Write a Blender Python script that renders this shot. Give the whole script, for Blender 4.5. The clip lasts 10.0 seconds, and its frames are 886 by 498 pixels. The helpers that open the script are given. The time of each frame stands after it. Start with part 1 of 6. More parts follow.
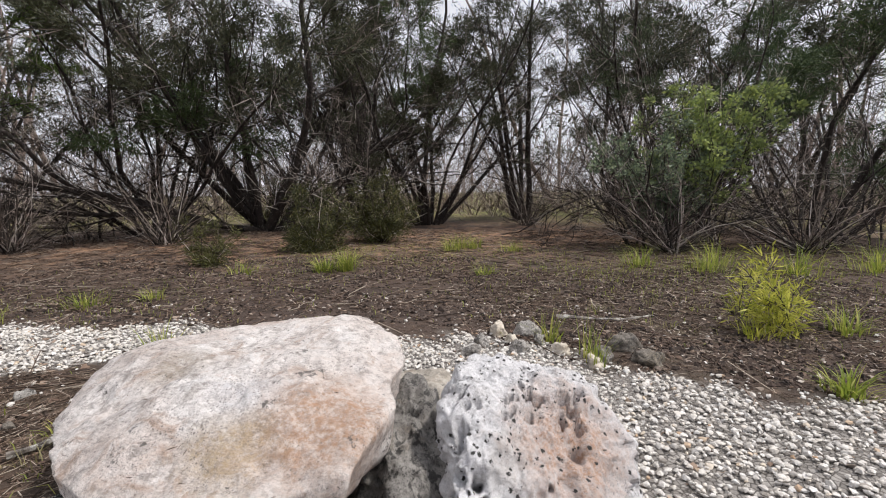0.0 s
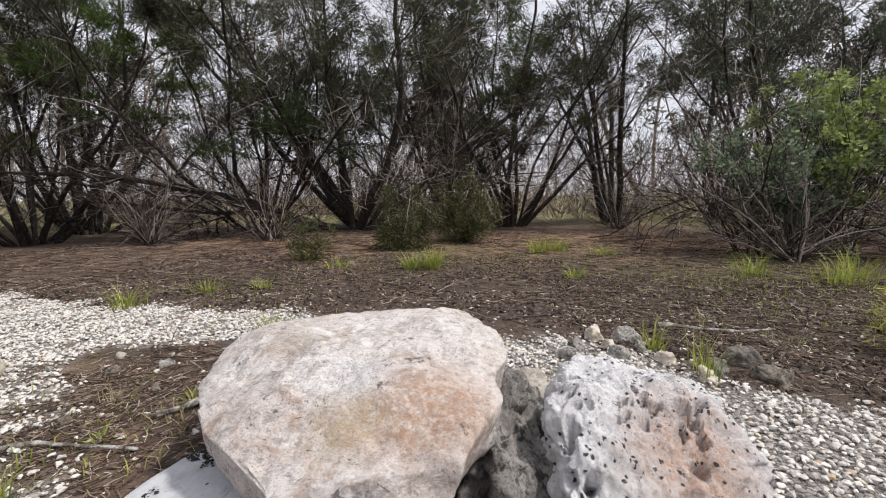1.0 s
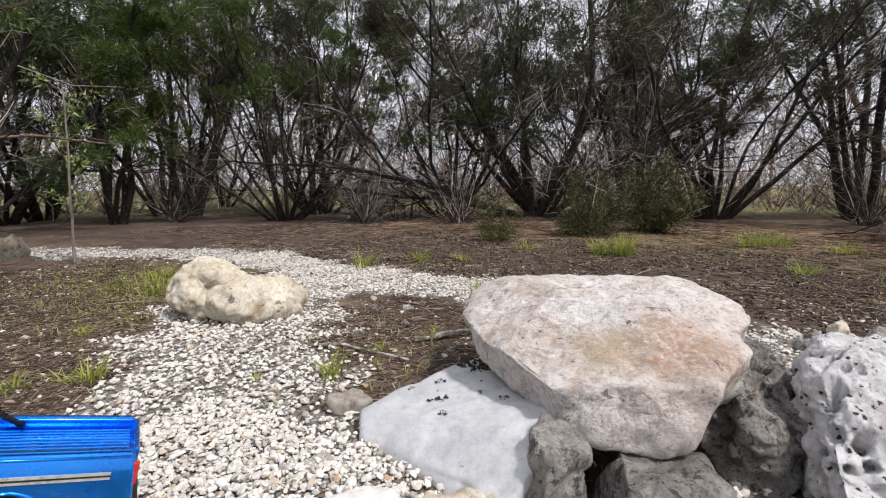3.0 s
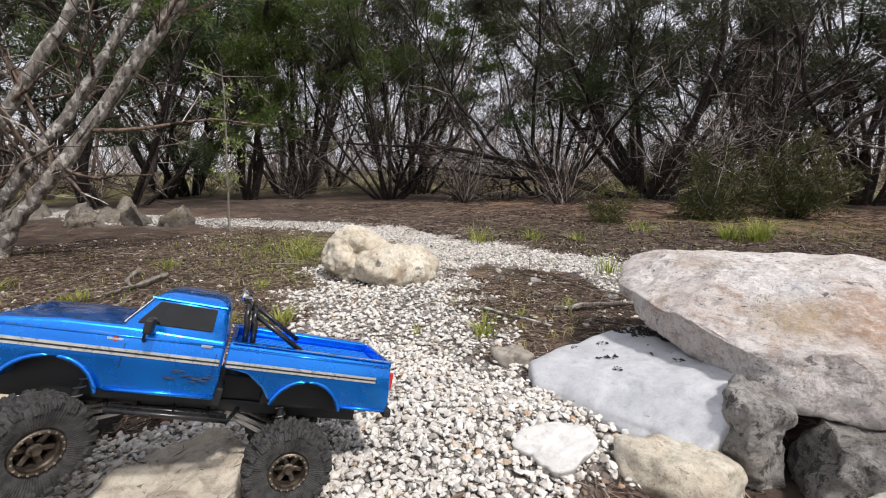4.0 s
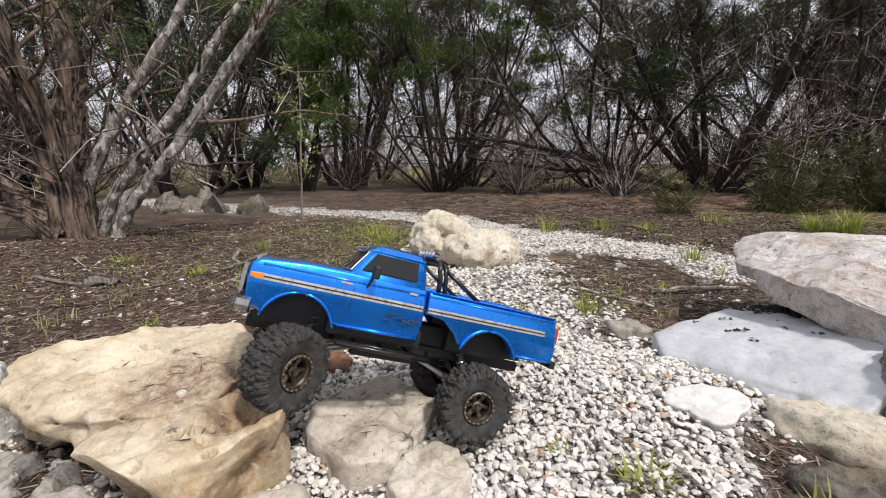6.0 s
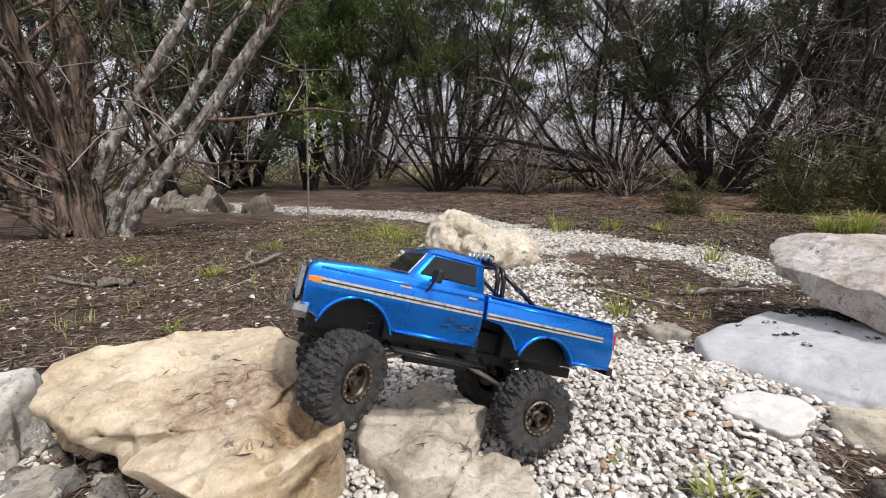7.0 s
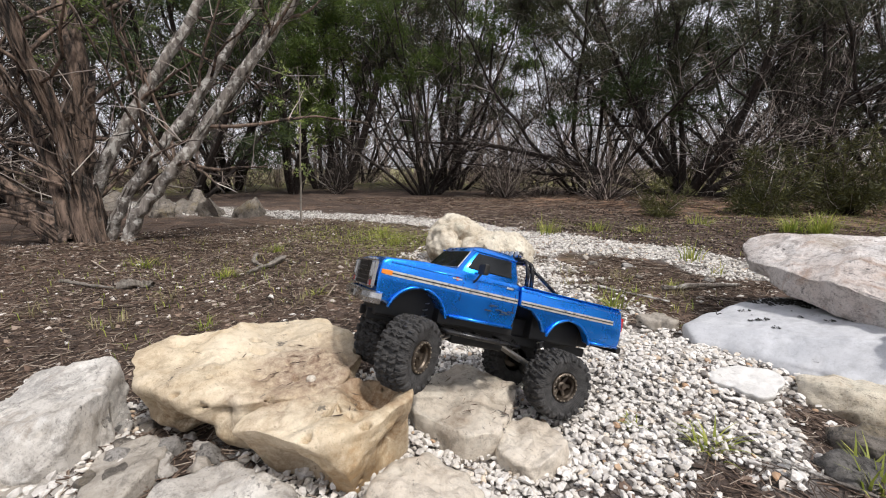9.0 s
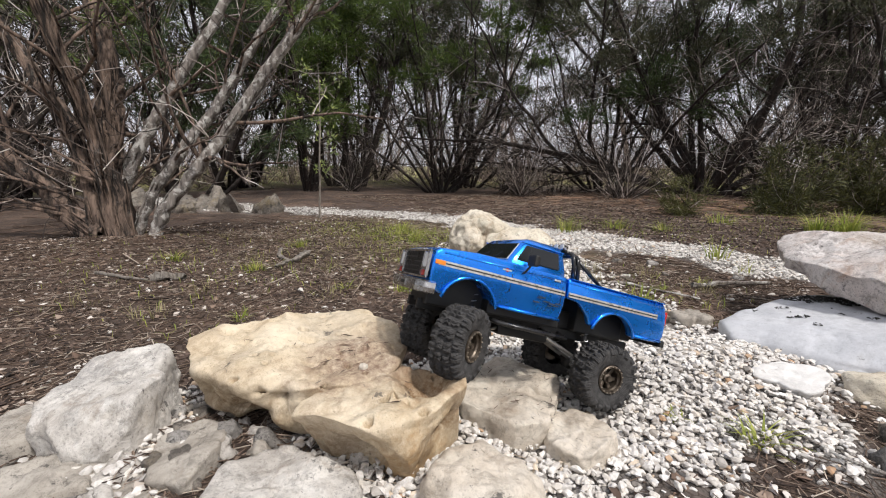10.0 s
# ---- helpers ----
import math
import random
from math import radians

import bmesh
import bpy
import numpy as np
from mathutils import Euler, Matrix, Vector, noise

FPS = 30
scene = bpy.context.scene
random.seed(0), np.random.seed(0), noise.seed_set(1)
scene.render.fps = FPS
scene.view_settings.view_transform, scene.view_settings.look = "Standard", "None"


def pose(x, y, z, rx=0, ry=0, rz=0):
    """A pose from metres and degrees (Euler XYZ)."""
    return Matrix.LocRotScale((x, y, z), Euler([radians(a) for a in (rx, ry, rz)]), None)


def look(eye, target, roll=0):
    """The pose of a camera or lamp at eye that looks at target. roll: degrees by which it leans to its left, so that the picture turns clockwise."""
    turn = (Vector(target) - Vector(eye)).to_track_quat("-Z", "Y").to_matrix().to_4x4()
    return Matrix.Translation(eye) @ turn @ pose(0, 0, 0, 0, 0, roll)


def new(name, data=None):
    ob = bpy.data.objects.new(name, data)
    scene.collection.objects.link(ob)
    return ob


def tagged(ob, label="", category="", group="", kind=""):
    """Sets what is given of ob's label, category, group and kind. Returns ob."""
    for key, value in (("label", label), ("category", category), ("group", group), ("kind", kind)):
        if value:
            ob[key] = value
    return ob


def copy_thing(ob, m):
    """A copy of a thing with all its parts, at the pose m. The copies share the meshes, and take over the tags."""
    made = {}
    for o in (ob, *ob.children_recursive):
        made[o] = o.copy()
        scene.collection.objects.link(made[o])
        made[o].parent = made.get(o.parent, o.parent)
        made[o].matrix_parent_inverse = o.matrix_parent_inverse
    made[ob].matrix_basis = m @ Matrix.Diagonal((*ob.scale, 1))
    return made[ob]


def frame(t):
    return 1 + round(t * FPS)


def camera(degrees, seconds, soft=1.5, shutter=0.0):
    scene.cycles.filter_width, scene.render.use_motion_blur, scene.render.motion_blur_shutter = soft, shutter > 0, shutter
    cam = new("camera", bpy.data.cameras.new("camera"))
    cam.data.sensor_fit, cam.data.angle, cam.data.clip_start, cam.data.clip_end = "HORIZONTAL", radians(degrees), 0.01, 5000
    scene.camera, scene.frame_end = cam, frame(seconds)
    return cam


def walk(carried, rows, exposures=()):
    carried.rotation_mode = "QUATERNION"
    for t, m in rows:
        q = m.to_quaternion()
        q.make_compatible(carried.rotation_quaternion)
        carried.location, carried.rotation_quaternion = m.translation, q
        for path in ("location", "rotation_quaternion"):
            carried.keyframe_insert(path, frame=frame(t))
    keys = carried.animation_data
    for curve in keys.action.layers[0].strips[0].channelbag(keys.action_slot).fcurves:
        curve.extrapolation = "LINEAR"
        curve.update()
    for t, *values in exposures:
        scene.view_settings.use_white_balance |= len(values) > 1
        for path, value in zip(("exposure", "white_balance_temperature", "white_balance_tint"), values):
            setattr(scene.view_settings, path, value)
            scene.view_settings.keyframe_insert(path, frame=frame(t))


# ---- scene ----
cam = camera(91.9, 10.0, soft=1.1)
METRES, EYE, TILT, LEAN, TURN = 1.2, 0.63, -7.6, 0.8, 0.0
ROWS = [
    (0.0, 0.0, 0.0, 0.0, 0.0, 0.0, -0.0),
    (0.5, -0.0404, -0.0052, -0.0072, 3.69, 0.23, -0.53),
    (1.0, -0.049, -0.0005, -0.0182, 10.54, 0.19, -1.52),
    (1.5, -0.0569, -0.0321, -0.0377, 18.08, -0.07, -2.59),
    (2.0, -0.0707, -0.0799, -0.0378, 23.33, -0.2, -3.33),
    (3.5, -0.1819, -0.253, -0.1201, 38.16, -3.84, -5.0),
    (4.0, -0.2261, -0.3389, -0.1381, 44.19, -5.53, -5.62),
    (4.5, -0.2465, -0.4081, -0.1591, 47.79, -6.45, -5.75),
    (5.0, -0.2543, -0.4583, -0.1718, 49.06, -6.68, -5.88),
    (5.5, -0.2498, -0.4863, -0.164, 49.35, -6.66, -5.9),
    (6.0, -0.3083, -0.5188, -0.1955, 49.42, -6.77, -5.97),
    (7.5, -0.385, -0.603, -0.2093, 48.71, -6.72, -6.2),
    (8.0, -0.3728, -0.6648, -0.2045, 47.76, -6.33, -6.14),
    (8.5, -0.3636, -0.6838, -0.2004, 46.8, -6.11, -6.06),
    (9.0, -0.3653, -0.7053, -0.2086, 46.28, -6.06, -6.03),
    (9.5, -0.3797, -0.7283, -0.2171, 46.43, -6.14, -6.14),
    (10.0, -0.3992, -0.7542, -0.2248, 47.66, -6.43, -6.35),
]
walk(cam, [(t, pose(0, 0, EYE, TILT, LEAN, TURN) @ pose(METRES * x, METRES * y, METRES * z, 90 + pitch, roll, yaw)) for t, x, y, z, yaw, pitch, roll in ROWS])

# ---- light: bright overcast sky, weak broad sun ----
SUN_AZ, SUN_EL = radians(92), radians(56)
world = bpy.data.worlds.new("sky")
scene.world = world
world.use_nodes = True
wn = world.node_tree
wn.nodes.clear()
sky = wn.nodes.new("ShaderNodeTexSky")
sky.sky_type = "NISHITA"
sky.sun_disc = False
sky.sun_elevation, sky.sun_rotation = SUN_EL, SUN_AZ
sky.air_density, sky.dust_density = 1.0, 4.0
cloud = wn.nodes.new("ShaderNodeMix")
cloud.data_type = "RGBA"
cloud.inputs[0].default_value = 0.8
cloud.inputs[7].default_value = (16.2, 16.4, 17.9, 1)
wn.links.new(sky.outputs[0], cloud.inputs[6])
back = wn.nodes.new("ShaderNodeBackground")
back.inputs[1].default_value = 0.076
wn.links.new(cloud.outputs[2], back.inputs[0])
wout = wn.nodes.new("ShaderNodeOutputWorld")
wn.links.new(back.outputs[0], wout.inputs[0])

sun_data = bpy.data.lights.new("sun", "SUN")
sun_data.energy, sun_data.angle, sun_data.color = 4.4, radians(5), (1.0, 0.955, 0.91)
sun = new("sun", sun_data)
sun_dir = Vector((math.sin(SUN_AZ) * math.cos(SUN_EL), math.cos(SUN_AZ) * math.cos(SUN_EL), math.sin(SUN_EL)))
sun.matrix_world = look(sun_dir * 30, (0, 0, 0))
scene.view_settings.exposure = -0.33

# ---- materials ----
class Nodes:
    """A node material under construction."""

    def __init__(self, name, rough=0.8, metal=0.0):
        self.m = bpy.data.materials.new(name)
        self.m.use_nodes = True
        self.t = self.m.node_tree
        self.b = self.t.nodes["Principled BSDF"]
        self.b.inputs["Roughness"].default_value = rough
        self.b.inputs["Metallic"].default_value = metal
        self.co = self.t.nodes.new("ShaderNodeTexCoord").outputs["Object"]

    def put(self, value, socket):
        if isinstance(value, bpy.types.NodeSocket):
            self.t.links.new(value, socket)
        elif isinstance(value, (tuple, list)):
            socket.default_value = (*value[:3], 1.0)
        else:
            socket.default_value = value

    def noise(self, scale, detail=6.0, rough=0.6, distort=0.0, vec=None):
        n = self.t.nodes.new("ShaderNodeTexNoise")
        n.inputs["Scale"].default_value, n.inputs["Detail"].default_value = scale, detail
        n.inputs["Roughness"].default_value, n.inputs["Distortion"].default_value = rough, distort
        self.t.links.new(vec or self.co, n.inputs["Vector"])
        return n.outputs[0]

    def cells(self, scale, feature="F1", out=0):
        n = self.t.nodes.new("ShaderNodeTexVoronoi")
        n.feature = feature
        n.inputs["Scale"].default_value = scale
        self.t.links.new(self.co, n.inputs["Vector"])
        return n.outputs[out]

    def stretch(self, sx, sy, sz):
        n = self.t.nodes.new("ShaderNodeMapping")
        n.inputs["Scale"].default_value = (sx, sy, sz)
        self.t.links.new(self.co, n.inputs["Vector"])
        return n.outputs[0]

    def ramp(self, fac, *stops):
        n = self.t.nodes.new("ShaderNodeValToRGB")
        e = n.color_ramp.elements
        while len(e) < len(stops):
            e.new(0.5)
        for q, (at, c) in zip(e, stops):
            q.position = at
            q.color = (c, c, c, 1) if isinstance(c, (int, float)) else (*c, 1)
        self.t.links.new(fac, n.inputs[0])
        return n.outputs[0]

    def mix(self, fac, a, b, kind="MIX"):
        n = self.t.nodes.new("ShaderNodeMix")
        n.data_type, n.blend_type = "RGBA", kind
        self.put(fac, n.inputs[0]), self.put(a, n.inputs[6]), self.put(b, n.inputs[7])
        return n.outputs[2]

    def math(self, op, a, b=0.0):
        n = self.t.nodes.new("ShaderNodeMath")
        n.operation = op
        self.put(a, n.inputs[0]), self.put(b, n.inputs[1])
        return n.outputs[0]

    def island(self):
        return self.t.nodes.new("ShaderNodeNewGeometry").outputs["Random Per Island"]

    def random(self):
        return self.t.nodes.new("ShaderNodeObjectInfo").outputs["Random"]

    def spot(self, at, size, ragged=0.6):
        """1 at a place on the thing, fading out raggedly at the given size."""
        d = self.t.nodes.new("ShaderNodeVectorMath")
        d.operation = "DISTANCE"
        self.t.links.new(self.co, d.inputs[0])
        d.inputs[1].default_value = at
        far = self.math("ADD", self.math("DIVIDE", d.outputs["Value"], size), self.math("MULTIPLY", self.noise(26, 8, 0.75, 0.5), ragged * 2))
        body = self.ramp(self.math("SUBTRACT", far, ragged), (0.35, 1.0), (1.05, 0.0))
        return self.math("MULTIPLY", body, self.ramp(self.noise(70, 8, 0.8), (0.38, 0.25), (0.6, 1.0)))

    def up(self):
        g = self.t.nodes.new("ShaderNodeNewGeometry")
        s = self.t.nodes.new("ShaderNodeSeparateXYZ")
        self.t.links.new(g.outputs["Normal"], s.inputs[0])
        return s.outputs[2]

    def attribute(self, name):
        n = self.t.nodes.new("ShaderNodeAttribute")
        n.attribute_name = name
        return n.outputs["Fac"]

    def bump(self, height, strength=0.5, distance=0.01):
        n = self.t.nodes.new("ShaderNodeBump")
        n.inputs["Strength"].default_value, n.inputs["Distance"].default_value = strength, distance
        self.t.links.new(height, n.inputs["Height"])
        old = self.b.inputs["Normal"]
        if old.is_linked:
            self.t.links.new(old.links[0].from_socket, n.inputs["Normal"])
        self.t.links.new(n.outputs[0], old)
        return self

    def colour(self, c):
        self.put(c, self.b.inputs["Base Color"])
        return self

    def rough(self, r):
        self.put(r, self.b.inputs["Roughness"])
        return self


def stone(name, light, dark, stain, stain_at=0.55, speck=0.5, rough=0.85, grain=60.0, relief=0.6, speck_at=0.66, stain_scale=5.0, crack=0.5, veins=0.75, mottle=0.0, holes=0.0, spots=(), hole_at=0.46, pin=0.7):
    n = Nodes(name, rough)
    big = n.noise(4.5, 8, 0.68, 0.3)
    c = n.mix(n.ramp(big, (0.38, 0.0), (0.64, 1.0)), light, dark)
    c = n.mix(n.ramp(n.noise(stain_scale, 9, 0.68, 0.6), (stain_at, 0.0), (stain_at + 0.12, 0.85)), c, stain)
    fine = n.noise(grain, 9, 0.75)
    c = n.mix(n.ramp(fine, (0.34, veins), (0.50, 0.0)), c, tuple(v * 0.42 for v in dark))
    c = n.mix(n.ramp(n.noise(grain * 0.3, 7, 0.72), (0.52, 0.0), (0.72, 0.5)), c, tuple(min(v * 1.25, 0.82) for v in light))
    if mottle:
        c = n.mix(n.ramp(n.noise(24, 9, 0.78, 0.4), (0.53, 0.0), (0.60, mottle)), c, tuple(v * 0.5 for v in dark))
        c = n.mix(n.ramp(n.noise(11, 9, 0.76, 0.8), (0.54, 0.0), (0.64, mottle)), c, stain)
        c = n.mix(n.ramp(n.noise(42, 7, 0.75, 0.2, n.stretch(1.0, 2.2, 1.0)), (0.60, 0.0), (0.66, min(mottle * 1.5, 0.8))), c, tuple(v * 0.38 for v in dark))
        n.bump(n.noise(17, 8, 0.7, 0.3), relief * 0.5, 0.03)
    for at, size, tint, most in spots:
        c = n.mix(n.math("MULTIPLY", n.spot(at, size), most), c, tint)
    flecks = n.ramp(n.noise(grain * 0.45, 5, 0.75, 0.3), (speck_at, 0.0), (speck_at + 0.04, speck))
    c = n.mix(flecks, c, (0.045, 0.042, 0.04))
    lines = n.ramp(n.noise(6.0, 6, 0.65, 1.5), (0.492, 0.0), (0.5, crack), (0.508, 0.0))
    c = n.mix(lines, c, tuple(v * 0.35 for v in dark))
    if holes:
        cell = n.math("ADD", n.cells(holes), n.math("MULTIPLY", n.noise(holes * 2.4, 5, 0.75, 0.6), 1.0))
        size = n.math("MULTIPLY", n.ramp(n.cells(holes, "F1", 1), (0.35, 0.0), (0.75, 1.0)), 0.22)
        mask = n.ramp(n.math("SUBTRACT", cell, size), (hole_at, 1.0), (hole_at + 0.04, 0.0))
        # near-black painted inside the holes stands for their deep shade
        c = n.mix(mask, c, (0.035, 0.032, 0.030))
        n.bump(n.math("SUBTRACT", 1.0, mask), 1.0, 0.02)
    if pin:
        few = n.ramp(n.noise(9, 5, 0.7, 0.3), (0.40, 0.0), (0.62, 1.0))
        for scale, size in ((120.0, 0.17), (260.0, 0.20)):
            near = n.math("ADD", n.cells(scale), n.math("MULTIPLY", n.noise(scale * 2.0, 3, 0.7), 0.25))
            hole = n.math("MULTIPLY", n.ramp(near, (size + 0.10, 1.0), (size + 0.19, 0.0)), few)
            c = n.mix(n.math("MULTIPLY", hole, pin), c, tuple(v * 0.22 for v in dark))
            n.bump(n.math("SUBTRACT", 1.0, hole), 0.7 * pin, 0.004)
        c = n.mix(n.ramp(n.noise(grain * 3.2, 4, 0.8), (0.37, 0.40 * pin), (0.47, 0.0)), c, tuple(v * 0.4 for v in dark))
    n.colour(c)
    n.rough(n.ramp(fine, (0.3, rough), (0.7, max(rough - 0.2, 0.2))))
    n.bump(n.noise(grain * 0.5, 10, 0.72), relief, 0.012)
    n.bump(n.noise(grain * 2.5, 6, 0.75), relief * 0.8, 0.003)
    return n.m


M_WHITE = stone("cream limestone", (0.78, 0.74, 0.715), (0.62, 0.54, 0.495), (0.41, 0.28, 0.205), 0.58, 0.8, grain=50, relief=0.9, speck_at=0.62, stain_scale=4.2, crack=0.1, veins=0.8, mottle=0.7, pin=0.8,
                spots=[((-0.20, 0.66, 0.27), 0.16, (0.42, 0.25, 0.155), 1.0), ((-0.34, 0.60, 0.27), 0.10, (0.44, 0.33, 0.20), 0.9), ((-0.55, 0.85, 0.28), 0.09, (0.36, 0.30, 0.24), 0.9), ((-0.36, 0.72, 0.28), 0.08, (0.60, 0.59, 0.61), 0.7)])
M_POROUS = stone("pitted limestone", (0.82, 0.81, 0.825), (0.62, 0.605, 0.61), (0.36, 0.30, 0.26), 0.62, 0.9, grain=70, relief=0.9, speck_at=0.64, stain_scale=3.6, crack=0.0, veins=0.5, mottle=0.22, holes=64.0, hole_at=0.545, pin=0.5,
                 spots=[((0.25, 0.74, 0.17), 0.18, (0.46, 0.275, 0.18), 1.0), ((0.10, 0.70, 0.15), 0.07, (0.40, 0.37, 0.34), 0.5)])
M_GREY = stone("rough grey limestone", (0.46, 0.435, 0.405), (0.20, 0.185, 0.17), (0.30, 0.25, 0.19), 0.58, 0.8, grain=60, relief=1.0, speck_at=0.56, mottle=0.6)
M_DARK = stone("dark weathered stone", (0.23, 0.215, 0.20), (0.07, 0.065, 0.06), (0.17, 0.14, 0.105), 0.6, 0.6, grain=70, relief=1.0, mottle=0.3)
M_WEDGE = stone("coarse dark grey limestone", (0.43, 0.405, 0.375), (0.15, 0.14, 0.13), (0.26, 0.215, 0.165), 0.60, 0.9, grain=75, relief=1.0, speck_at=0.54, mottle=0.6, pin=1.0)
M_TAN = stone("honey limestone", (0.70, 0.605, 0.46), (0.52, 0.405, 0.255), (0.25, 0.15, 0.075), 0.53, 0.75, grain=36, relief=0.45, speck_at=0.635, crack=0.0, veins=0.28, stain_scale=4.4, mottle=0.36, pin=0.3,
              # brown spots mix stain with shade painted into hollows and low front faces
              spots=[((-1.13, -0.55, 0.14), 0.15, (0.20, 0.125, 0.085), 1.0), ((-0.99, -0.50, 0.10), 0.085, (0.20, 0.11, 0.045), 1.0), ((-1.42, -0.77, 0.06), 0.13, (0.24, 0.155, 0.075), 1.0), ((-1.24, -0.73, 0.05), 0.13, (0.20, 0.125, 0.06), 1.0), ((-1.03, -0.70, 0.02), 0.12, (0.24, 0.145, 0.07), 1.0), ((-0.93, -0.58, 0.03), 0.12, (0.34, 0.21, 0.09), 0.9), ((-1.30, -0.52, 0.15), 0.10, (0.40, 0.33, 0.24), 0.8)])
M_PALE = stone("pale flat limestone", (0.69, 0.635, 0.55), (0.53, 0.455, 0.365), (0.24, 0.175, 0.12), 0.56, 0.8, grain=42, relief=0.55, speck_at=0.62, crack=0.1, veins=0.5, mottle=0.45, pin=0.35)
M_BUFF = stone("buff limestone", (0.71, 0.65, 0.54), (0.50, 0.43, 0.325), (0.30, 0.20, 0.11), 0.56, 0.75, grain=40, relief=0.7, speck_at=0.62, crack=0.1, veins=0.5, mottle=0.45, pin=0.5)
M_FLAT = stone("grey flat limestone", (0.48, 0.44, 0.385), (0.31, 0.275, 0.23), (0.22, 0.175, 0.13), 0.56, 0.8, grain=42, relief=0.6, speck_at=0.62, crack=0.1, veins=0.6, mottle=0.5, pin=0.45)
M_SLAB = stone("smooth white limestone", (0.60, 0.605, 0.625), (0.44, 0.45, 0.475), (0.36, 0.355, 0.36), 0.63, 0.7, rough=0.6, grain=28, relief=0.25, speck_at=0.655, crack=0.1, veins=0.3, mottle=0.2, pin=0.15)
M_OFFWHITE = stone("smooth off-white limestone", (0.68, 0.665, 0.64), (0.55, 0.53, 0.505), (0.40, 0.36, 0.32), 0.62, 0.6, rough=0.7, grain=34, relief=0.3, speck_at=0.66, crack=0.1, veins=0.35, mottle=0.22, pin=0.2)
M_CHALK = stone("chalk white stone", (0.72, 0.685, 0.635), (0.41, 0.375, 0.335), (0.29, 0.23, 0.175), 0.56, 0.7, grain=38, relief=0.8, speck_at=0.63, crack=0.1, veins=0.6, mottle=0.55, pin=0.45,
                spots=[((-1.50, -0.92, 0.08), 0.09, (0.30, 0.285, 0.27), 0.9), ((-1.34, -0.88, 0.06), 0.06, (0.36, 0.30, 0.22), 0.8)])

n = Nodes("gravel", 0.85)
r = n.island()
c = n.ramp(r, (0.0, (0.30, 0.27, 0.24)), (0.10, (0.60, 0.57, 0.54)), (0.45, (0.79, 0.76, 0.72)), (0.70, (0.62, 0.575, 0.52)), (0.90, (0.82, 0.805, 0.785)), (0.97, (0.66, 0.56, 0.44)), (1.0, (0.45, 0.27, 0.15)))
c = n.mix(n.ramp(n.noise(120, 5, 0.7), (0.35, 0.5), (0.6, 0.0)), c, (0.28, 0.25, 0.21))
n.colour(c).bump(n.noise(180, 6, 0.7), 0.5, 0.002)
M_GRAVEL = n.m

n = Nodes("dusty gravel", 0.9)
n.colour(n.ramp(n.island(), (0.0, (0.14, 0.12, 0.105)), (0.3, (0.36, 0.335, 0.305)), (0.7, (0.56, 0.535, 0.50)), (1.0, (0.70, 0.68, 0.65)))).bump(n.noise(180, 6, 0.7), 0.5, 0.002)
M_DUSTY = n.m

n = Nodes("soil crumbs", 0.95)
n.colour(n.ramp(n.island(), (0.0, (0.016, 0.011, 0.009)), (0.5, (0.055, 0.037, 0.029)), (0.9, (0.12, 0.083, 0.065)), (1.0, (0.26, 0.21, 0.175))))
M_CRUMB = n.m

n = Nodes("soil chips", 0.9)
n.colour(n.ramp(n.island(), (0.0, (0.035, 0.024, 0.018)), (0.30, (0.14, 0.09, 0.065)), (0.62, (0.27, 0.195, 0.145)), (0.80, (0.36, 0.30, 0.25)), (1.0, (0.64, 0.59, 0.54))))
M_CHIP = n.m

n = Nodes("soil with leaf litter", 0.95)
grav = n.attribute("gravel")
litter = n.noise(38, 8, 0.75, 0.8)
c = n.mix(n.ramp(litter, (0.36, 0.0), (0.66, 1.0)), (0.038, 0.027, 0.022), (0.25, 0.168, 0.122))
c = n.mix(n.ramp(n.noise(1.3, 7, 0.7, 0.5), (0.42, 0.0), (0.62, 0.75)), c, (0.26, 0.165, 0.118))
c = n.mix(n.ramp(n.noise(6.0, 8, 0.75, 0.6), (0.45, 0.55), (0.6, 0.0)), c, (0.022, 0.017, 0.014))
c = n.mix(n.ramp(n.noise(1.1, 9, 0.78, 0.8), (0.44, 0.65), (0.56, 0.0)), c, (0.045, 0.031, 0.025))
c = n.mix(n.ramp(n.cells(75, "F1", 0), (0.10, 0.9), (0.16, 0.0)), c, n.ramp(n.cells(75, "F1", 1), (0.0, (0.06, 0.04, 0.03)), (0.6, (0.20, 0.15, 0.11)), (1.0, (0.42, 0.38, 0.33))))
green = n.math("MULTIPLY", n.attribute("green"), n.ramp(n.noise(9, 7, 0.7), (0.42, 0.0), (0.6, 1.0)))
c = n.mix(green, c, n.mix(n.noise(60, 4, 0.7), (0.20, 0.22, 0.05), (0.50, 0.49, 0.16)))
chip = n.mix(n.ramp(n.cells(70, "DISTANCE_TO_EDGE", 0), (0.0, 1.0), (0.12, 0.0)), n.ramp(n.cells(70, "F1", 1), (0.0, (0.17, 0.155, 0.14)), (1.0, (0.46, 0.43, 0.40))), (0.05, 0.042, 0.036))
# darkens the soil by place: humus, and painted shade beyond the path
c = n.mix(n.math("MULTIPLY", n.attribute("shaded_humus"), n.ramp(n.noise(3.0, 7, 0.7), (0.35, 0.55), (0.6, 1.0))), c, n.mix(n.noise(50, 6, 0.7), (0.020, 0.014, 0.012), (0.105, 0.072, 0.058)))
# red needle litter, its colour brightened to carry sun streaks under the trees
sun_streak = n.math("MULTIPLY", n.attribute("needles"), n.ramp(n.noise(4.0, 8, 0.75, 0.6), (0.46, 0.0), (0.58, 1.0)))
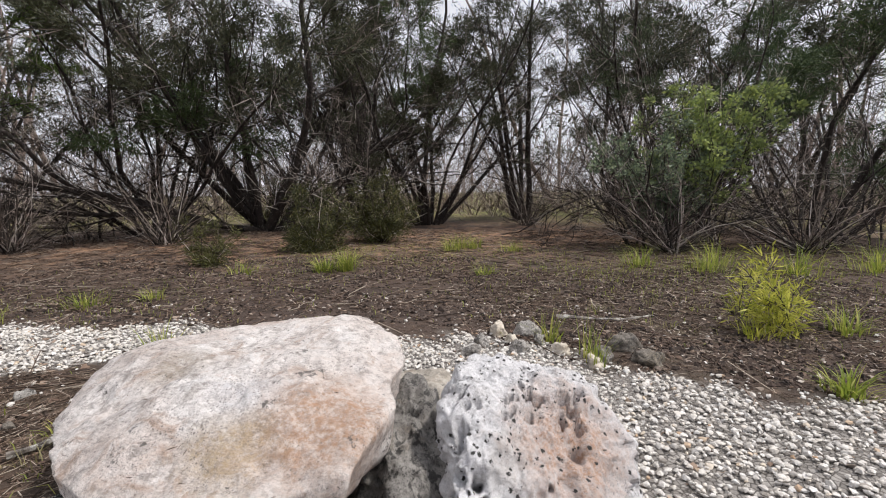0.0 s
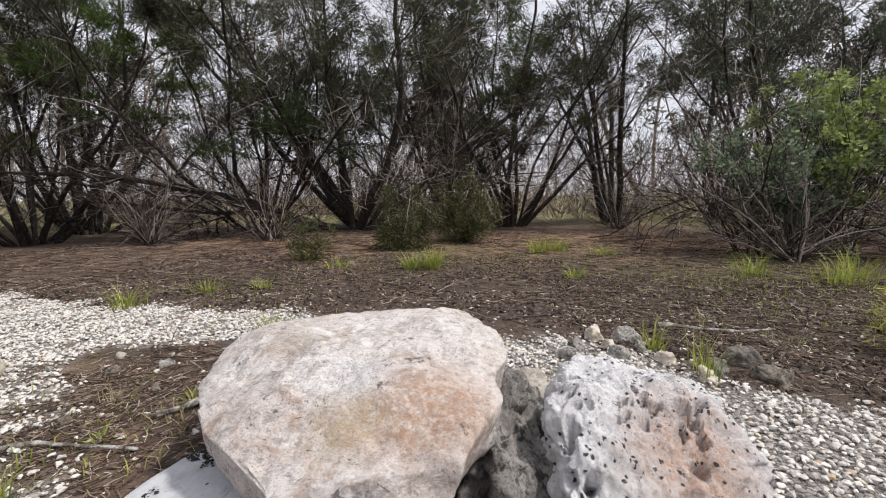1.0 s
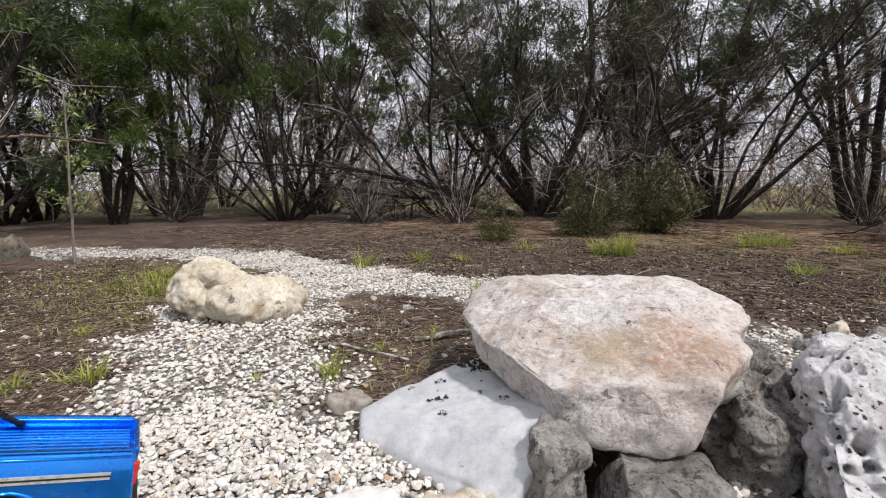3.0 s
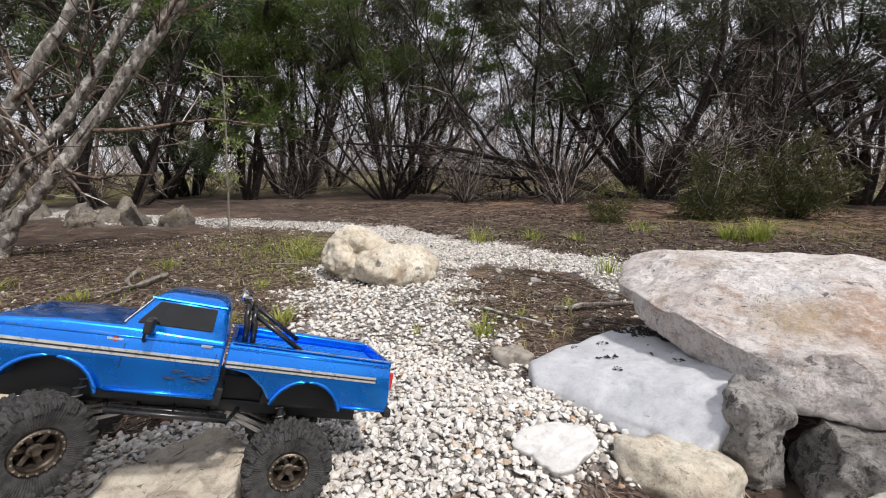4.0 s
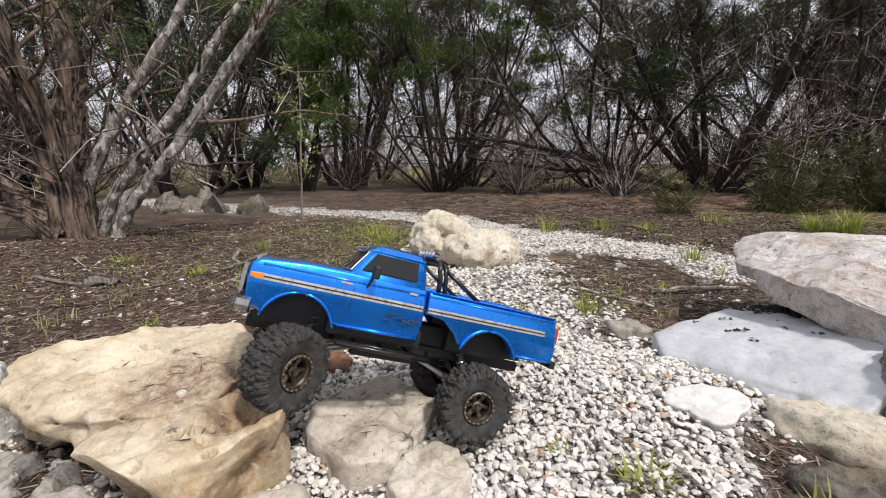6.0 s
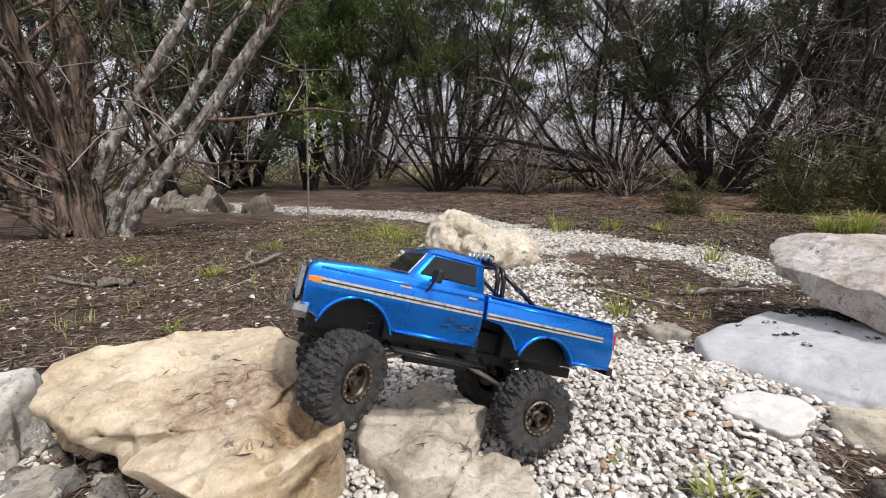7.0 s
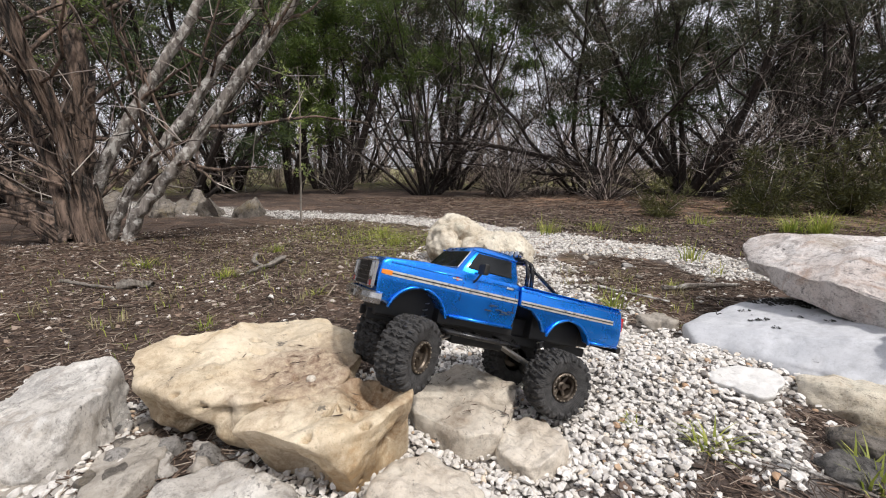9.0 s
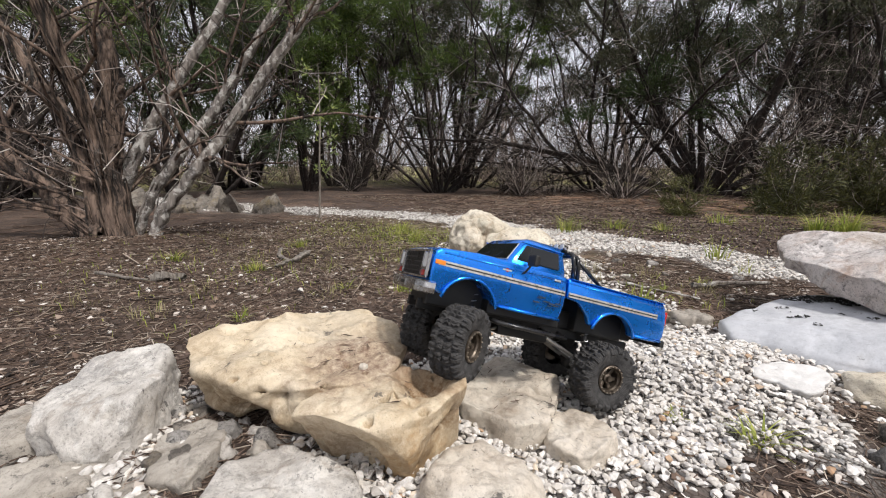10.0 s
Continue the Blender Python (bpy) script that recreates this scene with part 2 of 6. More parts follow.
c = n.mix(sun_streak, c, n.mix(n.noise(70, 5, 0.7), (0.22, 0.11, 0.06), (0.55, 0.35, 0.22)))
c = n.mix(grav, c, chip)
n.colour(c)
n.bump(n.noise(45, 9, 0.75, 0.5), 0.9, 0.012)
n.bump(n.cells(75, "F1", 0), 0.5, 0.006)
M_SOIL = n.m

n = Nodes("dry twigs and needles", 0.9)
n.colour(n.ramp(n.island(), (0.0, (0.030, 0.019, 0.014)), (0.45, (0.12, 0.080, 0.058)), (0.80, (0.25, 0.180, 0.135)), (1.0, (0.52, 0.45, 0.37))))
M_LITTER = n.m


def bark(name, a, b, lichen, scale=38, hard=0.14):
    n = Nodes(name, 0.92)
    v = n.stretch(1, 1, 0.14)
    s = n.noise(scale, 8, 0.7, 0.4, v)
    c = n.mix(n.ramp(s, (0.5 - hard, 0.0), (0.5 + hard, 1.0)), a, b)
    c = n.mix(n.ramp(n.noise(19, 6, 0.7), (0.60 - 0.08 * lichen, 0.0), (0.66 - 0.08 * lichen, lichen)), c, (0.55, 0.53, 0.49))
    n.colour(c).bump(s, 0.9, 0.02).bump(n.noise(140, 5, 0.7, 0, v), 0.4, 0.004)
    return n.m


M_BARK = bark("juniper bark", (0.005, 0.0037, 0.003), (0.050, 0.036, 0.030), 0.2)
M_BARK_OLD = bark("shaggy old juniper bark", (0.012, 0.008, 0.006), (0.22, 0.155, 0.118), 0.12, 24, 0.09)
M_BARK_PALE = bark("lichen-blotched juniper bark", (0.06, 0.050, 0.043), (0.36, 0.32, 0.285), 1.0)
n = Nodes("far brush", 0.9)
n.colour(n.ramp(n.island(), (0.0, (0.060, 0.042, 0.035)), (0.6, (0.26, 0.195, 0.168)), (1.0, (0.62, 0.52, 0.46))))
M_BRUSH = n.m
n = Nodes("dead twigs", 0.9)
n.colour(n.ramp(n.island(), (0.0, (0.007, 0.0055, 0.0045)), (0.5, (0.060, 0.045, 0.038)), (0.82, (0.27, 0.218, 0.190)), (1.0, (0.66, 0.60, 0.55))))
M_TWIG = n.m


def leaf(name, *stops, through_light=0.18):
    n = Nodes(name, 0.6)
    c = n.ramp(n.island(), *stops)
    n.colour(n.mix(n.math("MULTIPLY", n.random(), 0.35), c, stops[-1][1]))
    n.b.inputs["Transmission Weight"].default_value = 0.0
    mixer = n.t.nodes.new("ShaderNodeMixShader")
    thin = n.t.nodes.new("ShaderNodeBsdfTranslucent")
    n.t.links.new(c, thin.inputs[0])
    mixer.inputs[0].default_value = through_light
    out = n.t.nodes["Material Output"]
    n.t.links.new(n.b.outputs[0], mixer.inputs[1])
    n.t.links.new(thin.outputs[0], mixer.inputs[2])
    n.t.links.new(mixer.outputs[0], out.inputs[0])
    return n.m


M_JUNIPER = leaf("juniper foliage", (0.0, (0.012, 0.016, 0.008)), (0.6, (0.040, 0.048, 0.023)), (1.0, (0.115, 0.118, 0.058)))
M_GREEN = leaf("fresh juniper foliage", (0.0, (0.030, 0.055, 0.012)), (0.6, (0.080, 0.130, 0.026)), (1.0, (0.19, 0.25, 0.05)), through_light=0.3)
# sunlight on the farther crowns is put into this foliage's yellow-green colour
M_YELLOW = leaf("sunlit juniper foliage", (0.0, (0.08, 0.085, 0.018)), (0.6, (0.20, 0.20, 0.04)), (1.0, (0.40, 0.38, 0.08)), through_light=0.4)
M_DEEP = leaf("deep green juniper foliage", (0.0, (0.018, 0.034, 0.014)), (0.6, (0.045, 0.078, 0.030)), (1.0, (0.11, 0.15, 0.05)), through_light=0.22)
M_OLIVE = leaf("olive juniper foliage", (0.0, (0.028, 0.032, 0.010)), (0.6, (0.060, 0.066, 0.018)), (1.0, (0.14, 0.135, 0.035)))
M_SAGE = leaf("grey-green shrub leaves", (0.0, (0.07, 0.10, 0.065)), (0.6, (0.17, 0.22, 0.15)), (1.0, (0.34, 0.42, 0.22)), through_light=0.3)
M_OAK = leaf("bright oak leaves", (0.0, (0.11, 0.15, 0.07)), (0.6, (0.26, 0.33, 0.13)), (1.0, (0.52, 0.60, 0.17)), through_light=0.35)
M_GRASS = leaf("fresh grass", (0.0, (0.13, 0.18, 0.03)), (0.6, (0.30, 0.37, 0.06)), (1.0, (0.52, 0.50, 0.14)), through_light=0.45)
M_SEDGE = leaf("yellow-green sedge", (0.0, (0.20, 0.24, 0.03)), (0.5, (0.44, 0.46, 0.055)), (1.0, (0.72, 0.68, 0.16)), through_light=0.45)
M_DRYGRASS = leaf("dry grass", (0.0, (0.13, 0.12, 0.05)), (0.6, (0.30, 0.27, 0.12)), (1.0, (0.42, 0.36, 0.2)), through_light=0.35)

# ---- mesh helpers ----
def mesh_of(name, verts, faces, smooth=True):
    me = bpy.data.meshes.new(name)
    verts, faces = np.asarray(verts, dtype=np.float32), np.asarray(faces, dtype=np.int32)
    k = faces.shape[1]
    me.vertices.add(len(verts))
    me.vertices.foreach_set("co", verts.ravel())
    me.loops.add(faces.size)
    me.loops.foreach_set("vertex_index", faces.ravel())
    me.polygons.add(len(faces))
    me.polygons.foreach_set("loop_start", np.arange(0, faces.size, k, dtype=np.int32))
    me.polygons.foreach_set("use_smooth", np.full(len(faces), smooth, dtype=bool))
    me.update(calc_edges=True)
    return me


def solid(name, verts, faces, material, parent=None, smooth=True):
    me = mesh_of(name, verts, faces, smooth)
    me.materials.append(material)
    ob = new(name, me)
    ob.parent = parent
    return ob


def part(name, bm, material, parent, label="", smooth=False):
    me = bpy.data.meshes.new(name)
    bmesh.ops.recalc_face_normals(bm, faces=bm.faces)
    for q in bm.faces:
        q.smooth = smooth
    bm.to_mesh(me)
    bm.free()
    me.materials.append(material)
    ob = new(name, me)
    ob.parent = parent
    return tagged(ob, label)


# ---- ground: soil sheet with a curving gravel path ----
PATHS = [
    [(-9.0, -0.8, 0.35), (-5.9, 0.45, 0.28), (-5.25, 0.98, 0.27), (-4.6, 1.48, 0.27), (-4.0, 1.80, 0.26), (-3.35, 1.90, 0.26), (-2.6, 1.80, 0.28), (-2.1, 1.70, 0.31), (-1.4, 1.78, 0.26), (-0.5, 1.72, 0.27), (0.2, 1.38, 0.33), (0.75, 0.86, 0.44), (1.6, 0.50, 0.60), (4.0, -0.6, 0.8)],
    [(-2.35, 1.45, 0.30), (-2.05, 0.98, 0.40), (-1.66, 0.63, 0.38), (-1.34, 0.40, 0.33), (-1.14, 0.12, 0.36), (-0.95, -0.10, 0.36), (-0.96, -0.35, 0.34), (-0.86, -0.72, 0.22), (-0.8, -1.6, 0.3)],
    [(-1.10, 0.18, 0.20), (-0.92, 0.32, 0.18), (-0.76, 0.26, 0.12), (-0.54, 0.24, 0.07)],
    [(-0.95, 0.02, 0.22), (-0.72, 0.02, 0.18), (-0.58, 0.10, 0.09)],
    [(-0.02, 0.62, 0.05), (-0.02, 0.85, 0.06), (-0.03, 1.15, 0.08)],
    [(-1.22, -0.98, 0.10), (-1.36, -0.90, 0.09), (-1.44, -0.80, 0.06)],
]


def gravel_at(x, y):
    """0 on bare soil, 1 on the gravel path; arrays of places."""
    best = np.full(np.shape(x), -9.0)
    for line in PATHS:
        for (ax, ay, aw), (bx, by, bw) in zip(line, line[1:]):
            dx, dy = bx - ax, by - ay
            t = np.clip(((x - ax) * dx + (y - ay) * dy) / (dx * dx + dy * dy), 0, 1)
            d = np.hypot(x - ax - t * dx, y - ay - t * dy)
            best = np.maximum(best, (aw + t * (bw - aw) - d))
    wob = 0.05 * np.sin(x * 9 + 2 * np.sin(y * 7)) + 0.04 * np.sin(y * 17 + 3 * np.sin(x * 11))
    return np.clip((best + wob) / 0.10 + 0.5, 0, 1)


def ground_z(x, y):
    near = 0.010 * np.sin(x * 4.1 + 1.3 * np.sin(y * 3.0)) * np.sin(y * 3.7 + x) + 0.006 * np.sin(x * 11 + y * 5) * np.sin(y * 13 - x * 4)
    r = np.hypot(x + 0.5, y)
    far = 0.07 * np.sin(x * 0.7 + 0.4) * np.sin(y * 0.6 + 1.1) * np.clip((r - 2.5) / 4, 0, 1)
    swell = 0.02 * np.exp(-((x + 1.0) ** 2 + (y + 0.45) ** 2) / 0.15)
    swell = swell + 0.07 * np.exp(-((x + 3.8) ** 2 + (y + 0.75) ** 2) / 0.45)
    swell = swell + 0.048 * np.exp(-((x + 0.70) ** 2 / 0.10 + (y - 0.30) ** 2 / 0.09))
    swell = swell + 0.028 * np.exp(-((x + 1.22) ** 2 + (y + 0.87) ** 2) / 0.05)
    return near + far + swell - 0.008


def warp(u, fine, k):
    return fine * u + np.sign(u) * np.maximum(np.abs(u) - 0.62, 0) ** 3 * k


ug = np.linspace(-1, 1, 320)
gx, gy = np.meshgrid(warp(ug, 5.0, 5200) - 0.8, warp(ug, 5.0, 5200) + 0.4, indexing="xy")
gz = ground_z(gx, gy)
idx = np.arange(gx.size).reshape(gx.shape)
quads = np.stack([idx[:-1, :-1], idx[:-1, 1:], idx[1:, 1:], idx[1:, :-1]], -1).reshape(-1, 4)
ground = solid("ground", np.stack([gx, gy, gz], -1).reshape(-1, 3), quads, M_SOIL)
tagged(ground, "dark soil with brown leaf litter and a pale gravel path", "ground", kind="structure")
a = ground.data.attributes.new("gravel", "FLOAT", "POINT")
a.data.foreach_set("value", gravel_at(gx, gy).ravel().astype(np.float32))
lawn = np.clip((np.hypot(gx + 2, gy - 1) - 8) / 3, 0, 1) + 1.0 * np.exp(-((gx + 2.9) ** 2 / 0.9 + (gy - 0.85) ** 2 / 0.35)) + 0.35 * np.exp(-((gx - 1.2) ** 2 + (gy - 2.6) ** 2) / 0.8)
# where sun streaks are painted onto the reddish litter
sunlit_red_litter = np.exp(-((gx - 1.0) ** 2 / 6 + (gy - 6.3) ** 2 / 4)) + 0.8 * np.exp(-((gx + 4.0) ** 2 / 4 + (gy - 5.4) ** 2 / 2)) + 0.5 * np.exp(-((gx + 2.0) ** 2 / 3 + (gy - 4.6) ** 2 / 1))
a = ground.data.attributes.new("needles", "FLOAT", "POINT")
a.data.foreach_set("value", np.clip(sunlit_red_litter, 0, 1).ravel().astype(np.float32))
# dark patches: humus near the stones, shade painted across the ground farther back
shaded_humus = 0.9 * np.exp(-((gx + 1.6) ** 2 / 2.5 + (gy - 2.45) ** 2 / 0.25)) + 0.8 * np.exp(-((gx - 1.8) ** 2 / 3.0 + (gy - 3.9) ** 2 / 0.8)) + 0.95 * np.exp(-((gx - 1.2) ** 2 / 3.2 + (gy - 2.3) ** 2 / 1.3)) + 0.85 * np.exp(-((gx + 1.2) ** 2 / 5 + (gy - 3.1) ** 2 / 0.9)) + 0.9 * np.exp(-((gx + 0.42) ** 2 + (gy - 0.02) ** 2) / 0.03) + 0.8 * np.exp(-((gx + 1.35) ** 2 + (gy + 0.78) ** 2) / 0.02) + 0.7 * np.exp(-((gx + 1.15) ** 2 / 0.02 + (gy + 0.74) ** 2 / 0.008))
a = ground.data.attributes.new("shaded_humus", "FLOAT", "POINT")
a.data.foreach_set("value", np.clip(shaded_humus, 0, 1).ravel().astype(np.float32))
a = ground.data.attributes.new("green", "FLOAT", "POINT")
a.data.foreach_set("value", np.clip(lawn, 0, 1).ravel().astype(np.float32))


# ---- rocks ----
def lobe(outline, zb, zt, tilt=(0, 0), p=5.0, under=0.82, seed=0, rings=48, turns=96, lump=0.012, rough=0.006, dents=(), chips=6, crown=0.0, cuts=(), pits=None, scallop=11.0, chip_up=0.22, wave=0.022, chip_low=0.84):
    """One lump of stone: outline is its plan at its widest, zb and zt its foot and its top, tilt the slope of its top,
    cuts are planes (normal, point) that trim it, pits (how many, smallest, largest) are deep holes."""
    o = np.array(outline)
    c = o.mean(0)
    ang = np.arctan2(o[:, 1] - c[1], o[:, 0] - c[0])
    rad = np.hypot(*(o - c).T)
    k = np.argsort(ang)
    th = np.linspace(-np.pi, np.pi, turns, endpoint=False)
    rr = np.interp(th, np.r_[ang[k][-1] - 2 * np.pi, ang[k], ang[k][0] + 2 * np.pi], np.r_[rad[k][-1], rad[k], rad[k][0]])
    rr = 0.25 * np.roll(rr, 1) + 0.5 * rr + 0.25 * np.roll(rr, -1)
    wg = np.random.default_rng(seed + 900)
    for k_wave, high in ((3, 1.0), (5, 0.9), (8, 0.7), (13, 0.45), (21, 0.3)):
        rr = rr * (1 + wave * high * np.sin(k_wave * th + wg.uniform(0, 6.28)))
    v = np.linspace(-np.pi / 2, np.pi / 2, 1500)
    h, u = np.sign(v) * np.abs(np.sin(v)) ** (2 / p), np.abs(np.cos(v)) ** (2 / p)
    size, half = rr.mean(), (zt - zb) / 2
    s = np.r_[0, np.cumsum(np.hypot(np.diff(u * size), np.diff(h * half)))]
    at = np.interp(np.linspace(0, s[-1], rings), s, v)
    h, u = np.sign(at) * np.abs(np.sin(at)) ** (2 / p), np.abs(np.cos(at)) ** (2 / p)
    rng = np.random.default_rng(seed)
    q = (under + (1 - under) * (h + 1) / 2)[:, None] * u[:, None] * rr[None]
    x, y = c[0] + q * np.cos(th), c[1] + q * np.sin(th)
    zz = (h[:, None] + 1) / 2
    top = zt + tilt[0] * (x - c[0]) + tilt[1] * (y - c[1]) + crown * (1 - (q / rr[None]) ** 2)
    z = zb + zz * (top - zb)
    P = np.stack([x, y, z], -1).reshape(-1, 3)
    mid = np.array([c[0], c[1], (zb + zt) / 2])
    out = ((P - mid) / np.array([size, size, half])) ** 3 / np.array([1, 1, 1])
    out /= np.linalg.norm(out, axis=1)[:, None] + 1e-9
    for nx, ny, nz, px, py, pz in cuts:
        d = np.array([nx, ny, nz]) / math.sqrt(nx * nx + ny * ny + nz * nz)
        P -= np.maximum((P - np.array([px, py, pz])) @ d, 0)[:, None] * d * 0.94
    for _ in range(chips):
        a = rng.uniform(0, 6.28)
        d = np.array([math.cos(a), math.sin(a), rng.uniform(-0.40, chip_up)])
        d /= np.linalg.norm(d)
        reach = (P - mid) @ d
        cut = reach.max() * rng.uniform(chip_low, 0.96)
        P -= np.maximum(reach - cut, 0)[:, None] * d * 0.95
    off = Vector(rng.uniform(-50, 50, 3))
    for i, w in enumerate(P):
        w3 = Vector(w) + off
        warped = w3 + 0.03 * noise.noise_vector(w3 * 7)
        near = noise.voronoi(warped * scallop)[0]
        e = lump * noise.fractal(w3 * (1.8 / size), 1.0, 2.0, 3) + rough * (1.5 * (near[0] - 0.45) + 0.55 * noise.fractal(w3 * 30, 0.8, 2.0, 5))
        P[i] += out[i] * e
    for dx, dy, dz, dr, depth in dents:
        d = np.linalg.norm(P - np.array([dx, dy, dz]), axis=1) / dr
        P -= out * (depth * np.exp(-d ** 3 * 1.2))[:, None]
    if pits:
        flat = P.copy()
        ragged = np.array([1 + 0.45 * noise.noise(Vector(w) * 90) for w in flat])
        for i in rng.integers(rings * turns // 3, rings * turns, pits[0]):
            r = pits[1] + (pits[2] - pits[1]) * rng.uniform() ** 2.6
            d = np.linalg.norm((flat - flat[i]) * np.array([1, rng.uniform(0.6, 1.3), rng.uniform(0.7, 1.3)]), axis=1) / r * ragged
            P -= out * (r * rng.uniform(2.4, 4.2) * np.clip((1.2 - d * d) * 2, 0, 1))[:, None]
    n0 = np.arange(rings * turns).reshape(rings, turns)
    a, b = n0[:-1], n0[1:]
    F = np.stack([a, np.roll(a, -1, 1), np.roll(b, -1, 1), b], -1).reshape(-1, 4)
    return P, F


def rock(name, material, label, lobes, category="rock", group=""):
    V, F, base = [], [], 0
    for args in lobes:
        p, q = lobe(**args)
        V.append(p), F.append(q + base)
        base += len(p)
    ob = solid(name, np.concatenate(V), np.concatenate(F), material)
    return tagged(ob, label, category, group)


M_PILE = stone("brown weathered stone", (0.30, 0.265, 0.225), (0.12, 0.105, 0.09), (0.24, 0.19, 0.11), 0.55, 0.8, grain=40, relief=1.0, speck_at=0.58, mottle=0.6)
rng = np.random.default_rng(5)
WHITE_DENTS = [(-0.45, 0.46, 0.14, 0.05, 0.025), (-0.2, 0.43, 0.15, 0.05, 0.025), (-0.64, 0.58, 0.14, 0.05, 0.030), (-0.72, 0.72, 0.15, 0.05, 0.030), (-0.56, 0.50, 0.12, 0.04, 0.025), (-0.33, 0.40, 0.13, 0.04, 0.02), (-0.12, 0.60, 0.16, 0.05, 0.02), (-0.38, 0.58, 0.25, 0.07, 0.010), (-0.22, 0.60, 0.24, 0.06, 0.010), (-0.55, 0.80, 0.27, 0.06, 0.008)]
rock("limestone_boulder", M_WHITE, "large cream limestone boulder with rusty stains, propped on other stones",
     [dict(outline=[(-0.665, 0.63), (-0.79, 0.86), (-0.78, 1.08), (-0.60, 1.22), (-0.24, 1.24), (-0.10, 1.06), (-0.095, 0.84), (-0.115, 0.66), (-0.13, 0.56), (-0.19, 0.42), (-0.34, 0.38), (-0.50, 0.46)],
           zb=0.105, zt=0.290, tilt=(0.03, -0.01), p=4.6, under=0.86, wave=0.010, seed=11, rings=130, turns=260, lump=0.018, rough=0.0085, scallop=15, dents=WHITE_DENTS, chips=10,
           cuts=[(-0.20, 0.0, -1.0, -0.40, 0.70, 0.108), (0.0, -0.33, 0.94, -0.3, 0.70, 0.276), (-0.40, -0.25, 0.88, -0.60, 0.78, 0.276), (-0.25, -0.30, 0.92, -0.50, 0.68, 0.268), (0.30, -0.12, 0.94, -0.20, 0.86, 0.284)])])
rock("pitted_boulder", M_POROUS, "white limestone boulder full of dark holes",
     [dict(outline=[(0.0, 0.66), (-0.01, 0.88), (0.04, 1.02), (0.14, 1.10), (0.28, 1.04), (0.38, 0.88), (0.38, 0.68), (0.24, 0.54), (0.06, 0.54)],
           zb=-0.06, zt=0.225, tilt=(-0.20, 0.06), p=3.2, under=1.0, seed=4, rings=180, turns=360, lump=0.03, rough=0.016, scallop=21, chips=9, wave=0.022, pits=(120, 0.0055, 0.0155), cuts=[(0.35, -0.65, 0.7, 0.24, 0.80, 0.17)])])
rock("smooth_slab", M_SLAB, "smooth wet-looking white limestone slab with black moss flecks",
     [dict(outline=[(-0.815, 0.405), (-0.77, 0.58), (-0.71, 0.765), (-0.58, 0.81), (-0.42, 0.75), (-0.375, 0.55), (-0.385, 0.40), (-0.405, 0.345), (-0.48, 0.33), (-0.58, 0.335), (-0.69, 0.35), (-0.77, 0.375)],
           zb=-0.04, zt=0.104, tilt=(0.155, 0.06), p=11, under=1.0, wave=0.028, seed=7, rings=70, turns=140, lump=0.010, rough=0.0018, chips=4, scallop=5, cuts=[(-0.12, -0.60, 0.80, -0.58, 0.415, 0.093), (-0.12, -0.85, 0.5, -0.58, 0.365, 0.065)])])
rock("grey_stone", M_GREY, "rough grey limestone prop under the boulder",
     [dict(outline=[(-0.42, 0.42), (-0.40, 0.48), (-0.35, 0.48), (-0.32, 0.42), (-0.34, 0.36), (-0.39, 0.36)], zb=-0.05, zt=0.15, p=5, under=0.9, seed=21, lump=0.012, rough=0.009, chips=12, chip_up=0.7, chip_low=0.75)])
rock("dark_stone", M_WEDGE, "dark grey weathered stone supporting the boulder",
     [dict(outline=[(-0.33, 0.42), (-0.28, 0.56), (-0.18, 0.58), (-0.10, 0.50), (-0.14, 0.40), (-0.25, 0.37)], zb=-0.06, zt=0.11, p=5, under=1, seed=22, lump=0.015, rough=0.011, chips=14, chip_up=0.7, chip_low=0.75, rings=70, turns=140)])
rock("small_stone", M_PALE, "cream stone wedged beneath the big boulder",
     [dict(outline=[(-0.22, 0.36), (-0.20, 0.44), (-0.11, 0.45), (-0.07, 0.39), (-0.12, 0.34)], zb=-0.03, zt=0.075, p=4, under=1, seed=29, lump=0.008, rough=0.005)])
rock("grey_stone", M_WEDGE, "coarse dark grey stone wedged between two boulders",
     [dict(outline=[(-0.12, 0.67), (-0.15, 0.86), (-0.12, 1.04), (-0.06, 1.02), (-0.025, 0.84), (-0.035, 0.69)], zb=-0.06, zt=0.165, tilt=(-0.25, 0.16), p=5, under=1, seed=23, lump=0.02, rough=0.020, scallop=24, rings=80, turns=160, chips=10, chip_up=0.7, pits=(30, 0.004, 0.010))])
rock("flat_stone", M_FLAT, "flat grey-tan stone lying behind the boulders",
     [dict(outline=[(-0.16, 1.22), (-0.14, 1.38), (-0.06, 1.38), (0.03, 1.26), (0.04, 1.17), (-0.05, 1.13)], zb=-0.05, zt=0.052, p=5, under=1, chips=10, chip_up=0.7, seed=24, lump=0.015, rough=0.005)])
rock("chip_stone", M_OFFWHITE, "small flat white stone lying on gravel",
     [dict(wave=0.012, outline=[(-0.674, 0.146), (-0.680, 0.175), (-0.665, 0.228), (-0.622, 0.268), (-0.575, 0.278), (-0.550, 0.242), (-0.556, 0.200), (-0.574, 0.134), (-0.592, 0.140), (-0.628, 0.150)], zb=0.012, zt=0.050, tilt=(0.02, 0.08), p=10, under=0.66, seed=25, lump=0.003, rough=0.0018, chips=2, scallop=6)])
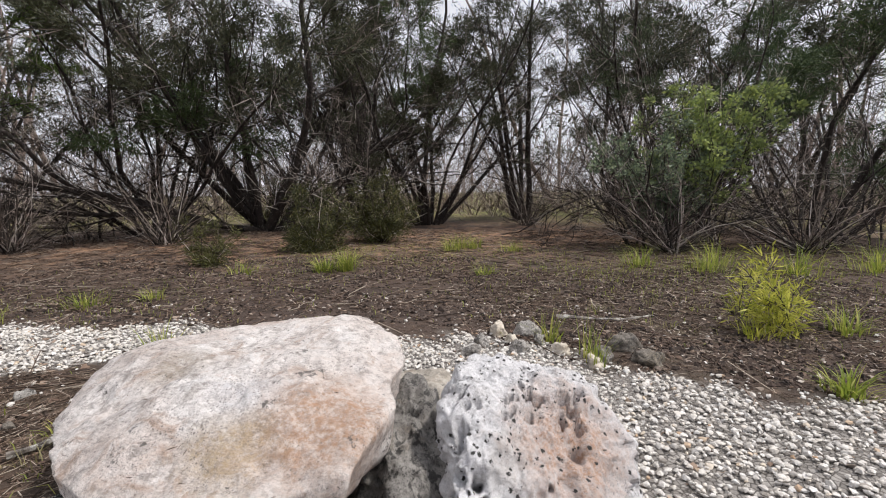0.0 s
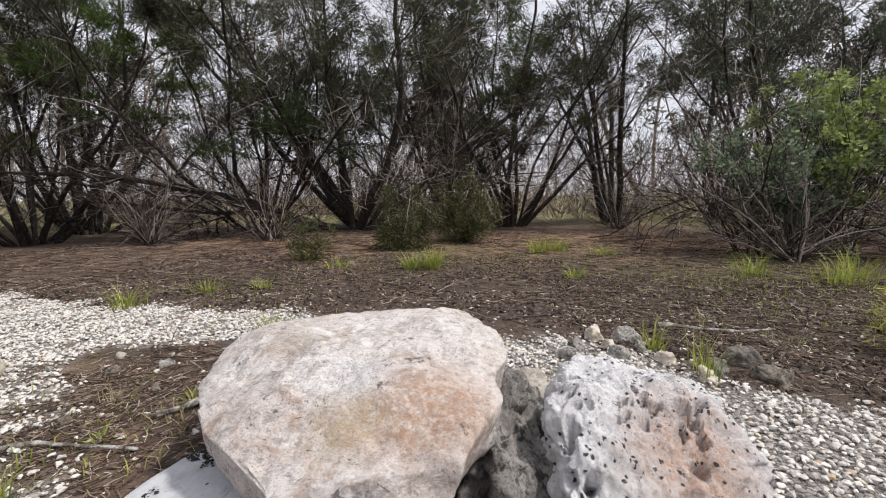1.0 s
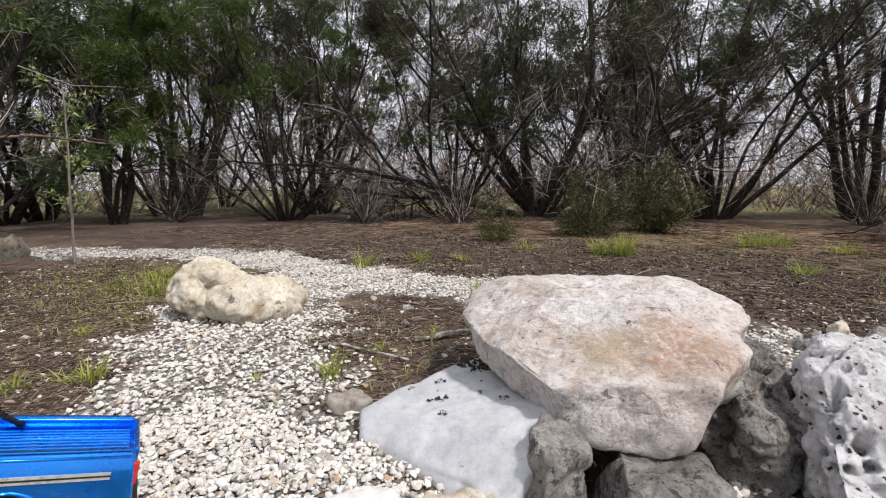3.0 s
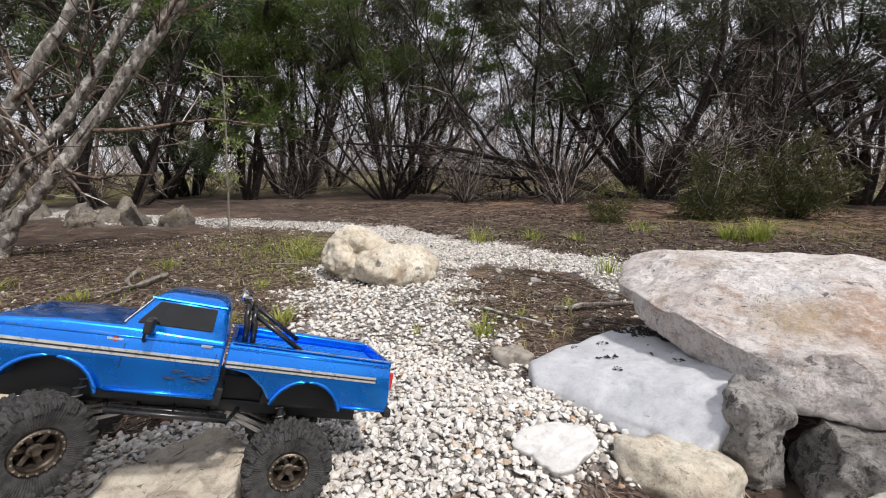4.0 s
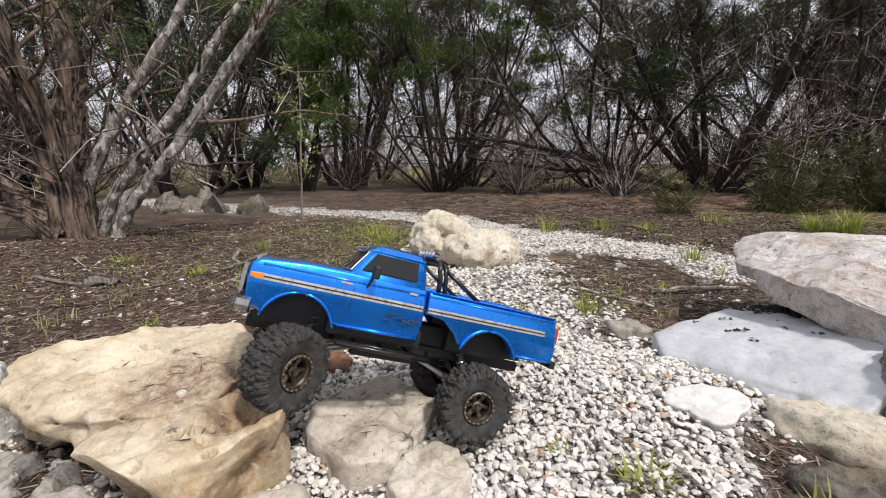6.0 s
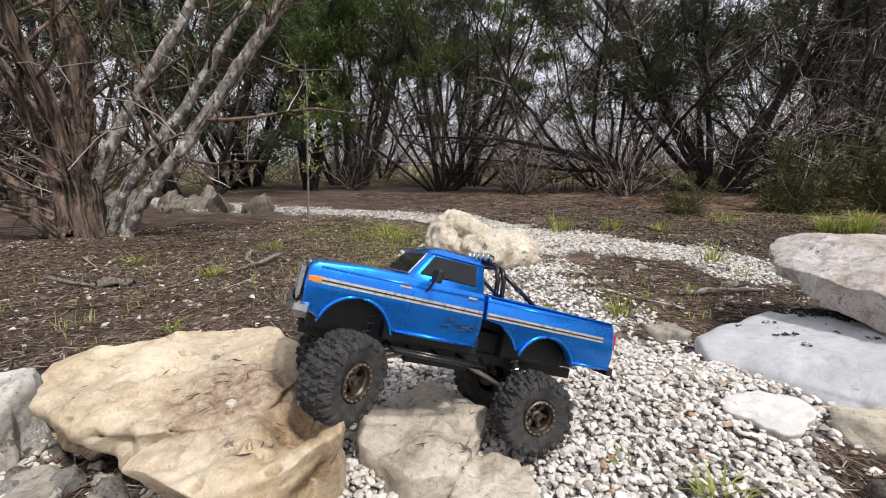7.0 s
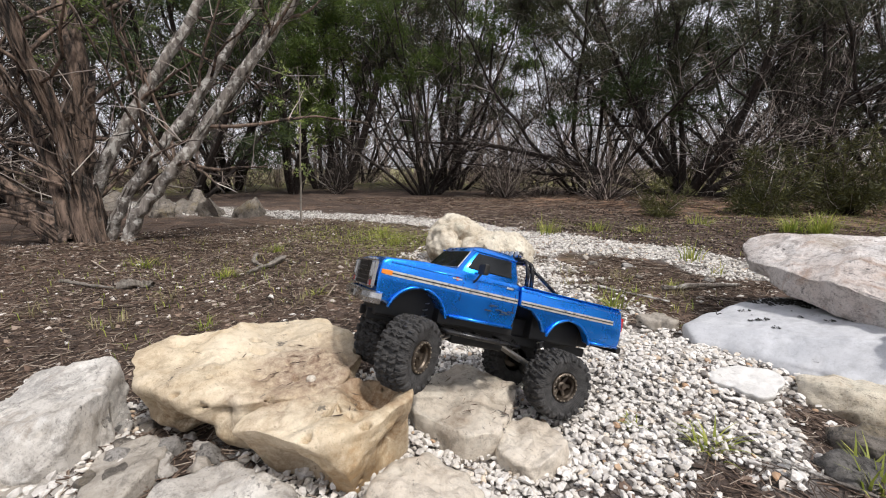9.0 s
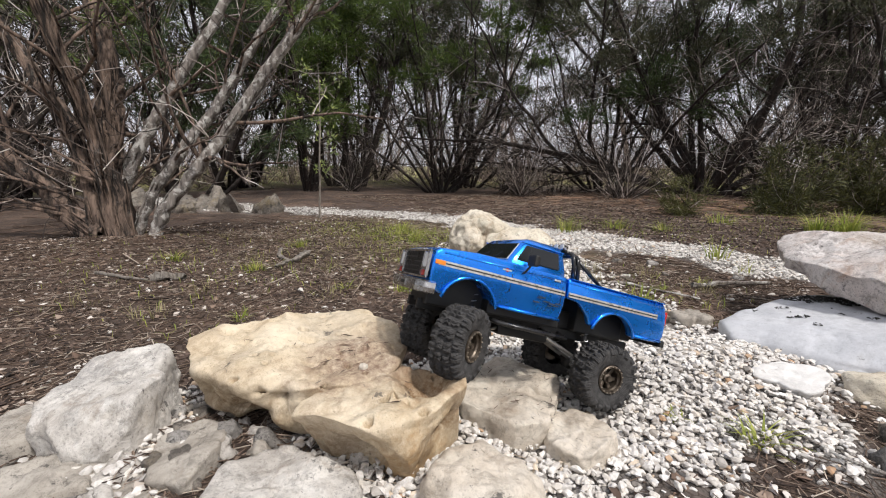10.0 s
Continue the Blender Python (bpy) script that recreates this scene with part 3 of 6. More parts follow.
rock("long_stone", M_BUFF, "long tan stone half sunk in gravel",
     [dict(outline=[(-0.550, 0.285), (-0.525, 0.318), (-0.46, 0.358), (-0.38, 0.378), (-0.342, 0.35), (-0.355, 0.295), (-0.395, 0.245), (-0.46, 0.232), (-0.52, 0.25)], zb=-0.05, zt=0.066, p=3.4, under=1, seed=26, lump=0.008, rough=0.0035, chips=5, chip_up=0.85, chip_low=0.8)])
rock("dark_stone", M_PILE, "flat grey-brown stone on bare soil",
     [dict(outline=[(-0.47, 0.12), (-0.42, 0.17), (-0.33, 0.19), (-0.29, 0.12), (-0.34, 0.07), (-0.42, 0.07)], zb=-0.05, zt=0.047, p=6, under=1, seed=27, lump=0.012, rough=0.007, chips=12, chip_up=0.8, chip_low=0.75)])
rock("dark_stone", M_DARK, "small dark grey stone on bare soil",
     [dict(outline=[(-0.475, 0.03), (-0.45, 0.07), (-0.40, 0.08), (-0.37, 0.03), (-0.40, -0.01), (-0.45, -0.01)], zb=-0.05, zt=0.032, p=5, under=1, seed=28, lump=0.010, rough=0.006, chips=12, chip_up=0.8, chip_low=0.75)])
TAN_DENTS = [(-1.00, -0.50, 0.115, 0.048, 0.048), (-0.950, -0.51, 0.080, 0.042, 0.026), (-1.00, -0.655, 0.030, 0.045, 0.075), (-1.30, -0.755, 0.085, 0.026, 0.045), (-1.225, -0.71, 0.065, 0.045, 0.050), (-1.39, -0.775, 0.08, 0.050, 0.022), (-1.15, -0.70, 0.11, 0.025, 0.02),
             (-1.14, -0.58, 0.15, 0.060, 0.014), (-1.22, -0.50, 0.15, 0.030, 0.014), (-1.36, -0.62, 0.155, 0.020, 0.012), (-1.10, -0.47, 0.13, 0.035, 0.022), (-1.26, -0.66, 0.15, 0.022, 0.012), (-1.18, -0.62, 0.15, 0.02, 0.010), (-1.33, -0.69, 0.155, 0.014, 0.012), (-1.40, -0.70, 0.155, 0.016, 0.014), (-1.08, -0.54, 0.14, 0.018, 0.012)]
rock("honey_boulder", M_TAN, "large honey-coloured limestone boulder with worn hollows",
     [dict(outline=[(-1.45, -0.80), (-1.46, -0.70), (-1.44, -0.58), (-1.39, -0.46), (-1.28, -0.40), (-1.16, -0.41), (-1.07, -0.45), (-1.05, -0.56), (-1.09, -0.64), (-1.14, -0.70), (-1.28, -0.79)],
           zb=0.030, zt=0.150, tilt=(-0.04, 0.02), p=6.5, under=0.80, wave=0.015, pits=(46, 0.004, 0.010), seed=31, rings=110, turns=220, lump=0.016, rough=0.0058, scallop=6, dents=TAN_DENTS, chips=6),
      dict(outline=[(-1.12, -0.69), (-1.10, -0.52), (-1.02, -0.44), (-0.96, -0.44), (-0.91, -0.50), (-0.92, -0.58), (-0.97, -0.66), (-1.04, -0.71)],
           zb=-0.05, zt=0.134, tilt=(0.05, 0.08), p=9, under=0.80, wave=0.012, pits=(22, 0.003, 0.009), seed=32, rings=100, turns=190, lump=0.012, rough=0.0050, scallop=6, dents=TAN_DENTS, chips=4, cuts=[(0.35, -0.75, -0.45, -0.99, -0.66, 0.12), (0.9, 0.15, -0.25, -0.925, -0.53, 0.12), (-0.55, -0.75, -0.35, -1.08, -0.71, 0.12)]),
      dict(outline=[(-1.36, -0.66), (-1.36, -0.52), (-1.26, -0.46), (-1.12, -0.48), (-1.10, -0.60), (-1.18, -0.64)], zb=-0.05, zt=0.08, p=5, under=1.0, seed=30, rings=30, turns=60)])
rock("flat_stone", M_PALE, "flat grey-tan stone with scattered needles",
     [dict(outline=[(-1.07, -0.37), (-1.12, -0.27), (-1.07, -0.18), (-0.96, -0.17), (-0.89, -0.23), (-0.88, -0.31), (-0.85, -0.37), (-0.89, -0.42), (-0.97, -0.42)], zb=-0.03, zt=0.050, p=12, under=0.80, wave=0.03, chips=10, seed=33, rings=60, turns=120, lump=0.012, rough=0.0055)])
rock("flat_stone", M_PALE, "small pale wedge stone beside the flat stone",
     [dict(outline=[(-0.88, -0.31), (-0.88, -0.24), (-0.81, -0.23), (-0.76, -0.29), (-0.77, -0.34), (-0.83, -0.36)], zb=-0.04, zt=0.03, p=12, under=0.95, seed=34, lump=0.006, rough=0.0055)])
rock("round_stone", M_PALE, "rounded white and brown stone in gravel",
     [dict(outline=[(-0.93, -0.56), (-0.93, -0.50), (-0.89, -0.45), (-0.81, -0.45), (-0.75, -0.49), (-0.74, -0.56), (-0.80, -0.61), (-0.87, -0.61)], zb=-0.06, zt=0.07, p=2.7, under=0.95, seed=35, lump=0.012, rough=0.0055)])
rock("pale_boulder", M_CHALK, "rough white limestone boulder",
     [dict(outline=[(-1.50, -1.00), (-1.60, -0.94), (-1.62, -0.86), (-1.54, -0.80), (-1.40, -0.82), (-1.28, -0.87), (-1.27, -0.93), (-1.34, -0.98)], zb=-0.05, zt=0.106, tilt=(0.03, 0.20), p=7, under=0.92, seed=36, rings=90, turns=180, lump=0.012, rough=0.0075, chips=18, chip_up=0.9, chip_low=0.74, wave=0.03, scallop=8)])
rock("flat_stone", M_FLAT, "flat grey stone lying in gravel",
     [dict(outline=[(-1.291, -0.848), (-1.276, -0.781), (-1.232, -0.764), (-1.175, -0.784), (-1.131, -0.828), (-1.112, -0.848), (-1.141, -0.868), (-1.234, -0.871)], zb=-0.02, zt=0.050, tilt=(0.10, 0.14), p=12, under=0.85, seed=37, lump=0.006, rough=0.003, wave=0.015, chips=5)])
rock("flat_stone", M_CHALK, "flat white stone at the boulder's foot",
     [dict(outline=[(-1.12, -0.84), (-1.13, -0.74), (-1.05, -0.68), (-0.96, -0.66), (-0.90, -0.72), (-0.97, -0.83)], zb=-0.06, zt=0.045, p=12, under=0.95, seed=38, lump=0.010, rough=0.0055)])
rock("small_stone", M_GREY, "small grey stone in the boulder's shade",
     [dict(outline=[(-1.21, -0.73), (-1.25, -0.70), (-1.22, -0.68), (-1.17, -0.70)], zb=-0.04, zt=0.03, p=3, under=1, seed=39, lump=0.006, rough=0.003, rings=24, turns=48)])
rock("small_stone", M_GREY, "small grey stone in the boulder's shade",
     [dict(outline=[(-1.18, -0.71), (-1.18, -0.67), (-1.13, -0.65), (-1.10, -0.68), (-1.13, -0.72)], zb=-0.04, zt=0.025, p=3, under=1, seed=40, lump=0.006, rough=0.003, rings=24, turns=48)])
for i, (o, zt) in enumerate([([(-1.36, -1.06), (-1.36, -0.99), (-1.30, -0.94), (-1.23, -0.95), (-1.24, -1.03)], 0.035), ([(-1.30, -0.93), (-1.28, -0.89), (-1.21, -0.89), (-1.23, -0.94)], 0.03),
                             ([(-1.22, -0.95), (-1.20, -0.90), (-1.15, -0.88), (-1.12, -0.92), (-1.17, -0.97)], 0.03), ([(-1.52, -1.08), (-1.57, -1.02), (-1.50, -0.98), (-1.42, -1.0), (-1.42, -1.06)], 0.045)]):
    rock("flat_stone", M_FLAT if i != 1 else M_CHALK, "flat grey stone among gravel", [dict(outline=o, zb=-0.05, zt=zt, p=10, under=0.95, seed=41 + i, lump=0.008, rough=0.003, rings=30, turns=60)], group="edging stones")
rock("double_boulder", M_BUFF, "tan boulder with two unequal humps at the path's edge",
     [dict(outline=[(-2.23, 0.68), (-2.24, 0.84), (-2.14, 0.96), (-2.00, 0.97), (-1.93, 0.84), (-1.98, 0.70), (-2.10, 0.62)], zb=-0.06, zt=0.25, p=1.65, under=1.0, seed=51, lump=0.03, rough=0.009, scallop=7, chips=3, chip_up=0.8, chip_low=0.82, rings=80, turns=160, wave=0.03, dents=[(-2.0, 0.72, 0.12, 0.05, 0.03), (-2.12, 0.66, 0.10, 0.04, 0.02)]),
      dict(outline=[(-1.99, 0.70), (-2.04, 0.88), (-1.97, 1.04), (-1.82, 1.10), (-1.71, 0.98), (-1.74, 0.82), (-1.87, 0.72)], zb=-0.06, zt=0.165, tilt=(-0.08, 0.0), p=1.9, under=1.0, seed=52, lump=0.025, rough=0.009, scallop=7, chips=3, chip_up=0.8, chip_low=0.82, rings=80, turns=160, wave=0.03)])
rock("flat_stone", M_FLAT, "thin grey flat stone beside the slab",
     [dict(outline=[(-0.960, 0.455), (-0.945, 0.478), (-0.885, 0.510), (-0.842, 0.505), (-0.880, 0.462)], zb=-0.01, zt=0.046, p=6, under=1, seed=53, lump=0.006, rough=0.0055, rings=24, turns=48)])
rock("flat_stone", M_CHALK, "small whitish stone sunk in gravel",
     [dict(outline=[(-0.82, 0.24), (-0.80, 0.285), (-0.76, 0.305), (-0.725, 0.275), (-0.76, 0.235)], zb=-0.03, zt=0.046, p=3, under=1, seed=54, lump=0.006, rough=0.0055, rings=24, turns=48)])
for i, (x, y, s, h) in enumerate([(0.24, 1.86, 0.06, 0.045), (0.37, 1.85, 0.065, 0.045), (0.30, 1.66, 0.045, 0.035), (0.45, 1.62, 0.05, 0.035), (0.16, 1.74, 0.05, 0.04), (0.40, 1.74, 0.035, 0.03), (0.55, 1.5, 0.05, 0.03), (0.10, 1.60, 0.05, 0.035), (0.60, 1.56, 0.045, 0.035), (0.28, 1.76, 0.03, 0.03)]):
    o = [(x + s * math.cos(q) * (0.8 + 0.35 * math.sin(q * 2 + i)), y + 0.8 * s * math.sin(q)) for q in np.arange(0, 6.2, 0.9)]
    rock("edge_stone", M_GREY if i % 3 else M_PALE, "small weathered stone at the gravel's edge", [dict(outline=o, zb=-0.04, zt=h, p=5, under=1, seed=60 + i, lump=0.010, rough=0.004, chips=16, chip_up=0.9, chip_low=0.6, rings=30, turns=60, wave=0.03)], group="edging stones")
for i, (x, y, s, h) in enumerate([(0.72, 1.66, 0.075, 0.052), (0.76, 1.52, 0.080, 0.032)]):
    o = [(x + s * math.cos(q), y + 0.6 * s * math.sin(q)) for q in np.arange(0, 6.2, 0.9)]
    rock("grey_stone", M_PILE, "small dark grey stone on soil by the path", [dict(outline=o, zb=-0.04, zt=h, p=5, under=1, seed=70 + i, lump=0.012, rough=0.006, chips=16, chip_up=0.9, chip_low=0.6, rings=30, turns=60, wave=0.03)], group="edging stones")
for i, (x, y, s, h) in enumerate([(-6.1, 0.05, 0.30, 0.16), (-5.75, 0.30, 0.26, 0.13), (-5.5, 0.52, 0.28, 0.16), (-6.0, 0.50, 0.30, 0.22), (-5.2, 0.70, 0.30, 0.11), (-6.6, -0.2, 0.34, 0.16), (-5.6, 0.02, 0.20, 0.08), (-5.85, 0.12, 0.2, 0.2)]):
    s, h = s * 1.15, h * 0.85
    o = [(x + s * math.cos(q) * (0.85 + 0.3 * math.sin(q * 3 + i)), y + 0.6 * s * math.sin(q)) for q in np.arange(0, 6.2, 0.8)]
    rock("pile_rock", M_PILE, "grey-brown weathered rock in a low pile", [dict(outline=o, zb=-0.05, zt=h, p=8, under=0.9, seed=80 + i, lump=0.03, rough=0.016, rings=36, turns=72, chips=22, chip_up=0.9, chip_low=0.5, wave=0.05, tilt=(0.45 * (-1) ** i, 0.2))], group="rock pile")


rock("small_stone", M_PALE, "single pale pebble lying on the honey boulder",
     [dict(outline=[(-1.107, -0.566), (-1.100, -0.558), (-1.091, -0.560), (-1.090, -0.568), (-1.099, -0.572)], zb=0.132, zt=0.145, p=4, under=1, seed=95, lump=0.001, rough=0.001, rings=14, turns=24)])


g = np.random.default_rng(640)
for i in range(64):
    x, y, s = (g.uniform(-1.44, -1.05), g.uniform(-0.84, -0.70), g.uniform(0.009, 0.030)) if i < 30 else (g.uniform(-1.50, -0.95), g.uniform(-1.02, -0.84), g.uniform(0.008, 0.022))
    z0 = float(ground_z(np.array(x), np.array(y)))
    o = [(x + s * math.cos(q + i) * g.uniform(0.8, 1.25), y + 0.75 * s * math.sin(q + i) * g.uniform(0.8, 1.2)) for q in np.arange(0, 6.2, 0.9)]
    rock("rubble_stone", (M_GREY, M_CHALK, M_FLAT, M_CHALK, M_PILE)[i % 5], "small angular stone in the rubble beside the boulder", [dict(outline=o, zb=z0 - 0.015, zt=z0 + s * 0.85, p=5, under=1, seed=650 + i, lump=0.004, rough=0.0025, chips=14, chip_up=0.9, chip_low=0.65, rings=14, turns=28, wave=0.03)], group="rubble stones")
for i, (x, y) in enumerate([(-1.62, 1.36), (-1.50, 1.22), (-1.36, 1.30), (-1.55, 1.05), (-1.22, 1.12), (-1.75, 1.20), (-1.05, 0.98), (-1.30, 0.90), (-0.98, 1.30)]):
    s = g.uniform(0.016, 0.036)
    o = [(x + s * math.cos(q + i) * g.uniform(0.8, 1.25), y + 0.75 * s * math.sin(q + i) * g.uniform(0.8, 1.2)) for q in np.arange(0, 6.2, 0.9)]
    rock("rubble_stone", (M_FLAT, M_PILE, M_GREY)[i % 3], "small flat stone lying on littered soil", [dict(outline=o, zb=-0.02, zt=s * 0.4, p=5, under=1, seed=680 + i, lump=0.005, rough=0.003, chips=14, chip_up=0.9, chip_low=0.65, rings=18, turns=36, wave=0.03)], group="rubble stones")


# ---- pebbles ----
def ball(sub):
    bm = bmesh.new()
    bmesh.ops.create_icosphere(bm, subdivisions=sub, radius=1.0)
    v = np.array([q.co[:] for q in bm.verts])
    q = np.array([[w.index for w in g.verts] for g in bm.faces])
    bm.free()
    return v, q


def scatter(name, templates, places, sizes, turns, material, smooth=True):
    """Many small solids in one mesh: every place takes a template in turn, its three sizes and its turn."""
    V, F, base = [], [], 0
    which = np.arange(len(places)) % len(templates)
    for k, (v, q) in enumerate(templates):
        m = which == k
        if not m.any():
            continue
        w = np.einsum("nij,nvj->nvi", turns[m], v[None] * sizes[m][:, None, :]) + places[m][:, None, :]
        V.append(w.reshape(-1, 3))
        F.append((q[None] + (base + np.arange(m.sum()) * len(v))[:, None, None]).reshape(-1, q.shape[1]))
        base += m.sum() * len(v)
    return solid(name, np.concatenate(V), np.concatenate(F), material, smooth=smooth)


def turn_z(a, tip):
    """Turns about z by a after a tip of the solid by small angles."""
    c, s = np.cos(a), np.sin(a)
    o, z = np.ones_like(a), np.zeros_like(a)
    rz = np.stack([np.stack([c, -s, z], -1), np.stack([s, c, z], -1), np.stack([z, z, o], -1)], -2)
    c, s = np.cos(tip), np.sin(tip)
    rx = np.stack([np.stack([o, z, z], -1), np.stack([z, c, -s], -1), np.stack([z, s, c], -1)], -2)
    return rz @ rx


def pebble_templates(sub, count, seed):
    g = np.random.default_rng(seed)
    out = []
    for _ in range(count):
        v, q = ball(sub)
        for _ in range(11):
            d = g.normal(size=3)
            d /= np.linalg.norm(d)
            v = v - np.maximum(v @ d - g.uniform(0.42, 0.8), 0)[:, None] * d
        out.append((v * (1 + 0.06 * g.normal(size=(len(v), 1))), q))
    return out


def sow(count, box, seed, keep):
    g = np.random.default_rng(seed)
    x, y = g.uniform(box[0], box[1], count), g.uniform(box[2], box[3], count)
    m = keep(x, y) > g.uniform(0, 1, count)
    return x[m], y[m], g


def pebbles(name, label, count, box, seed, keep, low, high, sub, lift, material=M_GRAVEL):
    x, y, g = sow(count, box, seed, keep)
    s = low + (high - low) * g.uniform(0, 1, len(x)) ** 1.8
    size = np.stack([s, s * g.uniform(0.6, 0.95, len(x)), s * g.uniform(0.38, 0.7, len(x))], -1) * 1.18
    place = np.stack([x, y, ground_z(x, y) + lift * g.uniform(-0.3, 1.0, len(x)) + s * 0.25], -1)
    ob = scatter(name, pebble_templates(sub, 14, seed), place, size, turn_z(g.uniform(0, 6.28, len(x)), g.normal(0, 0.45, len(x))), material, smooth=False)
    return tagged(ob, label, "gravel", kind="stuff")


near_box = (-1.30, -0.50, -0.85, 0.35)
inside = lambda x, y: ((x > near_box[0]) & (x < near_box[1]) & (y > near_box[2]) & (y < near_box[3]))
pebbles("gravel", "white limestone gravel of the path, loose pebbles", 15500, near_box, 101, gravel_at, 0.0042, 0.0108, 2, 0.010)
pebbles("gravel", "white limestone gravel of the path, loose pebbles", 100000, (-3.6, 2.2, -1.5, 2.3), 102, lambda x, y: np.where(inside(x, y), 0, gravel_at(x, y)), 0.0055, 0.0130, 1, 0.008)
pebbles("gravel", "dusty grey-white gravel far along the path", 34000, (-7.5, -3.5, -0.4, 2.4), 103, gravel_at, 0.008, 0.016, 1, 0.004, M_DUSTY)


def chip_templates(count, seed):
    g = np.random.default_rng(seed)
    v = np.array([(1, 0, 0), (-1, 0, 0), (0, 1, 0), (0, -1, 0), (0, 0, 1), (0, 0, -1)], float)
    q = np.array([(0, 2, 4), (2, 1, 4), (1, 3, 4), (3, 0, 4), (2, 0, 5), (1, 2, 5), (3, 1, 5), (0, 3, 5)])
    return [(v + g.normal(0, 0.25, v.shape), q) for _ in range(count)]


x, y, g = sow(60000, (-4.6, 2.4, -1.6, 2.7), 104, lambda x, y: (1 - 0.8 * gravel_at(x, y)) * (0.35 + 0.5 * (np.sin(x * 3) * np.sin(y * 4) > 0.1)))
s = 0.0025 + 0.0105 * g.uniform(0, 1, len(x)) ** 3
tagged(scatter("soil_chips", chip_templates(12, 6), np.stack([x, y, ground_z(x, y) + 0.1 * s + 0.002], -1), np.stack([s * 1.3, s, s * 0.35], -1), turn_z(g.uniform(0, 6.28, len(x)), g.normal(0, 0.4, len(x))), M_CHIP, smooth=False),
       "bits of bark, leaf and pale stone strewn over the soil", "leaf litter", kind="stuff")
for box, count, high in (((0.1, 2.6, 1.3, 3.3), 22000, 0.015), ((-4.2, -1.2, -1.4, 1.2), 22000, 0.010), ((-3.5, 0.3, 2.0, 4.2), 13000, 0.018)):
    x, y, g = sow(count, box, int(count), lambda x, y: (1 - gravel_at(x, y)) * (0.3 + 0.7 * (np.sin(x * 5 + y) * np.sin(y * 6 - x) > -0.1)))
    s = 0.003 + high * g.uniform(0, 1, len(x)) ** 2.2
    tagged(scatter("soil_crumbs", chip_templates(12, 7), np.stack([x, y, ground_z(x, y) + 0.15 * s], -1), np.stack([s, s * 0.8, s * 0.6], -1), turn_z(g.uniform(0, 6.28, len(x)), g.normal(0, 0.5, len(x))), M_CRUMB, smooth=False), "dark crumbs of soil and bark on the ground", "soil", kind="stuff")
pebbles("stray_pebbles", "stray pale pebbles strewn over the soil", 5200, (-4.5, 2.5, -1.5, 2.6), 105, lambda x, y: (1 - gravel_at(x, y)) * (0.25 + 0.5 * (np.sin(x * 3) * np.sin(y * 4) > 0.2)), 0.004, 0.013, 1, 0.0)

# ---- leaf litter ----
def sticks(name, label, count, box, seed, keep, low, high, thick):
    x, y, g = sow(count, box, seed, keep)
    n = len(x)
    L = g.uniform(low, high, n)
    rings = 3 if high > 0.06 else 2
    t = np.linspace(-0.5, 0.5, rings)
    tri = np.array([[math.cos(q), math.sin(q)] for q in (0.5, 2.6, 4.7)])
    v = np.array([[s, a, b] for s in t for a, b in tri])
    f = np.array([[i * 3 + k, i * 3 + (k + 1) % 3, (i + 1) * 3 + (k + 1) % 3, (i + 1) * 3 + k] for i in range(rings - 1) for k in range(3)])
    bends = []
    for b in (3.0, -4.0, 8.0, 0.5):
        w = v.copy()
        w[3:6, 1] += b
        bends.append((w, f))
    size = np.stack([L, thick * g.uniform(0.6, 1.5, n), thick * g.uniform(0.6, 1.5, n)], -1)
    place = np.stack([x, y, ground_z(x, y) + thick + g.uniform(0, 0.006, n)], -1)
    a, tip = g.uniform(0, 6.28, n), g.normal(0, 0.12, n)
    M = turn_z(a, np.zeros(n))
    c, s = np.cos(tip), np.sin(tip)
    z, o = np.zeros(n), np.ones(n)
    ry = np.stack([np.stack([c, z, s], -1), np.stack([z, o, z], -1), np.stack([-s, z, c], -1)], -2)
    return tagged(scatter(name, bends, place, size, M @ ry, M_LITTER), label, "leaf litter", kind="stuff")


soil_only = lambda x, y: 1 - 0.93 * gravel_at(x, y)
sticks("leaf_litter", "dry brown needles and twigs strewn over the soil", 20000, (-4.4, 2.0, -1.6, 2.6), 111, soil_only, 0.012, 0.065, 0.0010)
sticks("leaf_litter", "dry brown needles and twigs strewn under the trees", 17000, (-6.5, 4.5, 2.3, 7.5), 113, soil_only, 0.04, 0.16, 0.0022)
sticks("leaf_litter", "dark twigs and bark shreds on humus between the stones", 1500, (-0.72, -0.22, -0.2, 0.22), 115, soil_only, 0.012, 0.055, 0.0009)
sticks("leaf_litter", "dark twigs and bark shreds on humus between the stones", 900, (-1.5, -1.0, -0.92, -0.66), 116, lambda x, y: 1.0 + 0 * x, 0.012, 0.06, 0.0009)
sticks("leaf_litter", "dry needles and bark shreds matted on the soil", 34000, (-3.9, -1.1, -1.6, 1.2), 114, soil_only, 0.008, 0.050, 0.0012)
sticks("leaf_litter", "brown needles and small twigs matted behind the slab", 2600, (-1.6, -0.75, 0.45, 1.5), 117, soil_only, 0.015, 0.09, 0.0012)
sticks("leaf_litter", "dark needles and shreds matted on dark soil", 5200, (0.2, 2.4, 1.4, 3.4), 118, soil_only, 0.02, 0.10, 0.0013)
clear_of_rocks = lambda x, y: soil_only(x, y) * ~((x > -1.75) & (x < 0.5) & (y > -1.3) & (y < 1.3))
sticks("fallen_twigs", "grey fallen twigs lying on the soil", 2600, (-6, 4, -1.5, 6), 112, clear_of_rocks, 0.08, 0.40, 0.0022)


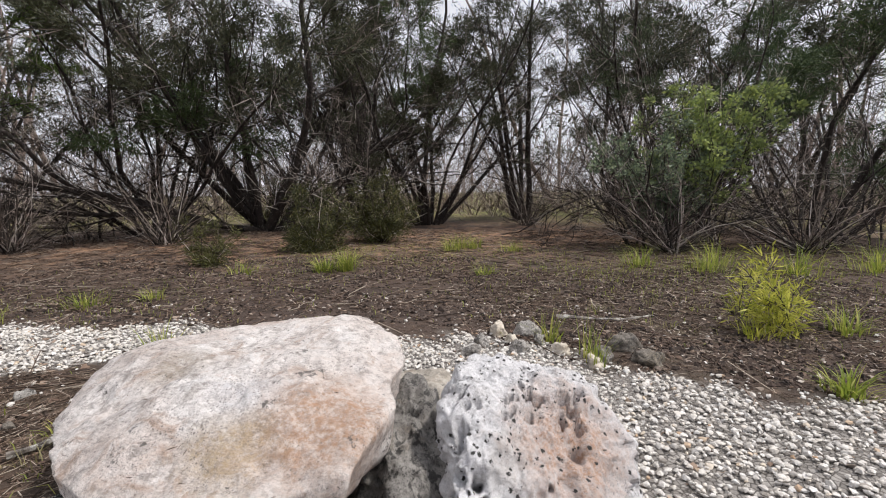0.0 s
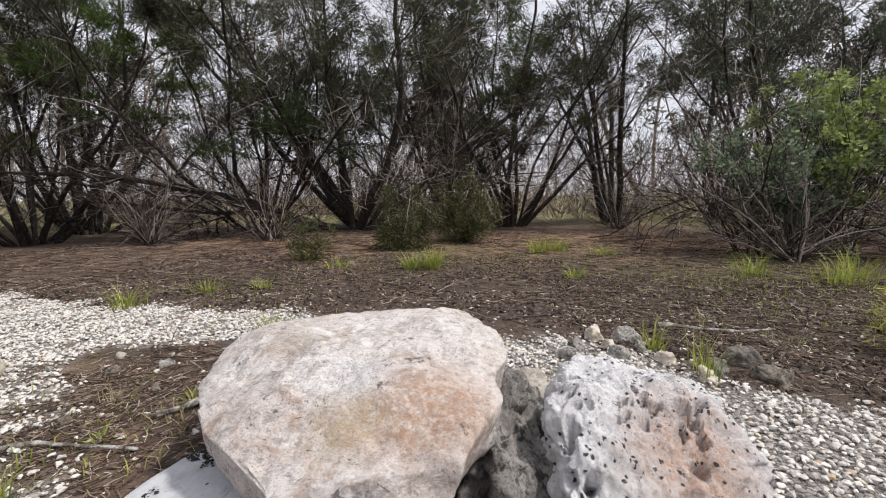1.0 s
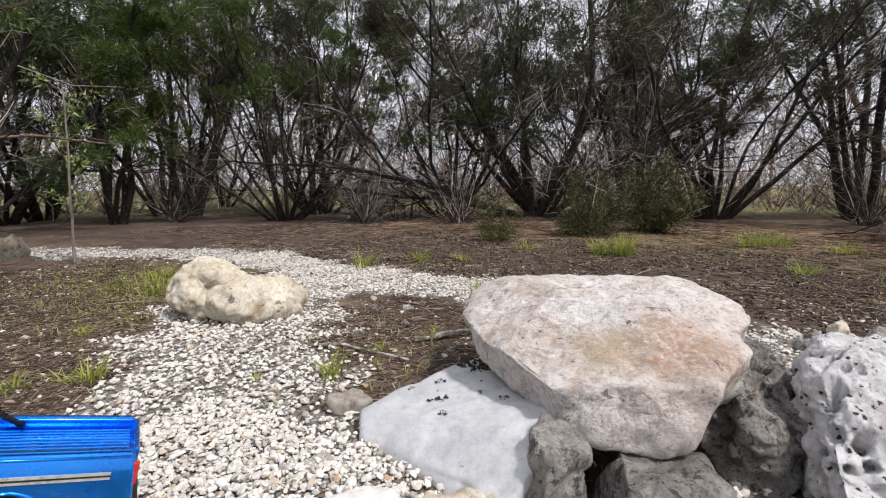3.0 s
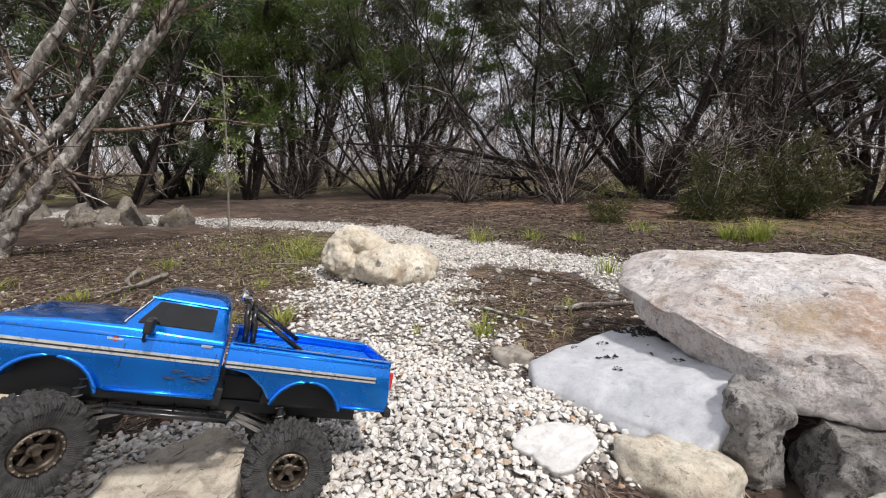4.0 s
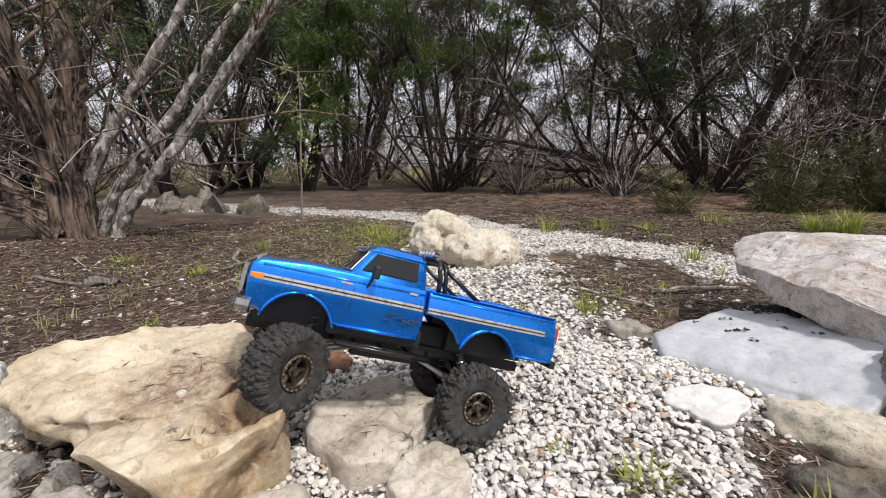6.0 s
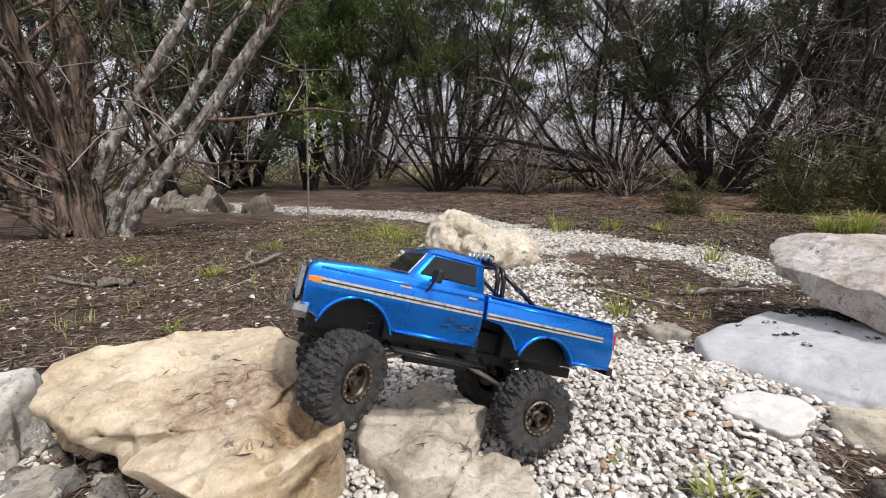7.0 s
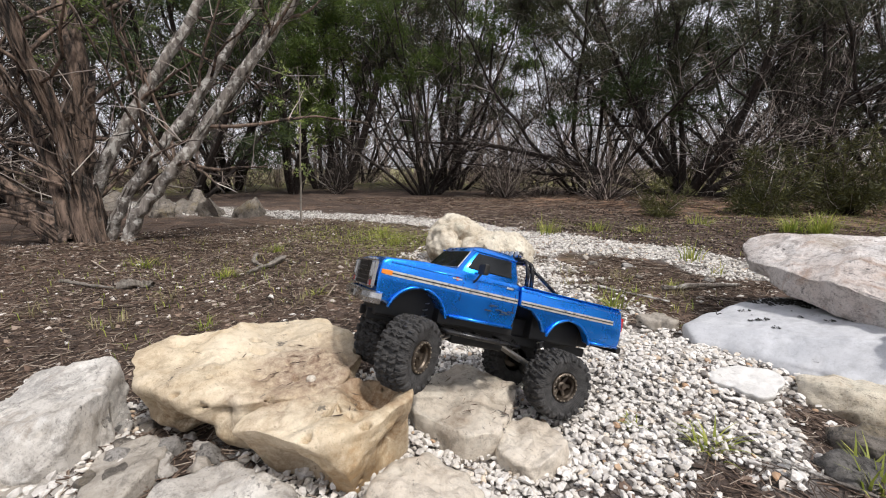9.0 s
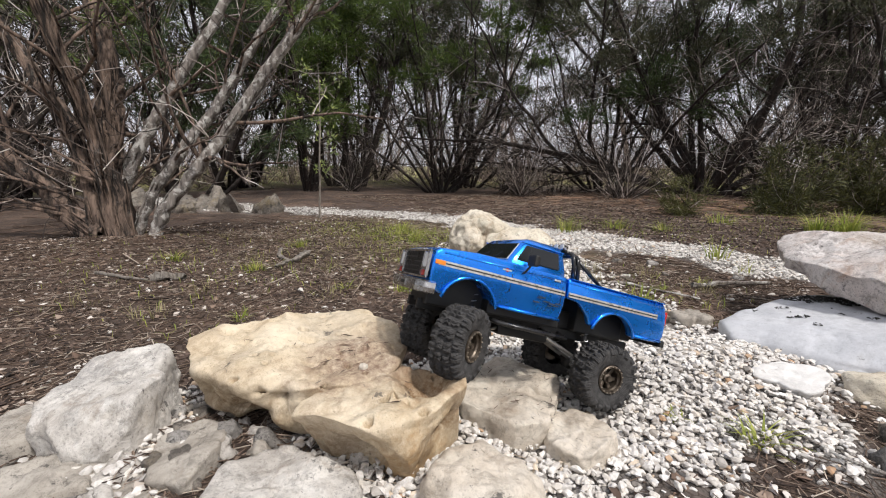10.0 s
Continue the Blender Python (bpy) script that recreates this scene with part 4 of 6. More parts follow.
# ---- crumbs lying on the stones ----
def top_of(ob, x, y):
    v = np.array([q.co[:] for q in ob.data.vertices])
    d = np.hypot(v[:, 0] - x, v[:, 1] - y)
    near = v[d < max(0.012, d.min() * 1.3)]
    return near[:, 2].max()


def crumbs(name, label, ob, spots, seed, material, low, high, flat, needle):
    """Small flakes or needles on a stone: spots are (x, y, radius, how many)."""
    g = np.random.default_rng(seed)
    P = []
    for x, y, r, n in spots:
        for _ in range(n):
            a, q = g.uniform(0, 6.28), r * math.sqrt(g.uniform())
            px, py = x + q * math.cos(a), y + q * math.sin(a)
            P.append((px, py, top_of(ob, px, py) + low * 0.1))
    P = np.array(P)
    s = low + (high - low) * g.uniform(0, 1, len(P)) ** 2
    size = np.stack([s, s * (0.10 if needle else g.uniform(0.4, 0.8, len(P))), s * (0.10 if needle else flat)], -1)
    return tagged(scatter(name, chip_templates(8, seed), P, size, turn_z(g.uniform(0, 6.28, len(P)), g.normal(0, 0.12, len(P))), material, smooth=False), label, "leaf litter", kind="stuff")


M_MOSS = stone("black dried moss", (0.030, 0.030, 0.026), (0.015, 0.015, 0.014), (0.05, 0.045, 0.03))
slab = bpy.data.objects["smooth_slab"]
crumbs("moss_crumbs", "black dried moss crumbs on the white slab", slab, [(-0.52, 0.74, 0.05, 120), (-0.66, 0.715, 0.035, 150), (-0.61, 0.690, 0.035, 170), (-0.565, 0.665, 0.028, 120), (-0.70, 0.70, 0.022, 60), (-0.64, 0.665, 0.02, 40), (-0.704, 0.587, 0.014, 14), (-0.756, 0.542, 0.010, 8), (-0.67, 0.495, 0.006, 6), (-0.655, 0.503, 0.006, 6), (-0.64, 0.510, 0.006, 6), (-0.611, 0.449, 0.010, 9), (-0.515, 0.541, 0.012, 9), (-0.62, 0.55, 0.06, 7)], 701, M_MOSS, 0.002, 0.007, 0.4, False)
crumbs("fallen_needles", "dark dry needles lying on the flat stone", bpy.data.objects["flat_stone.001"], [(-0.98, -0.28, 0.10, 42), (-0.92, -0.34, 0.05, 10)], 702, M_LITTER, 0.004, 0.013, 0.2, True)
crumbs("fallen_needles", "dry needles and crumbs in the boulder's hollow", bpy.data.objects["honey_boulder"], [(-1.14, -0.56, 0.07, 40), (-1.25, -0.60, 0.14, 20), (-1.02, -0.56, 0.05, 6)], 703, M_LITTER, 0.003, 0.014, 0.2, True)
crumbs("fallen_needles", "dry needles and specks on the cream boulder", bpy.data.objects["limestone_boulder"], [(-0.42, 0.80, 0.3, 60)], 704, M_LITTER, 0.003, 0.010, 0.2, True)

# ---- trees ----
class Wood:
    """Gathers tapered round branches and turns them into one mesh."""

    def __init__(self):
        self.v, self.f, self.t, self.n = [], [], [], 0

    def tube(self, pts, radii, sides, gnarl=0.0, seed=0):
        pts = np.asarray(pts, float)
        d = np.gradient(pts, axis=0)
        d /= np.linalg.norm(d, axis=1)[:, None] + 1e-9
        ref = np.array([0.0, 0.0, 1.0]) if abs(d[0, 2]) < 0.9 else np.array([1.0, 0.0, 0.0])
        a = np.cross(d, ref)
        a /= np.linalg.norm(a, axis=1)[:, None] + 1e-9
        b = np.cross(d, a)
        q = np.arange(sides) * 2 * np.pi / sides
        r = np.asarray(radii)[:, None, None]
        if gnarl:
            g = np.random.default_rng(seed)
            ridge = g.normal(0, 1, (1, sides)) + 0.5 * np.cumsum(g.normal(0, 0.3, (len(pts), sides)), 0) + 0.12 * g.normal(0, 1, (len(pts), sides))
            r = r * (1 + gnarl * ridge.clip(-2, 2))[:, :, None]
        ring = pts[:, None] + r * (np.cos(q)[None, :, None] * a[:, None] + np.sin(q)[None, :, None] * b[:, None])
        i = np.arange(len(pts) * sides).reshape(len(pts), sides) + self.n
        self.v.append(ring.reshape(-1, 3))
        self.f.append(np.stack([i[:-1], np.roll(i[:-1], -1, 1), np.roll(i[1:], -1, 1), i[1:]], -1).reshape(-1, 4))
        self.n += len(pts) * sides

    def spike(self, a, b, r):
        """A thin three-sided twig that ends in a point."""
        d = b - a
        u = np.cross(d, (0.31, 0.77, 0.55))
        u /= np.linalg.norm(u) + 1e-9
        w = np.cross(d / (np.linalg.norm(d) + 1e-9), u)
        self.v.append(np.array([a + r * u, a - r * 0.5 * u + r * 0.87 * w, a - r * 0.5 * u - r * 0.87 * w, b]))
        n0 = self.n
        self.t.append(((n0, n0 + 1, n0 + 3), (n0 + 1, n0 + 2, n0 + 3), (n0 + 2, n0, n0 + 3)))
        self.n += 4

    def object(self, name, material, parent, label=""):
        if self.t:
            quads = np.concatenate(self.f)
            tris = np.concatenate([quads[:, [0, 1, 2]], quads[:, [0, 2, 3]], np.array(self.t).reshape(-1, 3)])
            return tagged(solid(name, np.concatenate(self.v), tris, material, parent), label)
        return tagged(solid(name, np.concatenate(self.v), np.concatenate(self.f), material, parent), label)


def curve(g, start, heading, length, steps, wander, lift):
    """A wandering line from start: heading drifts at random and turns up by lift."""
    p, d = [np.array(start, float)], np.array(heading, float)
    d /= np.linalg.norm(d)
    for _ in range(steps):
        d = d + g.normal(0, wander, 3) + np.array([0, 0, lift])
        d /= np.linalg.norm(d)
        p.append(p[-1] + d * length / steps)
    return np.array(p)


def side(g, d, spread):
    """A heading at about the angle spread from the heading d."""
    d = d / np.linalg.norm(d)
    w = g.normal(size=3)
    w -= (w @ d) * d
    w /= np.linalg.norm(w)
    return math.cos(spread) * d + math.sin(spread) * w


def sprays(tips, heads, g, per, length, width, spread, broad=False):
    """Leaflets that fan out from each tip along its heading: slim needles, or broad leaves."""
    n = len(tips)
    T = np.repeat(tips, per, 0)
    H = np.repeat(heads / (np.linalg.norm(heads, axis=1)[:, None] + 1e-9), per, 0)
    W = g.normal(size=(n * per, 3))
    D = H * 0.8 + W * spread
    D /= np.linalg.norm(D, axis=1)[:, None]
    S = np.cross(D, g.normal(size=(n * per, 3)))
    S /= np.linalg.norm(S, axis=1)[:, None] + 1e-9
    L = length * g.uniform(0.5, 1.2, (n * per, 1))
    B = T + W * length * 0.45
    w = width * g.uniform(0.6, 1.3, (n * per, 1))
    if broad:
        V = np.stack([B, B + D * L * 0.45 + S * w, B + D * L, B + D * L * 0.45 - S * w], 1).reshape(-1, 3)
        return V, np.arange(len(V)).reshape(-1, 4)
    V = np.stack([B + S * w, B - S * w, B + D * L], 1).reshape(-1, 3)
    return V, np.arange(len(V)).reshape(-1, 3)


def juniper(seed, height, stems, lean, limbs=11, twigs=9, bare=0.35, per=13, leaf_mat=None, bark_mat=None, leaf=(0.050, 0.0042), thick=0.045, headings=None, dense=1.0, label="", clumps=3, wander=0.085, whips=10, spread=1.0):
    """A fan of straight stems with bare whips low down, limbs higher up and foliage in fuzzy tufts towards the top."""
    g = np.random.default_rng(seed)
    tree = new("juniper_tree")
    trunk, dead = Wood(), Wood()
    tips, heads = [], []

    def twig(at, d, length, thin, forks):
        tw = curve(g, at, d, length, 2, 0.24, 0.0)
        dead.tube(tw, (thin, thin * 0.7, thin * 0.35), 3)
        for _ in range(forks):
            sd = side(g, tw[2] - tw[1], g.uniform(0.35, 1.0))
            root = tw[1] + (tw[2] - tw[1]) * g.uniform(0.0, 1.0)
            dead.spike(root, root + sd * length * g.uniform(0.25, 0.65), thin * 0.6)

    for k in range(stems):
        a = 2 * np.pi * (k + g.uniform(-0.3, 0.3)) / stems
        t = g.uniform(0.12, 1.0) * lean
        head = np.array([math.cos(a) * math.sin(t), math.sin(a) * math.sin(t), math.cos(t)])
        if headings:
            head = np.array(headings[k % len(headings)], float)
        L = height * g.uniform(0.75, 1.1)
        foot = np.array([math.cos(a), math.sin(a), 0]) * thick * (0.4 + 0.22 * stems) * spread * g.uniform(0.4, 1.0) + np.array([0, 0, -0.1])
        line = curve(g, foot, head, L, 12, wander, 0.035)
        r0 = thick * g.uniform(0.55, 1.15)
        trunk.tube(line, np.linspace(r0 * 1.2, r0 * 0.2, 13) * (1 + 0.10 * g.normal(size=13).clip(-1, 1)), 7)
        for _ in range(whips):
            s = g.uniform(0.05, 0.62)
            i = int(s * 12)
            d = side(g, line[i + 1] - line[i], g.uniform(0.5, 1.3))
            twig(line[i] + (line[i + 1] - line[i]) * (s * 12 - i), d, g.uniform(0.25, 0.9), g.uniform(0.0030, 0.0062), 4)
        for _ in range(limbs):
            s = g.uniform(0.10, 1.0) ** 0.8
            i = min(int(s * 12), 11)
            at = line[i] + (line[i + 1] - line[i]) * (s * 12 - i)
            d = side(g, line[i + 1] - line[i], g.uniform(0.5, 1.15))
            d[2] = d[2] * 0.8 + 0.06
            bl = height * g.uniform(0.12, 0.32) * (1.15 - 0.5 * s)
            br = curve(g, at, d, bl, 6, 0.15, 0.04)
            trunk.tube(br, np.linspace(r0 * 0.34 * (1.1 - 0.6 * s), 0.003, 7), 4)
            leafy = at[2] + g.normal(0, 0.4) > bare * height and g.uniform() < dense
            if leafy:  # foliage hangs in tufts with gaps between them
                for _ in range(clumps):
                    mid = br[g.integers(2, 7)] + g.normal(0, 0.06, 3)
                    away = g.normal(0, 1, (13, 3))
                    rim = away * np.array([0.078, 0.078, 0.050]) * g.uniform(0.6, 1.5)
                    tips += list(mid + rim)
                    heads += list(away * 0.5 + np.array([0, 0, 0.4]) + d * 0.5)
            for _ in range(twigs):
                j = g.integers(1, 6)
                twig(br[j], side(g, br[j + 1] - br[j], g.uniform(0.4, 1.1)), g.uniform(0.15, 0.55) * bl, 0.0036, 3)
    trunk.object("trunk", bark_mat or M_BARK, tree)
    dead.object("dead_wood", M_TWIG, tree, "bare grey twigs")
    if tips:
        V, F = sprays(np.array(tips), np.array(heads), g, per, *leaf, 0.55)
        tagged(solid("crown", V, F, leaf_mat or M_JUNIPER, tree, smooth=False), "dark green scale foliage")
    return tagged(tree, label or "multi-stemmed juniper with bare lower twigs and dark green crown", "tree", "junipers")


def plant(template, x, y, turn, size, first=[]):
    """Sets the template itself at its first place and copies of it at the others."""
    m = Matrix.Translation((x, y, float(ground_z(np.array(x), np.array(y))))) @ pose(0, 0, 0, 0, 0, turn) @ Matrix.Scale(size, 4)
    if template not in first:
        first.append(template)
        template.matrix_basis = m
        return template
    return copy_thing(template, m)


# headings of a fan that opens broadside to the path: angle from the upright, and lean away from it
FAN = [(-78, 0.1), (-66, -0.3), (-57, 0.2), (-46, -0.1), (-36, 0.3), (-27, -0.25), (-18, 0.1), (-8, 0.35), (3, -0.2), (14, 0.15), (27, -0.3), (42, 0.1), (56, 0.3), (70, -0.1)]
SWEEP = [(0.93 * math.sin(radians(q)) - 0.37 * w, 0.37 * math.sin(radians(q)) + 0.93 * w, math.cos(radians(q)) + 0.06) for q, w in FAN]
J1 = juniper(1, 4.6, 12, 0.72, limbs=10, twigs=9, bare=0.30, thick=0.036, dense=0.52, per=19, clumps=5, leaf=(0.050, 0.0052), wander=0.11, whips=15)
J2 = juniper(2, 5.0, 6, 0.30, limbs=15, twigs=9, bare=0.36, thick=0.050, dense=0.55, per=19, clumps=5, leaf=(0.050, 0.0052), whips=34)
J3 = juniper(3, 4.4, 11, 0.90, limbs=11, twigs=10, bare=0.30, thick=0.030, dense=0.43, per=19, clumps=5, leaf=(0.050, 0.0052), wander=0.15, whips=18, spread=2.2)
J4 = juniper(4, 5.0, 7, 0.6, limbs=15, twigs=6, bare=0.16, per=24, leaf_mat=M_GREEN, thick=0.042, dense=0.8, clumps=6, leaf=(0.050, 0.0056), wander=0.13, whips=10, label="juniper with fresh green crown and dark trunks")
J6 = juniper(6, 4.4, 7, 0.8, limbs=9, twigs=4, bare=0.36, thick=0.036, dense=0.65, per=15, clumps=4, leaf=(0.08, 0.008), wander=0.13, whips=5)
J5 = juniper(5, 2.8, 11, 1.15, limbs=9, twigs=9, bare=0.80, thick=0.016, wander=0.26, whips=12, spread=9, label="dead-looking juniper thicket of bare grey twigs")
J7 = juniper(7, 4.5, 14, 0.9, limbs=14, twigs=10, bare=0.26, thick=0.046, dense=0.62, per=19, clumps=5, leaf=(0.050, 0.0052), headings=SWEEP, wander=0.10, whips=20, label="large dark juniper with low sweeping limbs")
J8 = juniper(8, 4.8, 5, 0.7, limbs=12, twigs=5, bare=0.30, thick=0.040, dense=0.6, per=18, clumps=5, leaf=(0.060, 0.008), leaf_mat=M_YELLOW, wander=0.12, whips=6, label="juniper with sunlit yellow-green crown")
J9 = juniper(9, 3.6, 9, 0.95, limbs=13, twigs=8, bare=0.10, thick=0.036, dense=0.55, per=20, clumps=5, leaf=(0.050, 0.0054), leaf_mat=M_DEEP, wander=0.16, whips=8, spread=3.5, label="dense deep green juniper with foliage down to its skirt")
J10 = juniper(10, 4.6, 13, 0.85, limbs=11, twigs=6, bare=0.36, thick=0.034, dense=0.78, per=23, clumps=6, leaf=(0.050, 0.0056), leaf_mat=M_GREEN, wander=0.09, whips=14, label="juniper with a fan of bare stems under a fresh green crown")

NEAR_TREES = [
    (J1, -0.30, 8.4, 10, 1.15), (J2, 1.70, 9.3, 70, 1.1), (J7, -2.72, 6.75, 0, 1.2), (J9, 4.75, 5.6, 30, 1.1), (J8, -10.7, 1.9, 75, 1.15),
    (J8, -10.2, 4.2, 155, 1.1), (J10, -7.45, 5.25, 120, 1.15), (J4, -8.4, 2.75, 40, 1.1), (J3, -4.45, 6.6, 95, 1.1), (J5, -5.6, 6.9, 20, 1.0), (J5, -1.7, 6.9, 140, 1.0),
    (J5, 3.3, 6.4, 250, 1.25), (J2, -9.6, 4.6, 10, 1.1), (J3, -1.45, 8.1, 300, 1.15), (J9, -1.9, 9.6, 200, 1.15), (J9, -7.6, 0.5, 100, 1.15), (J3, -6.9, -1.6, 15, 1.1), (J1, 4.9, 9.8, 220, 1.15), (J5, 2.5, 5.3, 30, 0.85)]
MORE_TREES = [
    (J5, 4.6, 4.6, 190, 0.9), (J1, -11.5, 2.6, 310, 1.1), (J3, -9.0, -1.4, 60, 1.0), (J4, -7.6, -2.6, 90, 1.0), (J2, -6.2, -3.2, 180, 1.0), (J6, -11.8, 6.6, 20, 1.2),
    (J6, -9.2, 7.4, 130, 1.2), (J3, -8.3, 6.9, 250, 1.2), (J6, 4.5, 11.5, 10, 1.2), (J6, 7.6, 9.2, 45, 1.2), (J6, -13.0, -0.6, 240, 1.2),
    (J6, 9.0, 5.0, 5, 1.2), (J6, 2.0, -9.5, 80, 0.9), (J6, -9.5, -6.0, 220, 1.2)]
for tpl, x, y, turn, size in NEAR_TREES + MORE_TREES:
    plant(tpl, x, y, turn, size)


# the old tree with pale flaking limbs beside the rock pile
def old_tree():
    g = np.random.default_rng(77)
    tree = new("old_juniper")
    main = [([(-4.34, -0.74, -0.1), (-4.42, -0.74, 0.37), (-4.52, -0.73, 0.76), (-4.57, -0.66, 1.18), (-4.72, -0.69, 1.65), (-4.80, -0.69, 2.4)], 0.104, 0.05),
             ([(-4.22, -0.58, -0.05), (-4.17, -0.50, 0.19), (-4.00, -0.19, 0.60), (-3.84, 0.13, 1.10), (-3.69, 0.42, 1.53), (-3.50, 0.75, 2.1)], 0.046, 0.034),
             ([(-4.36, -0.66, 0.0), (-4.24, -0.54, 0.31), (-4.14, -0.34, 0.62), (-4.02, -0.13, 0.91), (-3.92, 0.10, 1.30), (-3.8, 0.4, 1.8)], 0.038, 0.025)]
    rest = [([(-4.42, -0.80, -0.05), (-4.50, -0.86, 0.20), (-4.64, -0.90, 0.60), (-4.79, -0.98, 0.91), (-4.99, -1.11, 1.22), (-5.2, -1.3, 1.7)], 0.062, 0.03),
             ([(-4.40, -0.84, -0.03), (-4.52, -0.93, 0.06), (-4.76, -1.11, 0.33), (-5.00, -1.31, 0.56), (-5.4, -1.6, 0.9)], 0.075, 0.04),
             ([(-4.42, -0.72, 0.30), (-4.38, -0.65, 0.48), (-4.32, -0.49, 0.79), (-4.23, -0.31, 1.10), (-4.13, -0.08, 1.49), (-4.0, 0.2, 2.0)], 0.046, 0.03),
             ([(-4.28, -0.78, -0.08), (-4.36, -0.80, 0.30), (-4.40, -0.82, 0.70), (-4.30, -0.95, 1.2), (-4.25, -1.1, 1.9)], 0.055, 0.03)]
    trunk, pale, dead = Wood(), Wood(), Wood()
    tips, heads = [], []
    hub, near, aside = np.array([-0.44, -0.85, 0.39]), 0.865, np.array([0, 0.115, 0])
    for k_limb, (pts, r0, r1) in enumerate(main + rest):
        body = pale if k_limb in (1, 2, 5) else trunk
        pts = hub + near * (np.array(pts) - hub) + aside
        r0, r1 = r0 * near, r1 * near
        t = np.linspace(0, len(pts) - 1, 40)
        k = np.minimum(t.astype(int), len(pts) - 2)
        f = (t - k)[:, None]
        f = f * f * (3 - 2 * f) * 0.4 + f * 0.6
        line = pts[k] * (1 - f) + pts[k + 1] * f + g.normal(0, 0.004, (40, 3))
        rad = np.linspace(r0, r1, 40) * (1 + 0.03 * g.normal(size=40).clip(-1.5, 1.5))
        body.tube(line, rad, 22, 0.19 if body is trunk else 0.07, int(r0 * 1e5))
        for _ in range(11):
            i = g.integers(6, 39)
            d = side(g, line[i] - line[i - 1], g.uniform(0.5, 1.3))
            br = curve(g, line[i], d, g.uniform(0.3, 1.1), 6, 0.16, 0.04)
            trunk.tube(br, np.linspace(r1 * 0.45, 0.004, 7), 5)
            for _ in range(7):
                j = g.integers(1, 6)
                tw = curve(g, br[j], side(g, br[j + 1] - br[j], g.uniform(0.4, 1.2)), g.uniform(0.1, 0.4), 3, 0.22, 0.02)
                dead.tube(tw, np.linspace(0.004, 0.0012, 4), 3)
                if tw[0][2] > 1.25 and g.uniform() < 0.6:
                    tips += [tw[3], tw[2]]
                    heads += [tw[3] - tw[2], tw[2] - tw[1]]
        for _ in range(70 if body is trunk else 14):  # flaking bark strips
            i = g.integers(1, 38)
            d = side(g, line[i] - line[i - 1], 1.57)
            at = line[i] + d * rad[i] * 1.02
            run = (line[i + 1] - line[i - 1]) / np.linalg.norm(line[i + 1] - line[i - 1])
            L = g.uniform(0.08, 0.34)
            body.tube([at - run * L / 2, at + d * 0.004, at + run * L / 2 + d * g.uniform(0, 0.012)], (0.003, 0.008, 0.003), 3)
    trunk.object("trunk", M_BARK_OLD, tree)
    pale.object("limb", M_BARK_PALE, tree, "pale limbs blotched with lichen")
    dead.object("dead_wood", M_TWIG, tree, "bare grey twigs")
    V, F = sprays(np.array(tips), np.array(heads), g, 34, 0.034, 0.0036, 0.6)
    tagged(solid("crown", V, F, M_GREEN, tree, smooth=False), "sparse green foliage")
    return tagged(tree, "old juniper with thick flaking trunks and lichen-spotted limbs", "tree")


old_tree()


def bushy(name, label, centre, size, seed, stems, leaves, leaf_mat, leaf, twig=0.006, category="shrub"):
    """A low bush: arching stems with twigs and leafy tips within an ellipsoid."""
    g = np.random.default_rng(seed)
    bush = new(name)
    wood = Wood()
    tips, heads = [], []
    c, s = np.array(centre), np.array(size)
    for _ in range(stems):
        goal = g.normal(size=3)
        goal = goal / np.linalg.norm(goal) * s * g.uniform(0.5, 1.0) ** 0.5
        foot = np.array([c[0] + g.normal(0, 0.06), c[1] + g.normal(0, 0.06), -0.03])
        d = c + goal - foot
        br = curve(g, foot, d, np.linalg.norm(d), 7, 0.12, 0.0)
        wood.tube(br, np.linspace(twig, 0.0015, 8), 4)
        for _ in range(7):
            j = g.integers(2, 7)
            tw = curve(g, br[j], side(g, br[j + 1] - br[j], g.uniform(0.4, 1.2)), s.mean() * g.uniform(0.12, 0.4), 3, 0.2, 0.02)
            wood.tube(tw, (0.0025, 0.002, 0.0015, 0.001), 3)
            tips += [tw[3], tw[2], tw[1]]
            heads += [tw[3] - tw[2], tw[2] - tw[1], tw[1] - tw[0]]
    wood.object("branchwork", M_TWIG, bush)
    if leaves:
        V, F = sprays(np.array(tips), np.array(heads), g, leaves, *leaf, 0.8, broad=leaf_mat in (M_OAK, M_SAGE, M_SEDGE))
        solid("foliage", V, F, leaf_mat, bush, smooth=False)
    return tagged(bush, label, category)


bushy("oak_shrub", "grey-green small-leaved shrub growing through dead branches", (2.60, 5.0, 1.28), (0.72, 0.5, 0.40), 201, 44, 13, M_SAGE, (0.040, 0.013), 0.008)
bushy("oak_shrub", "bright green leafy shrub growing through dead branches", (3.15, 5.15, 1.88), (0.62, 0.42, 0.28), 202, 28, 15, M_OAK, (0.048, 0.016), 0.009)
bushy("oak_shrub", "bright green leafy shrub growing through dead branches", (2.72, 5.25, 1.95), (0.24, 0.22, 0.22), 214, 10, 13, M_OAK, (0.048, 0.016), 0.007)
bushy("young_juniper", "low olive green young juniper", (-1.40, 4.7, 0.42), (0.42, 0.36, 0.55), 203, 20, 16, M_OLIVE, (0.06, 0.005))
bushy("young_juniper", "low olive green young juniper", (-0.80, 5.45, 0.50), (0.62, 0.42, 0.52), 204, 26, 16, M_OLIVE, (0.06, 0.005))
bushy("young_juniper", "low olive green young juniper", (-2.15, 3.9, 0.22), (0.34, 0.25, 0.32), 205, 14, 12, M_OLIVE, (0.04, 0.004))
bushy("young_juniper", "low olive green young juniper", (-3.1, 7.6, 0.7), (0.8, 0.45, 0.6), 206, 20, 11, M_OLIVE, (0.06, 0.005))
